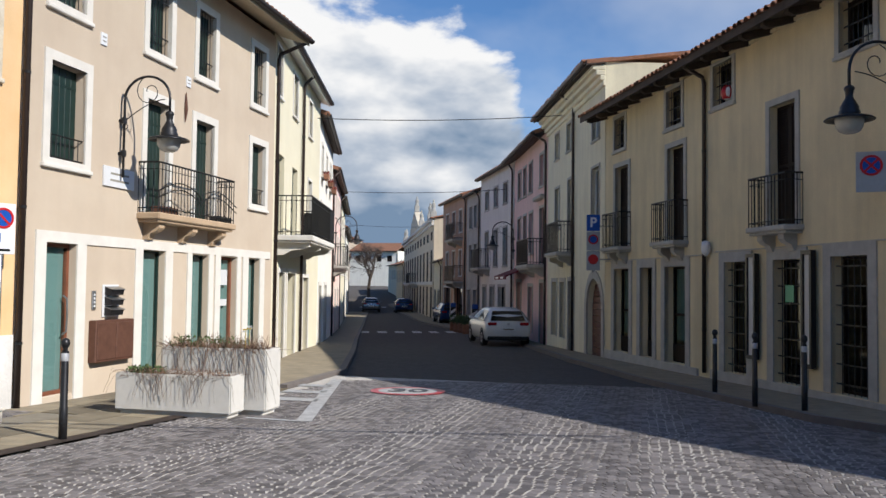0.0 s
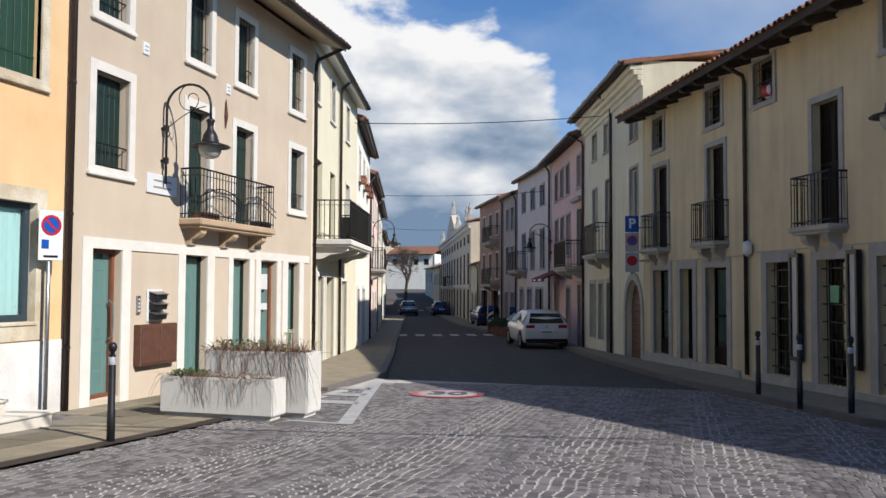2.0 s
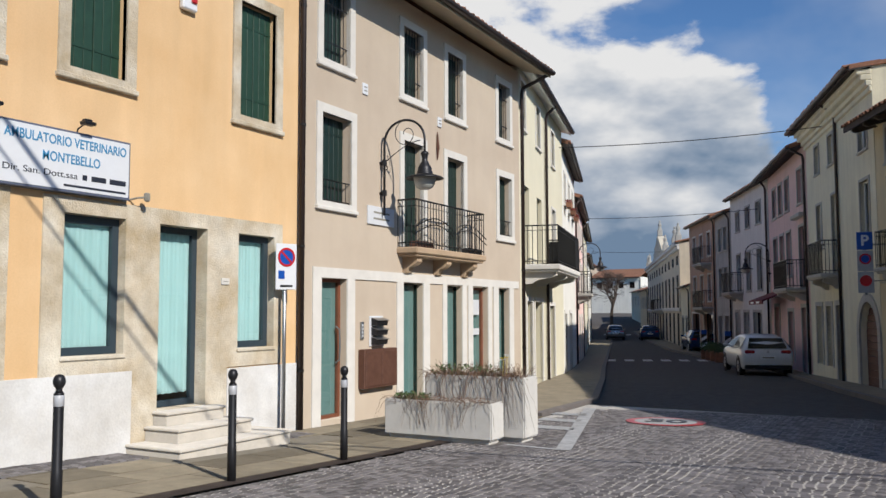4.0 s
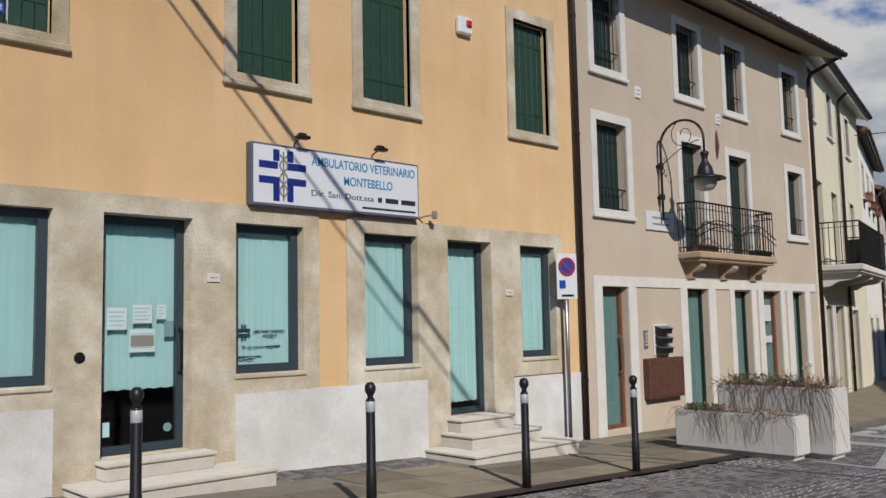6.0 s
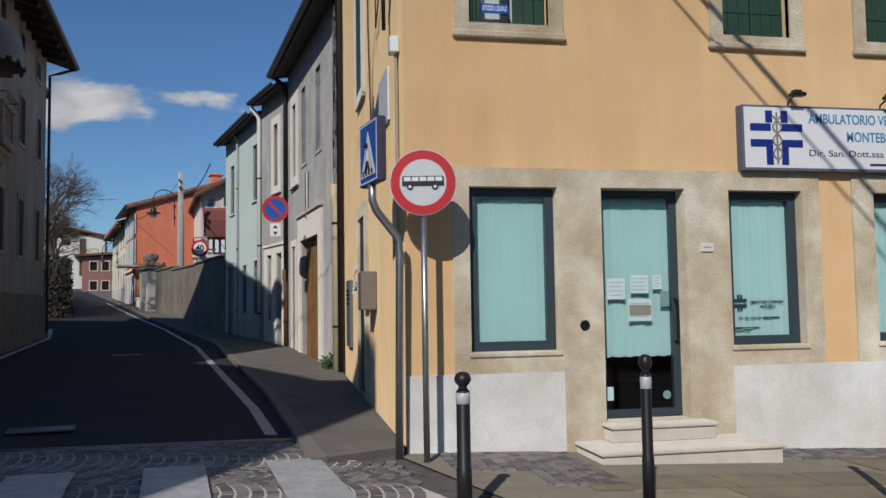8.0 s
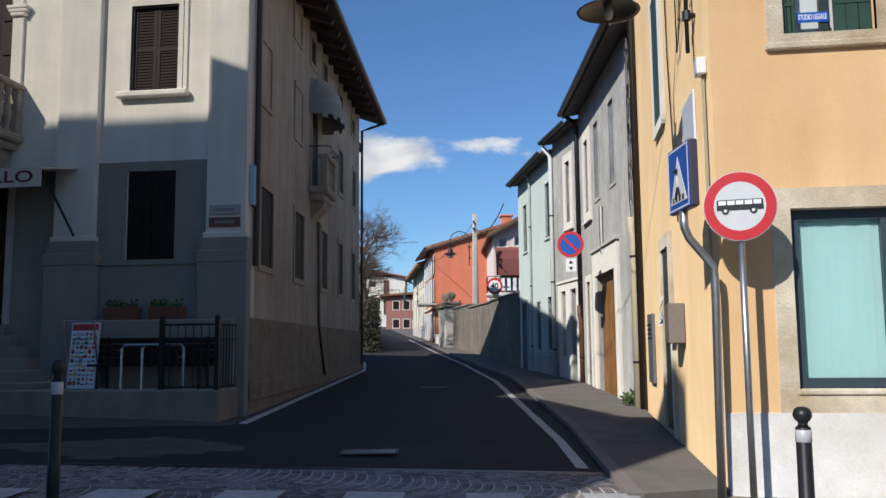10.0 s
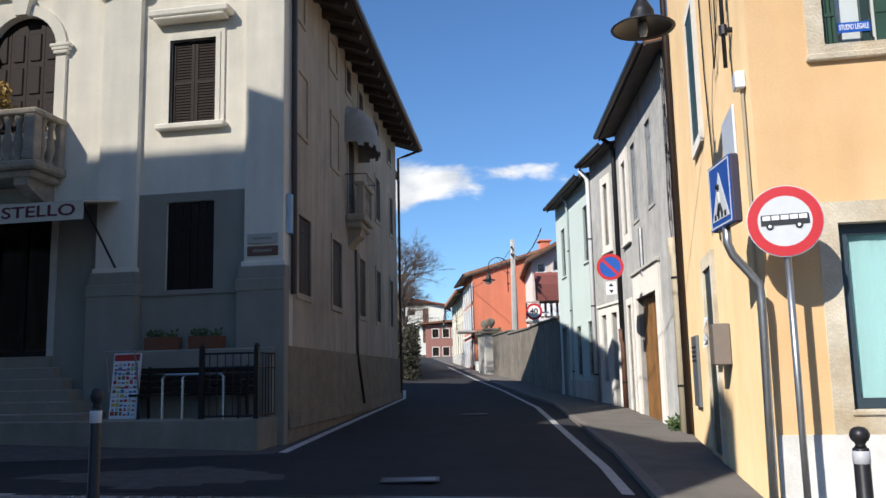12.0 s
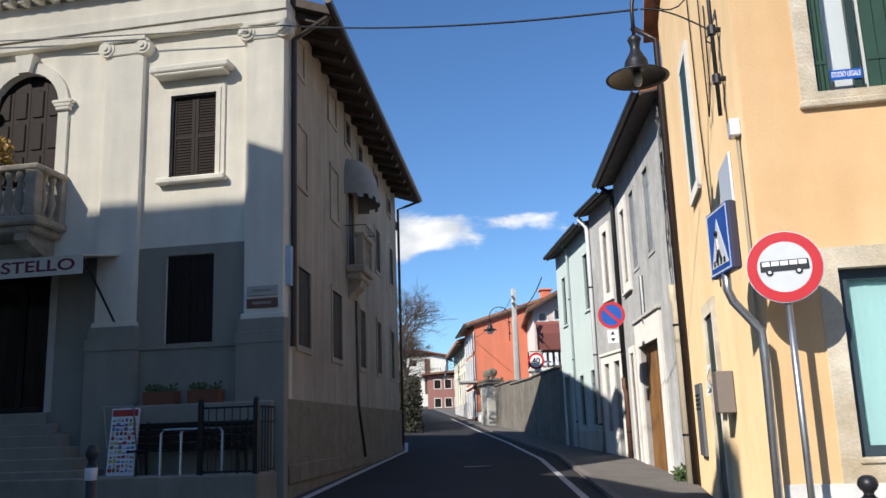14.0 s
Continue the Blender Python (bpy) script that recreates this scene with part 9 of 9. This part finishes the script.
def setts():
    """Small square setts between the slabs and the house wall."""
    rnd = random.Random(33)
    verts, faces = [], []
    for xa, xb, ya, yb in ((-9.36, -8.8, 4.95, 7.38), (-9.36, -8.8, 9.45, 10.5), (-9.3, -7.75, 1.62, 2.98)):
        nx, ny = int((xb - xa) / 0.108), int((yb - ya) / 0.108)
        for i in range(nx):
            for j in range(ny):
                x, y = xa + 0.108 * (i + 0.5) + rnd.uniform(-0.006, 0.006), ya + 0.108 * (j + 0.5) + rnd.uniform(-0.006, 0.006)
                if x > -8.4 and y < 2.3:
                    continue
                k = len(verts)
                z = ground_z(x, y) + rnd.uniform(0.016, 0.021)
                for r, dz in ((0.047, -0.02), (0.043, 0.0)):
                    verts.extend((x + sx * r, y + sy * r, z + dz) for sx, sy in ((-1, -1), (1, -1), (1, 1), (-1, 1)))
                faces.append((k + 4, k + 5, k + 6, k + 7))
                faces.extend((k + q, k + (q + 1) % 4, k + 4 + (q + 1) % 4, k + 4 + q) for q in range(4))
    me = bpy.data.meshes.new("setts")
    me.from_pydata(verts, [], faces)
    me.materials.append(M_COBBLE)
    o = new("setts", me)
    o.parent = PAVE_L
    tagged(o, kind="stuff")


setts()


def kerb_right(y):
    return lerp_table([(p[1], p[0]) for p in KERB_R], y) - 0.2


def cobbles():
    """Small porphyry cubes laid in arcs, with pale sand joints; only where the camera's ground view falls near."""
    bed = [(-6.72, 1.6), (-6.72, 11.0), (-7.2, 17.6), (0.2, 17.2), (1.3, 13.6), (5.2, 9.6), (5.2, -6.4), (-8.95, -6.4), (-10.2, 0.42)]
    base = drape("cobble_bed", bed, M_JOINT, 0.0, 1.0, "pale sand joints between dark cobbles", "paving")
    rnd = random.Random(41)
    shapes = []
    for k in range(5):
        bm = bmesh.new()
        a, b, h = 0.0465 + rnd.uniform(-0.004, 0.002), 0.045 + rnd.uniform(-0.003, 0.002), 0.006
        lo = [bm.verts.new((x, y, -0.012)) for x, y in ((-a, -b), (a, -b), (a, b), (-a, b))]
        hi = [bm.verts.new((x * 0.95 + rnd.uniform(-0.002, 0.002), y * 0.95 + rnd.uniform(-0.002, 0.002), h + rnd.uniform(-0.001, 0.001))) for x, y in ((-a, -b), (a, -b), (a, b), (-a, b))]
        bm.faces.new(hi)
        for i in range(4):
            bm.faces.new((lo[i], lo[(i + 1) % 4], hi[(i + 1) % 4], hi[i]))
        me = bpy.data.meshes.new("cobble")
        bm.to_mesh(me)
        bm.free()
        me.materials.append(M_COBBLE_P)
        shapes.append(me)
    verts, faces, singles = [], [], 0
    band, R = 1.42, 0.98
    for i in range(-9, 9):
        xc = i * band - 0.6
        y = -7.5 + 0.35 * (i % 2)
        while y < 18.0:
            s = -band / 2 + 0.05 + rnd.uniform(0, 0.03)
            while s < band / 2:
                dy = math.sqrt(R * R - s * s) - R
                x, yy = xc + s, y + dy
                turn = math.atan2(-s, math.sqrt(R * R - s * s))
                s += 0.112 * math.cos(turn) + rnd.uniform(-0.004, 0.004)
                r = math.hypot(x + 1.2, yy - 0.2)
                if r > 17.3 or x > 5.15 or yy < -6.35 or x > kerb_right(yy) or (x < -6.74 and yy > 1.2) or x < -10.13 + 0.195 * (0.44 - yy) or (x < -9.0 and yy > 0.62) or (x < -9.6 and yy > 0.45) or (yy > 10.9 and x < -6.7 - 0.06 * (yy - 10.9)):
                    continue
                m = Matrix.Translation((x, yy, ground_z(x, yy) + rnd.uniform(-0.001, 0.001))) @ Matrix.Rotation(turn + rnd.uniform(-0.06, 0.06), 4, "Z") @ Matrix.Rotation(rnd.uniform(-0.02, 0.02), 4, "X")
                me = shapes[rnd.randrange(5)]
                if singles < 300 and 5.7 < yy < 7.4 and -2.6 < x < 0.6:
                    o = new("cobble", me)
                    o.parent = base
                    o.matrix_basis = m
                    singles += 1
                else:
                    k = len(verts)
                    verts.extend((m @ v.co)[:] for v in me.vertices)
                    faces.extend([k + j for j in p.vertices] for p in me.polygons)
            y += 0.108
    me = bpy.data.meshes.new("cobbles")
    me.from_pydata(verts, [], faces)
    me.materials.append(M_COBBLE)
    o = new("cobbles", me)
    o.parent = base
    tagged(o, kind="stuff")


M_JOINT = material("pale_sand_joint", (0.46, 0.435, 0.40), 0.95, var=0.2, scale=5, fine=80, bump=0.3, dark=0.2)
cobbles()
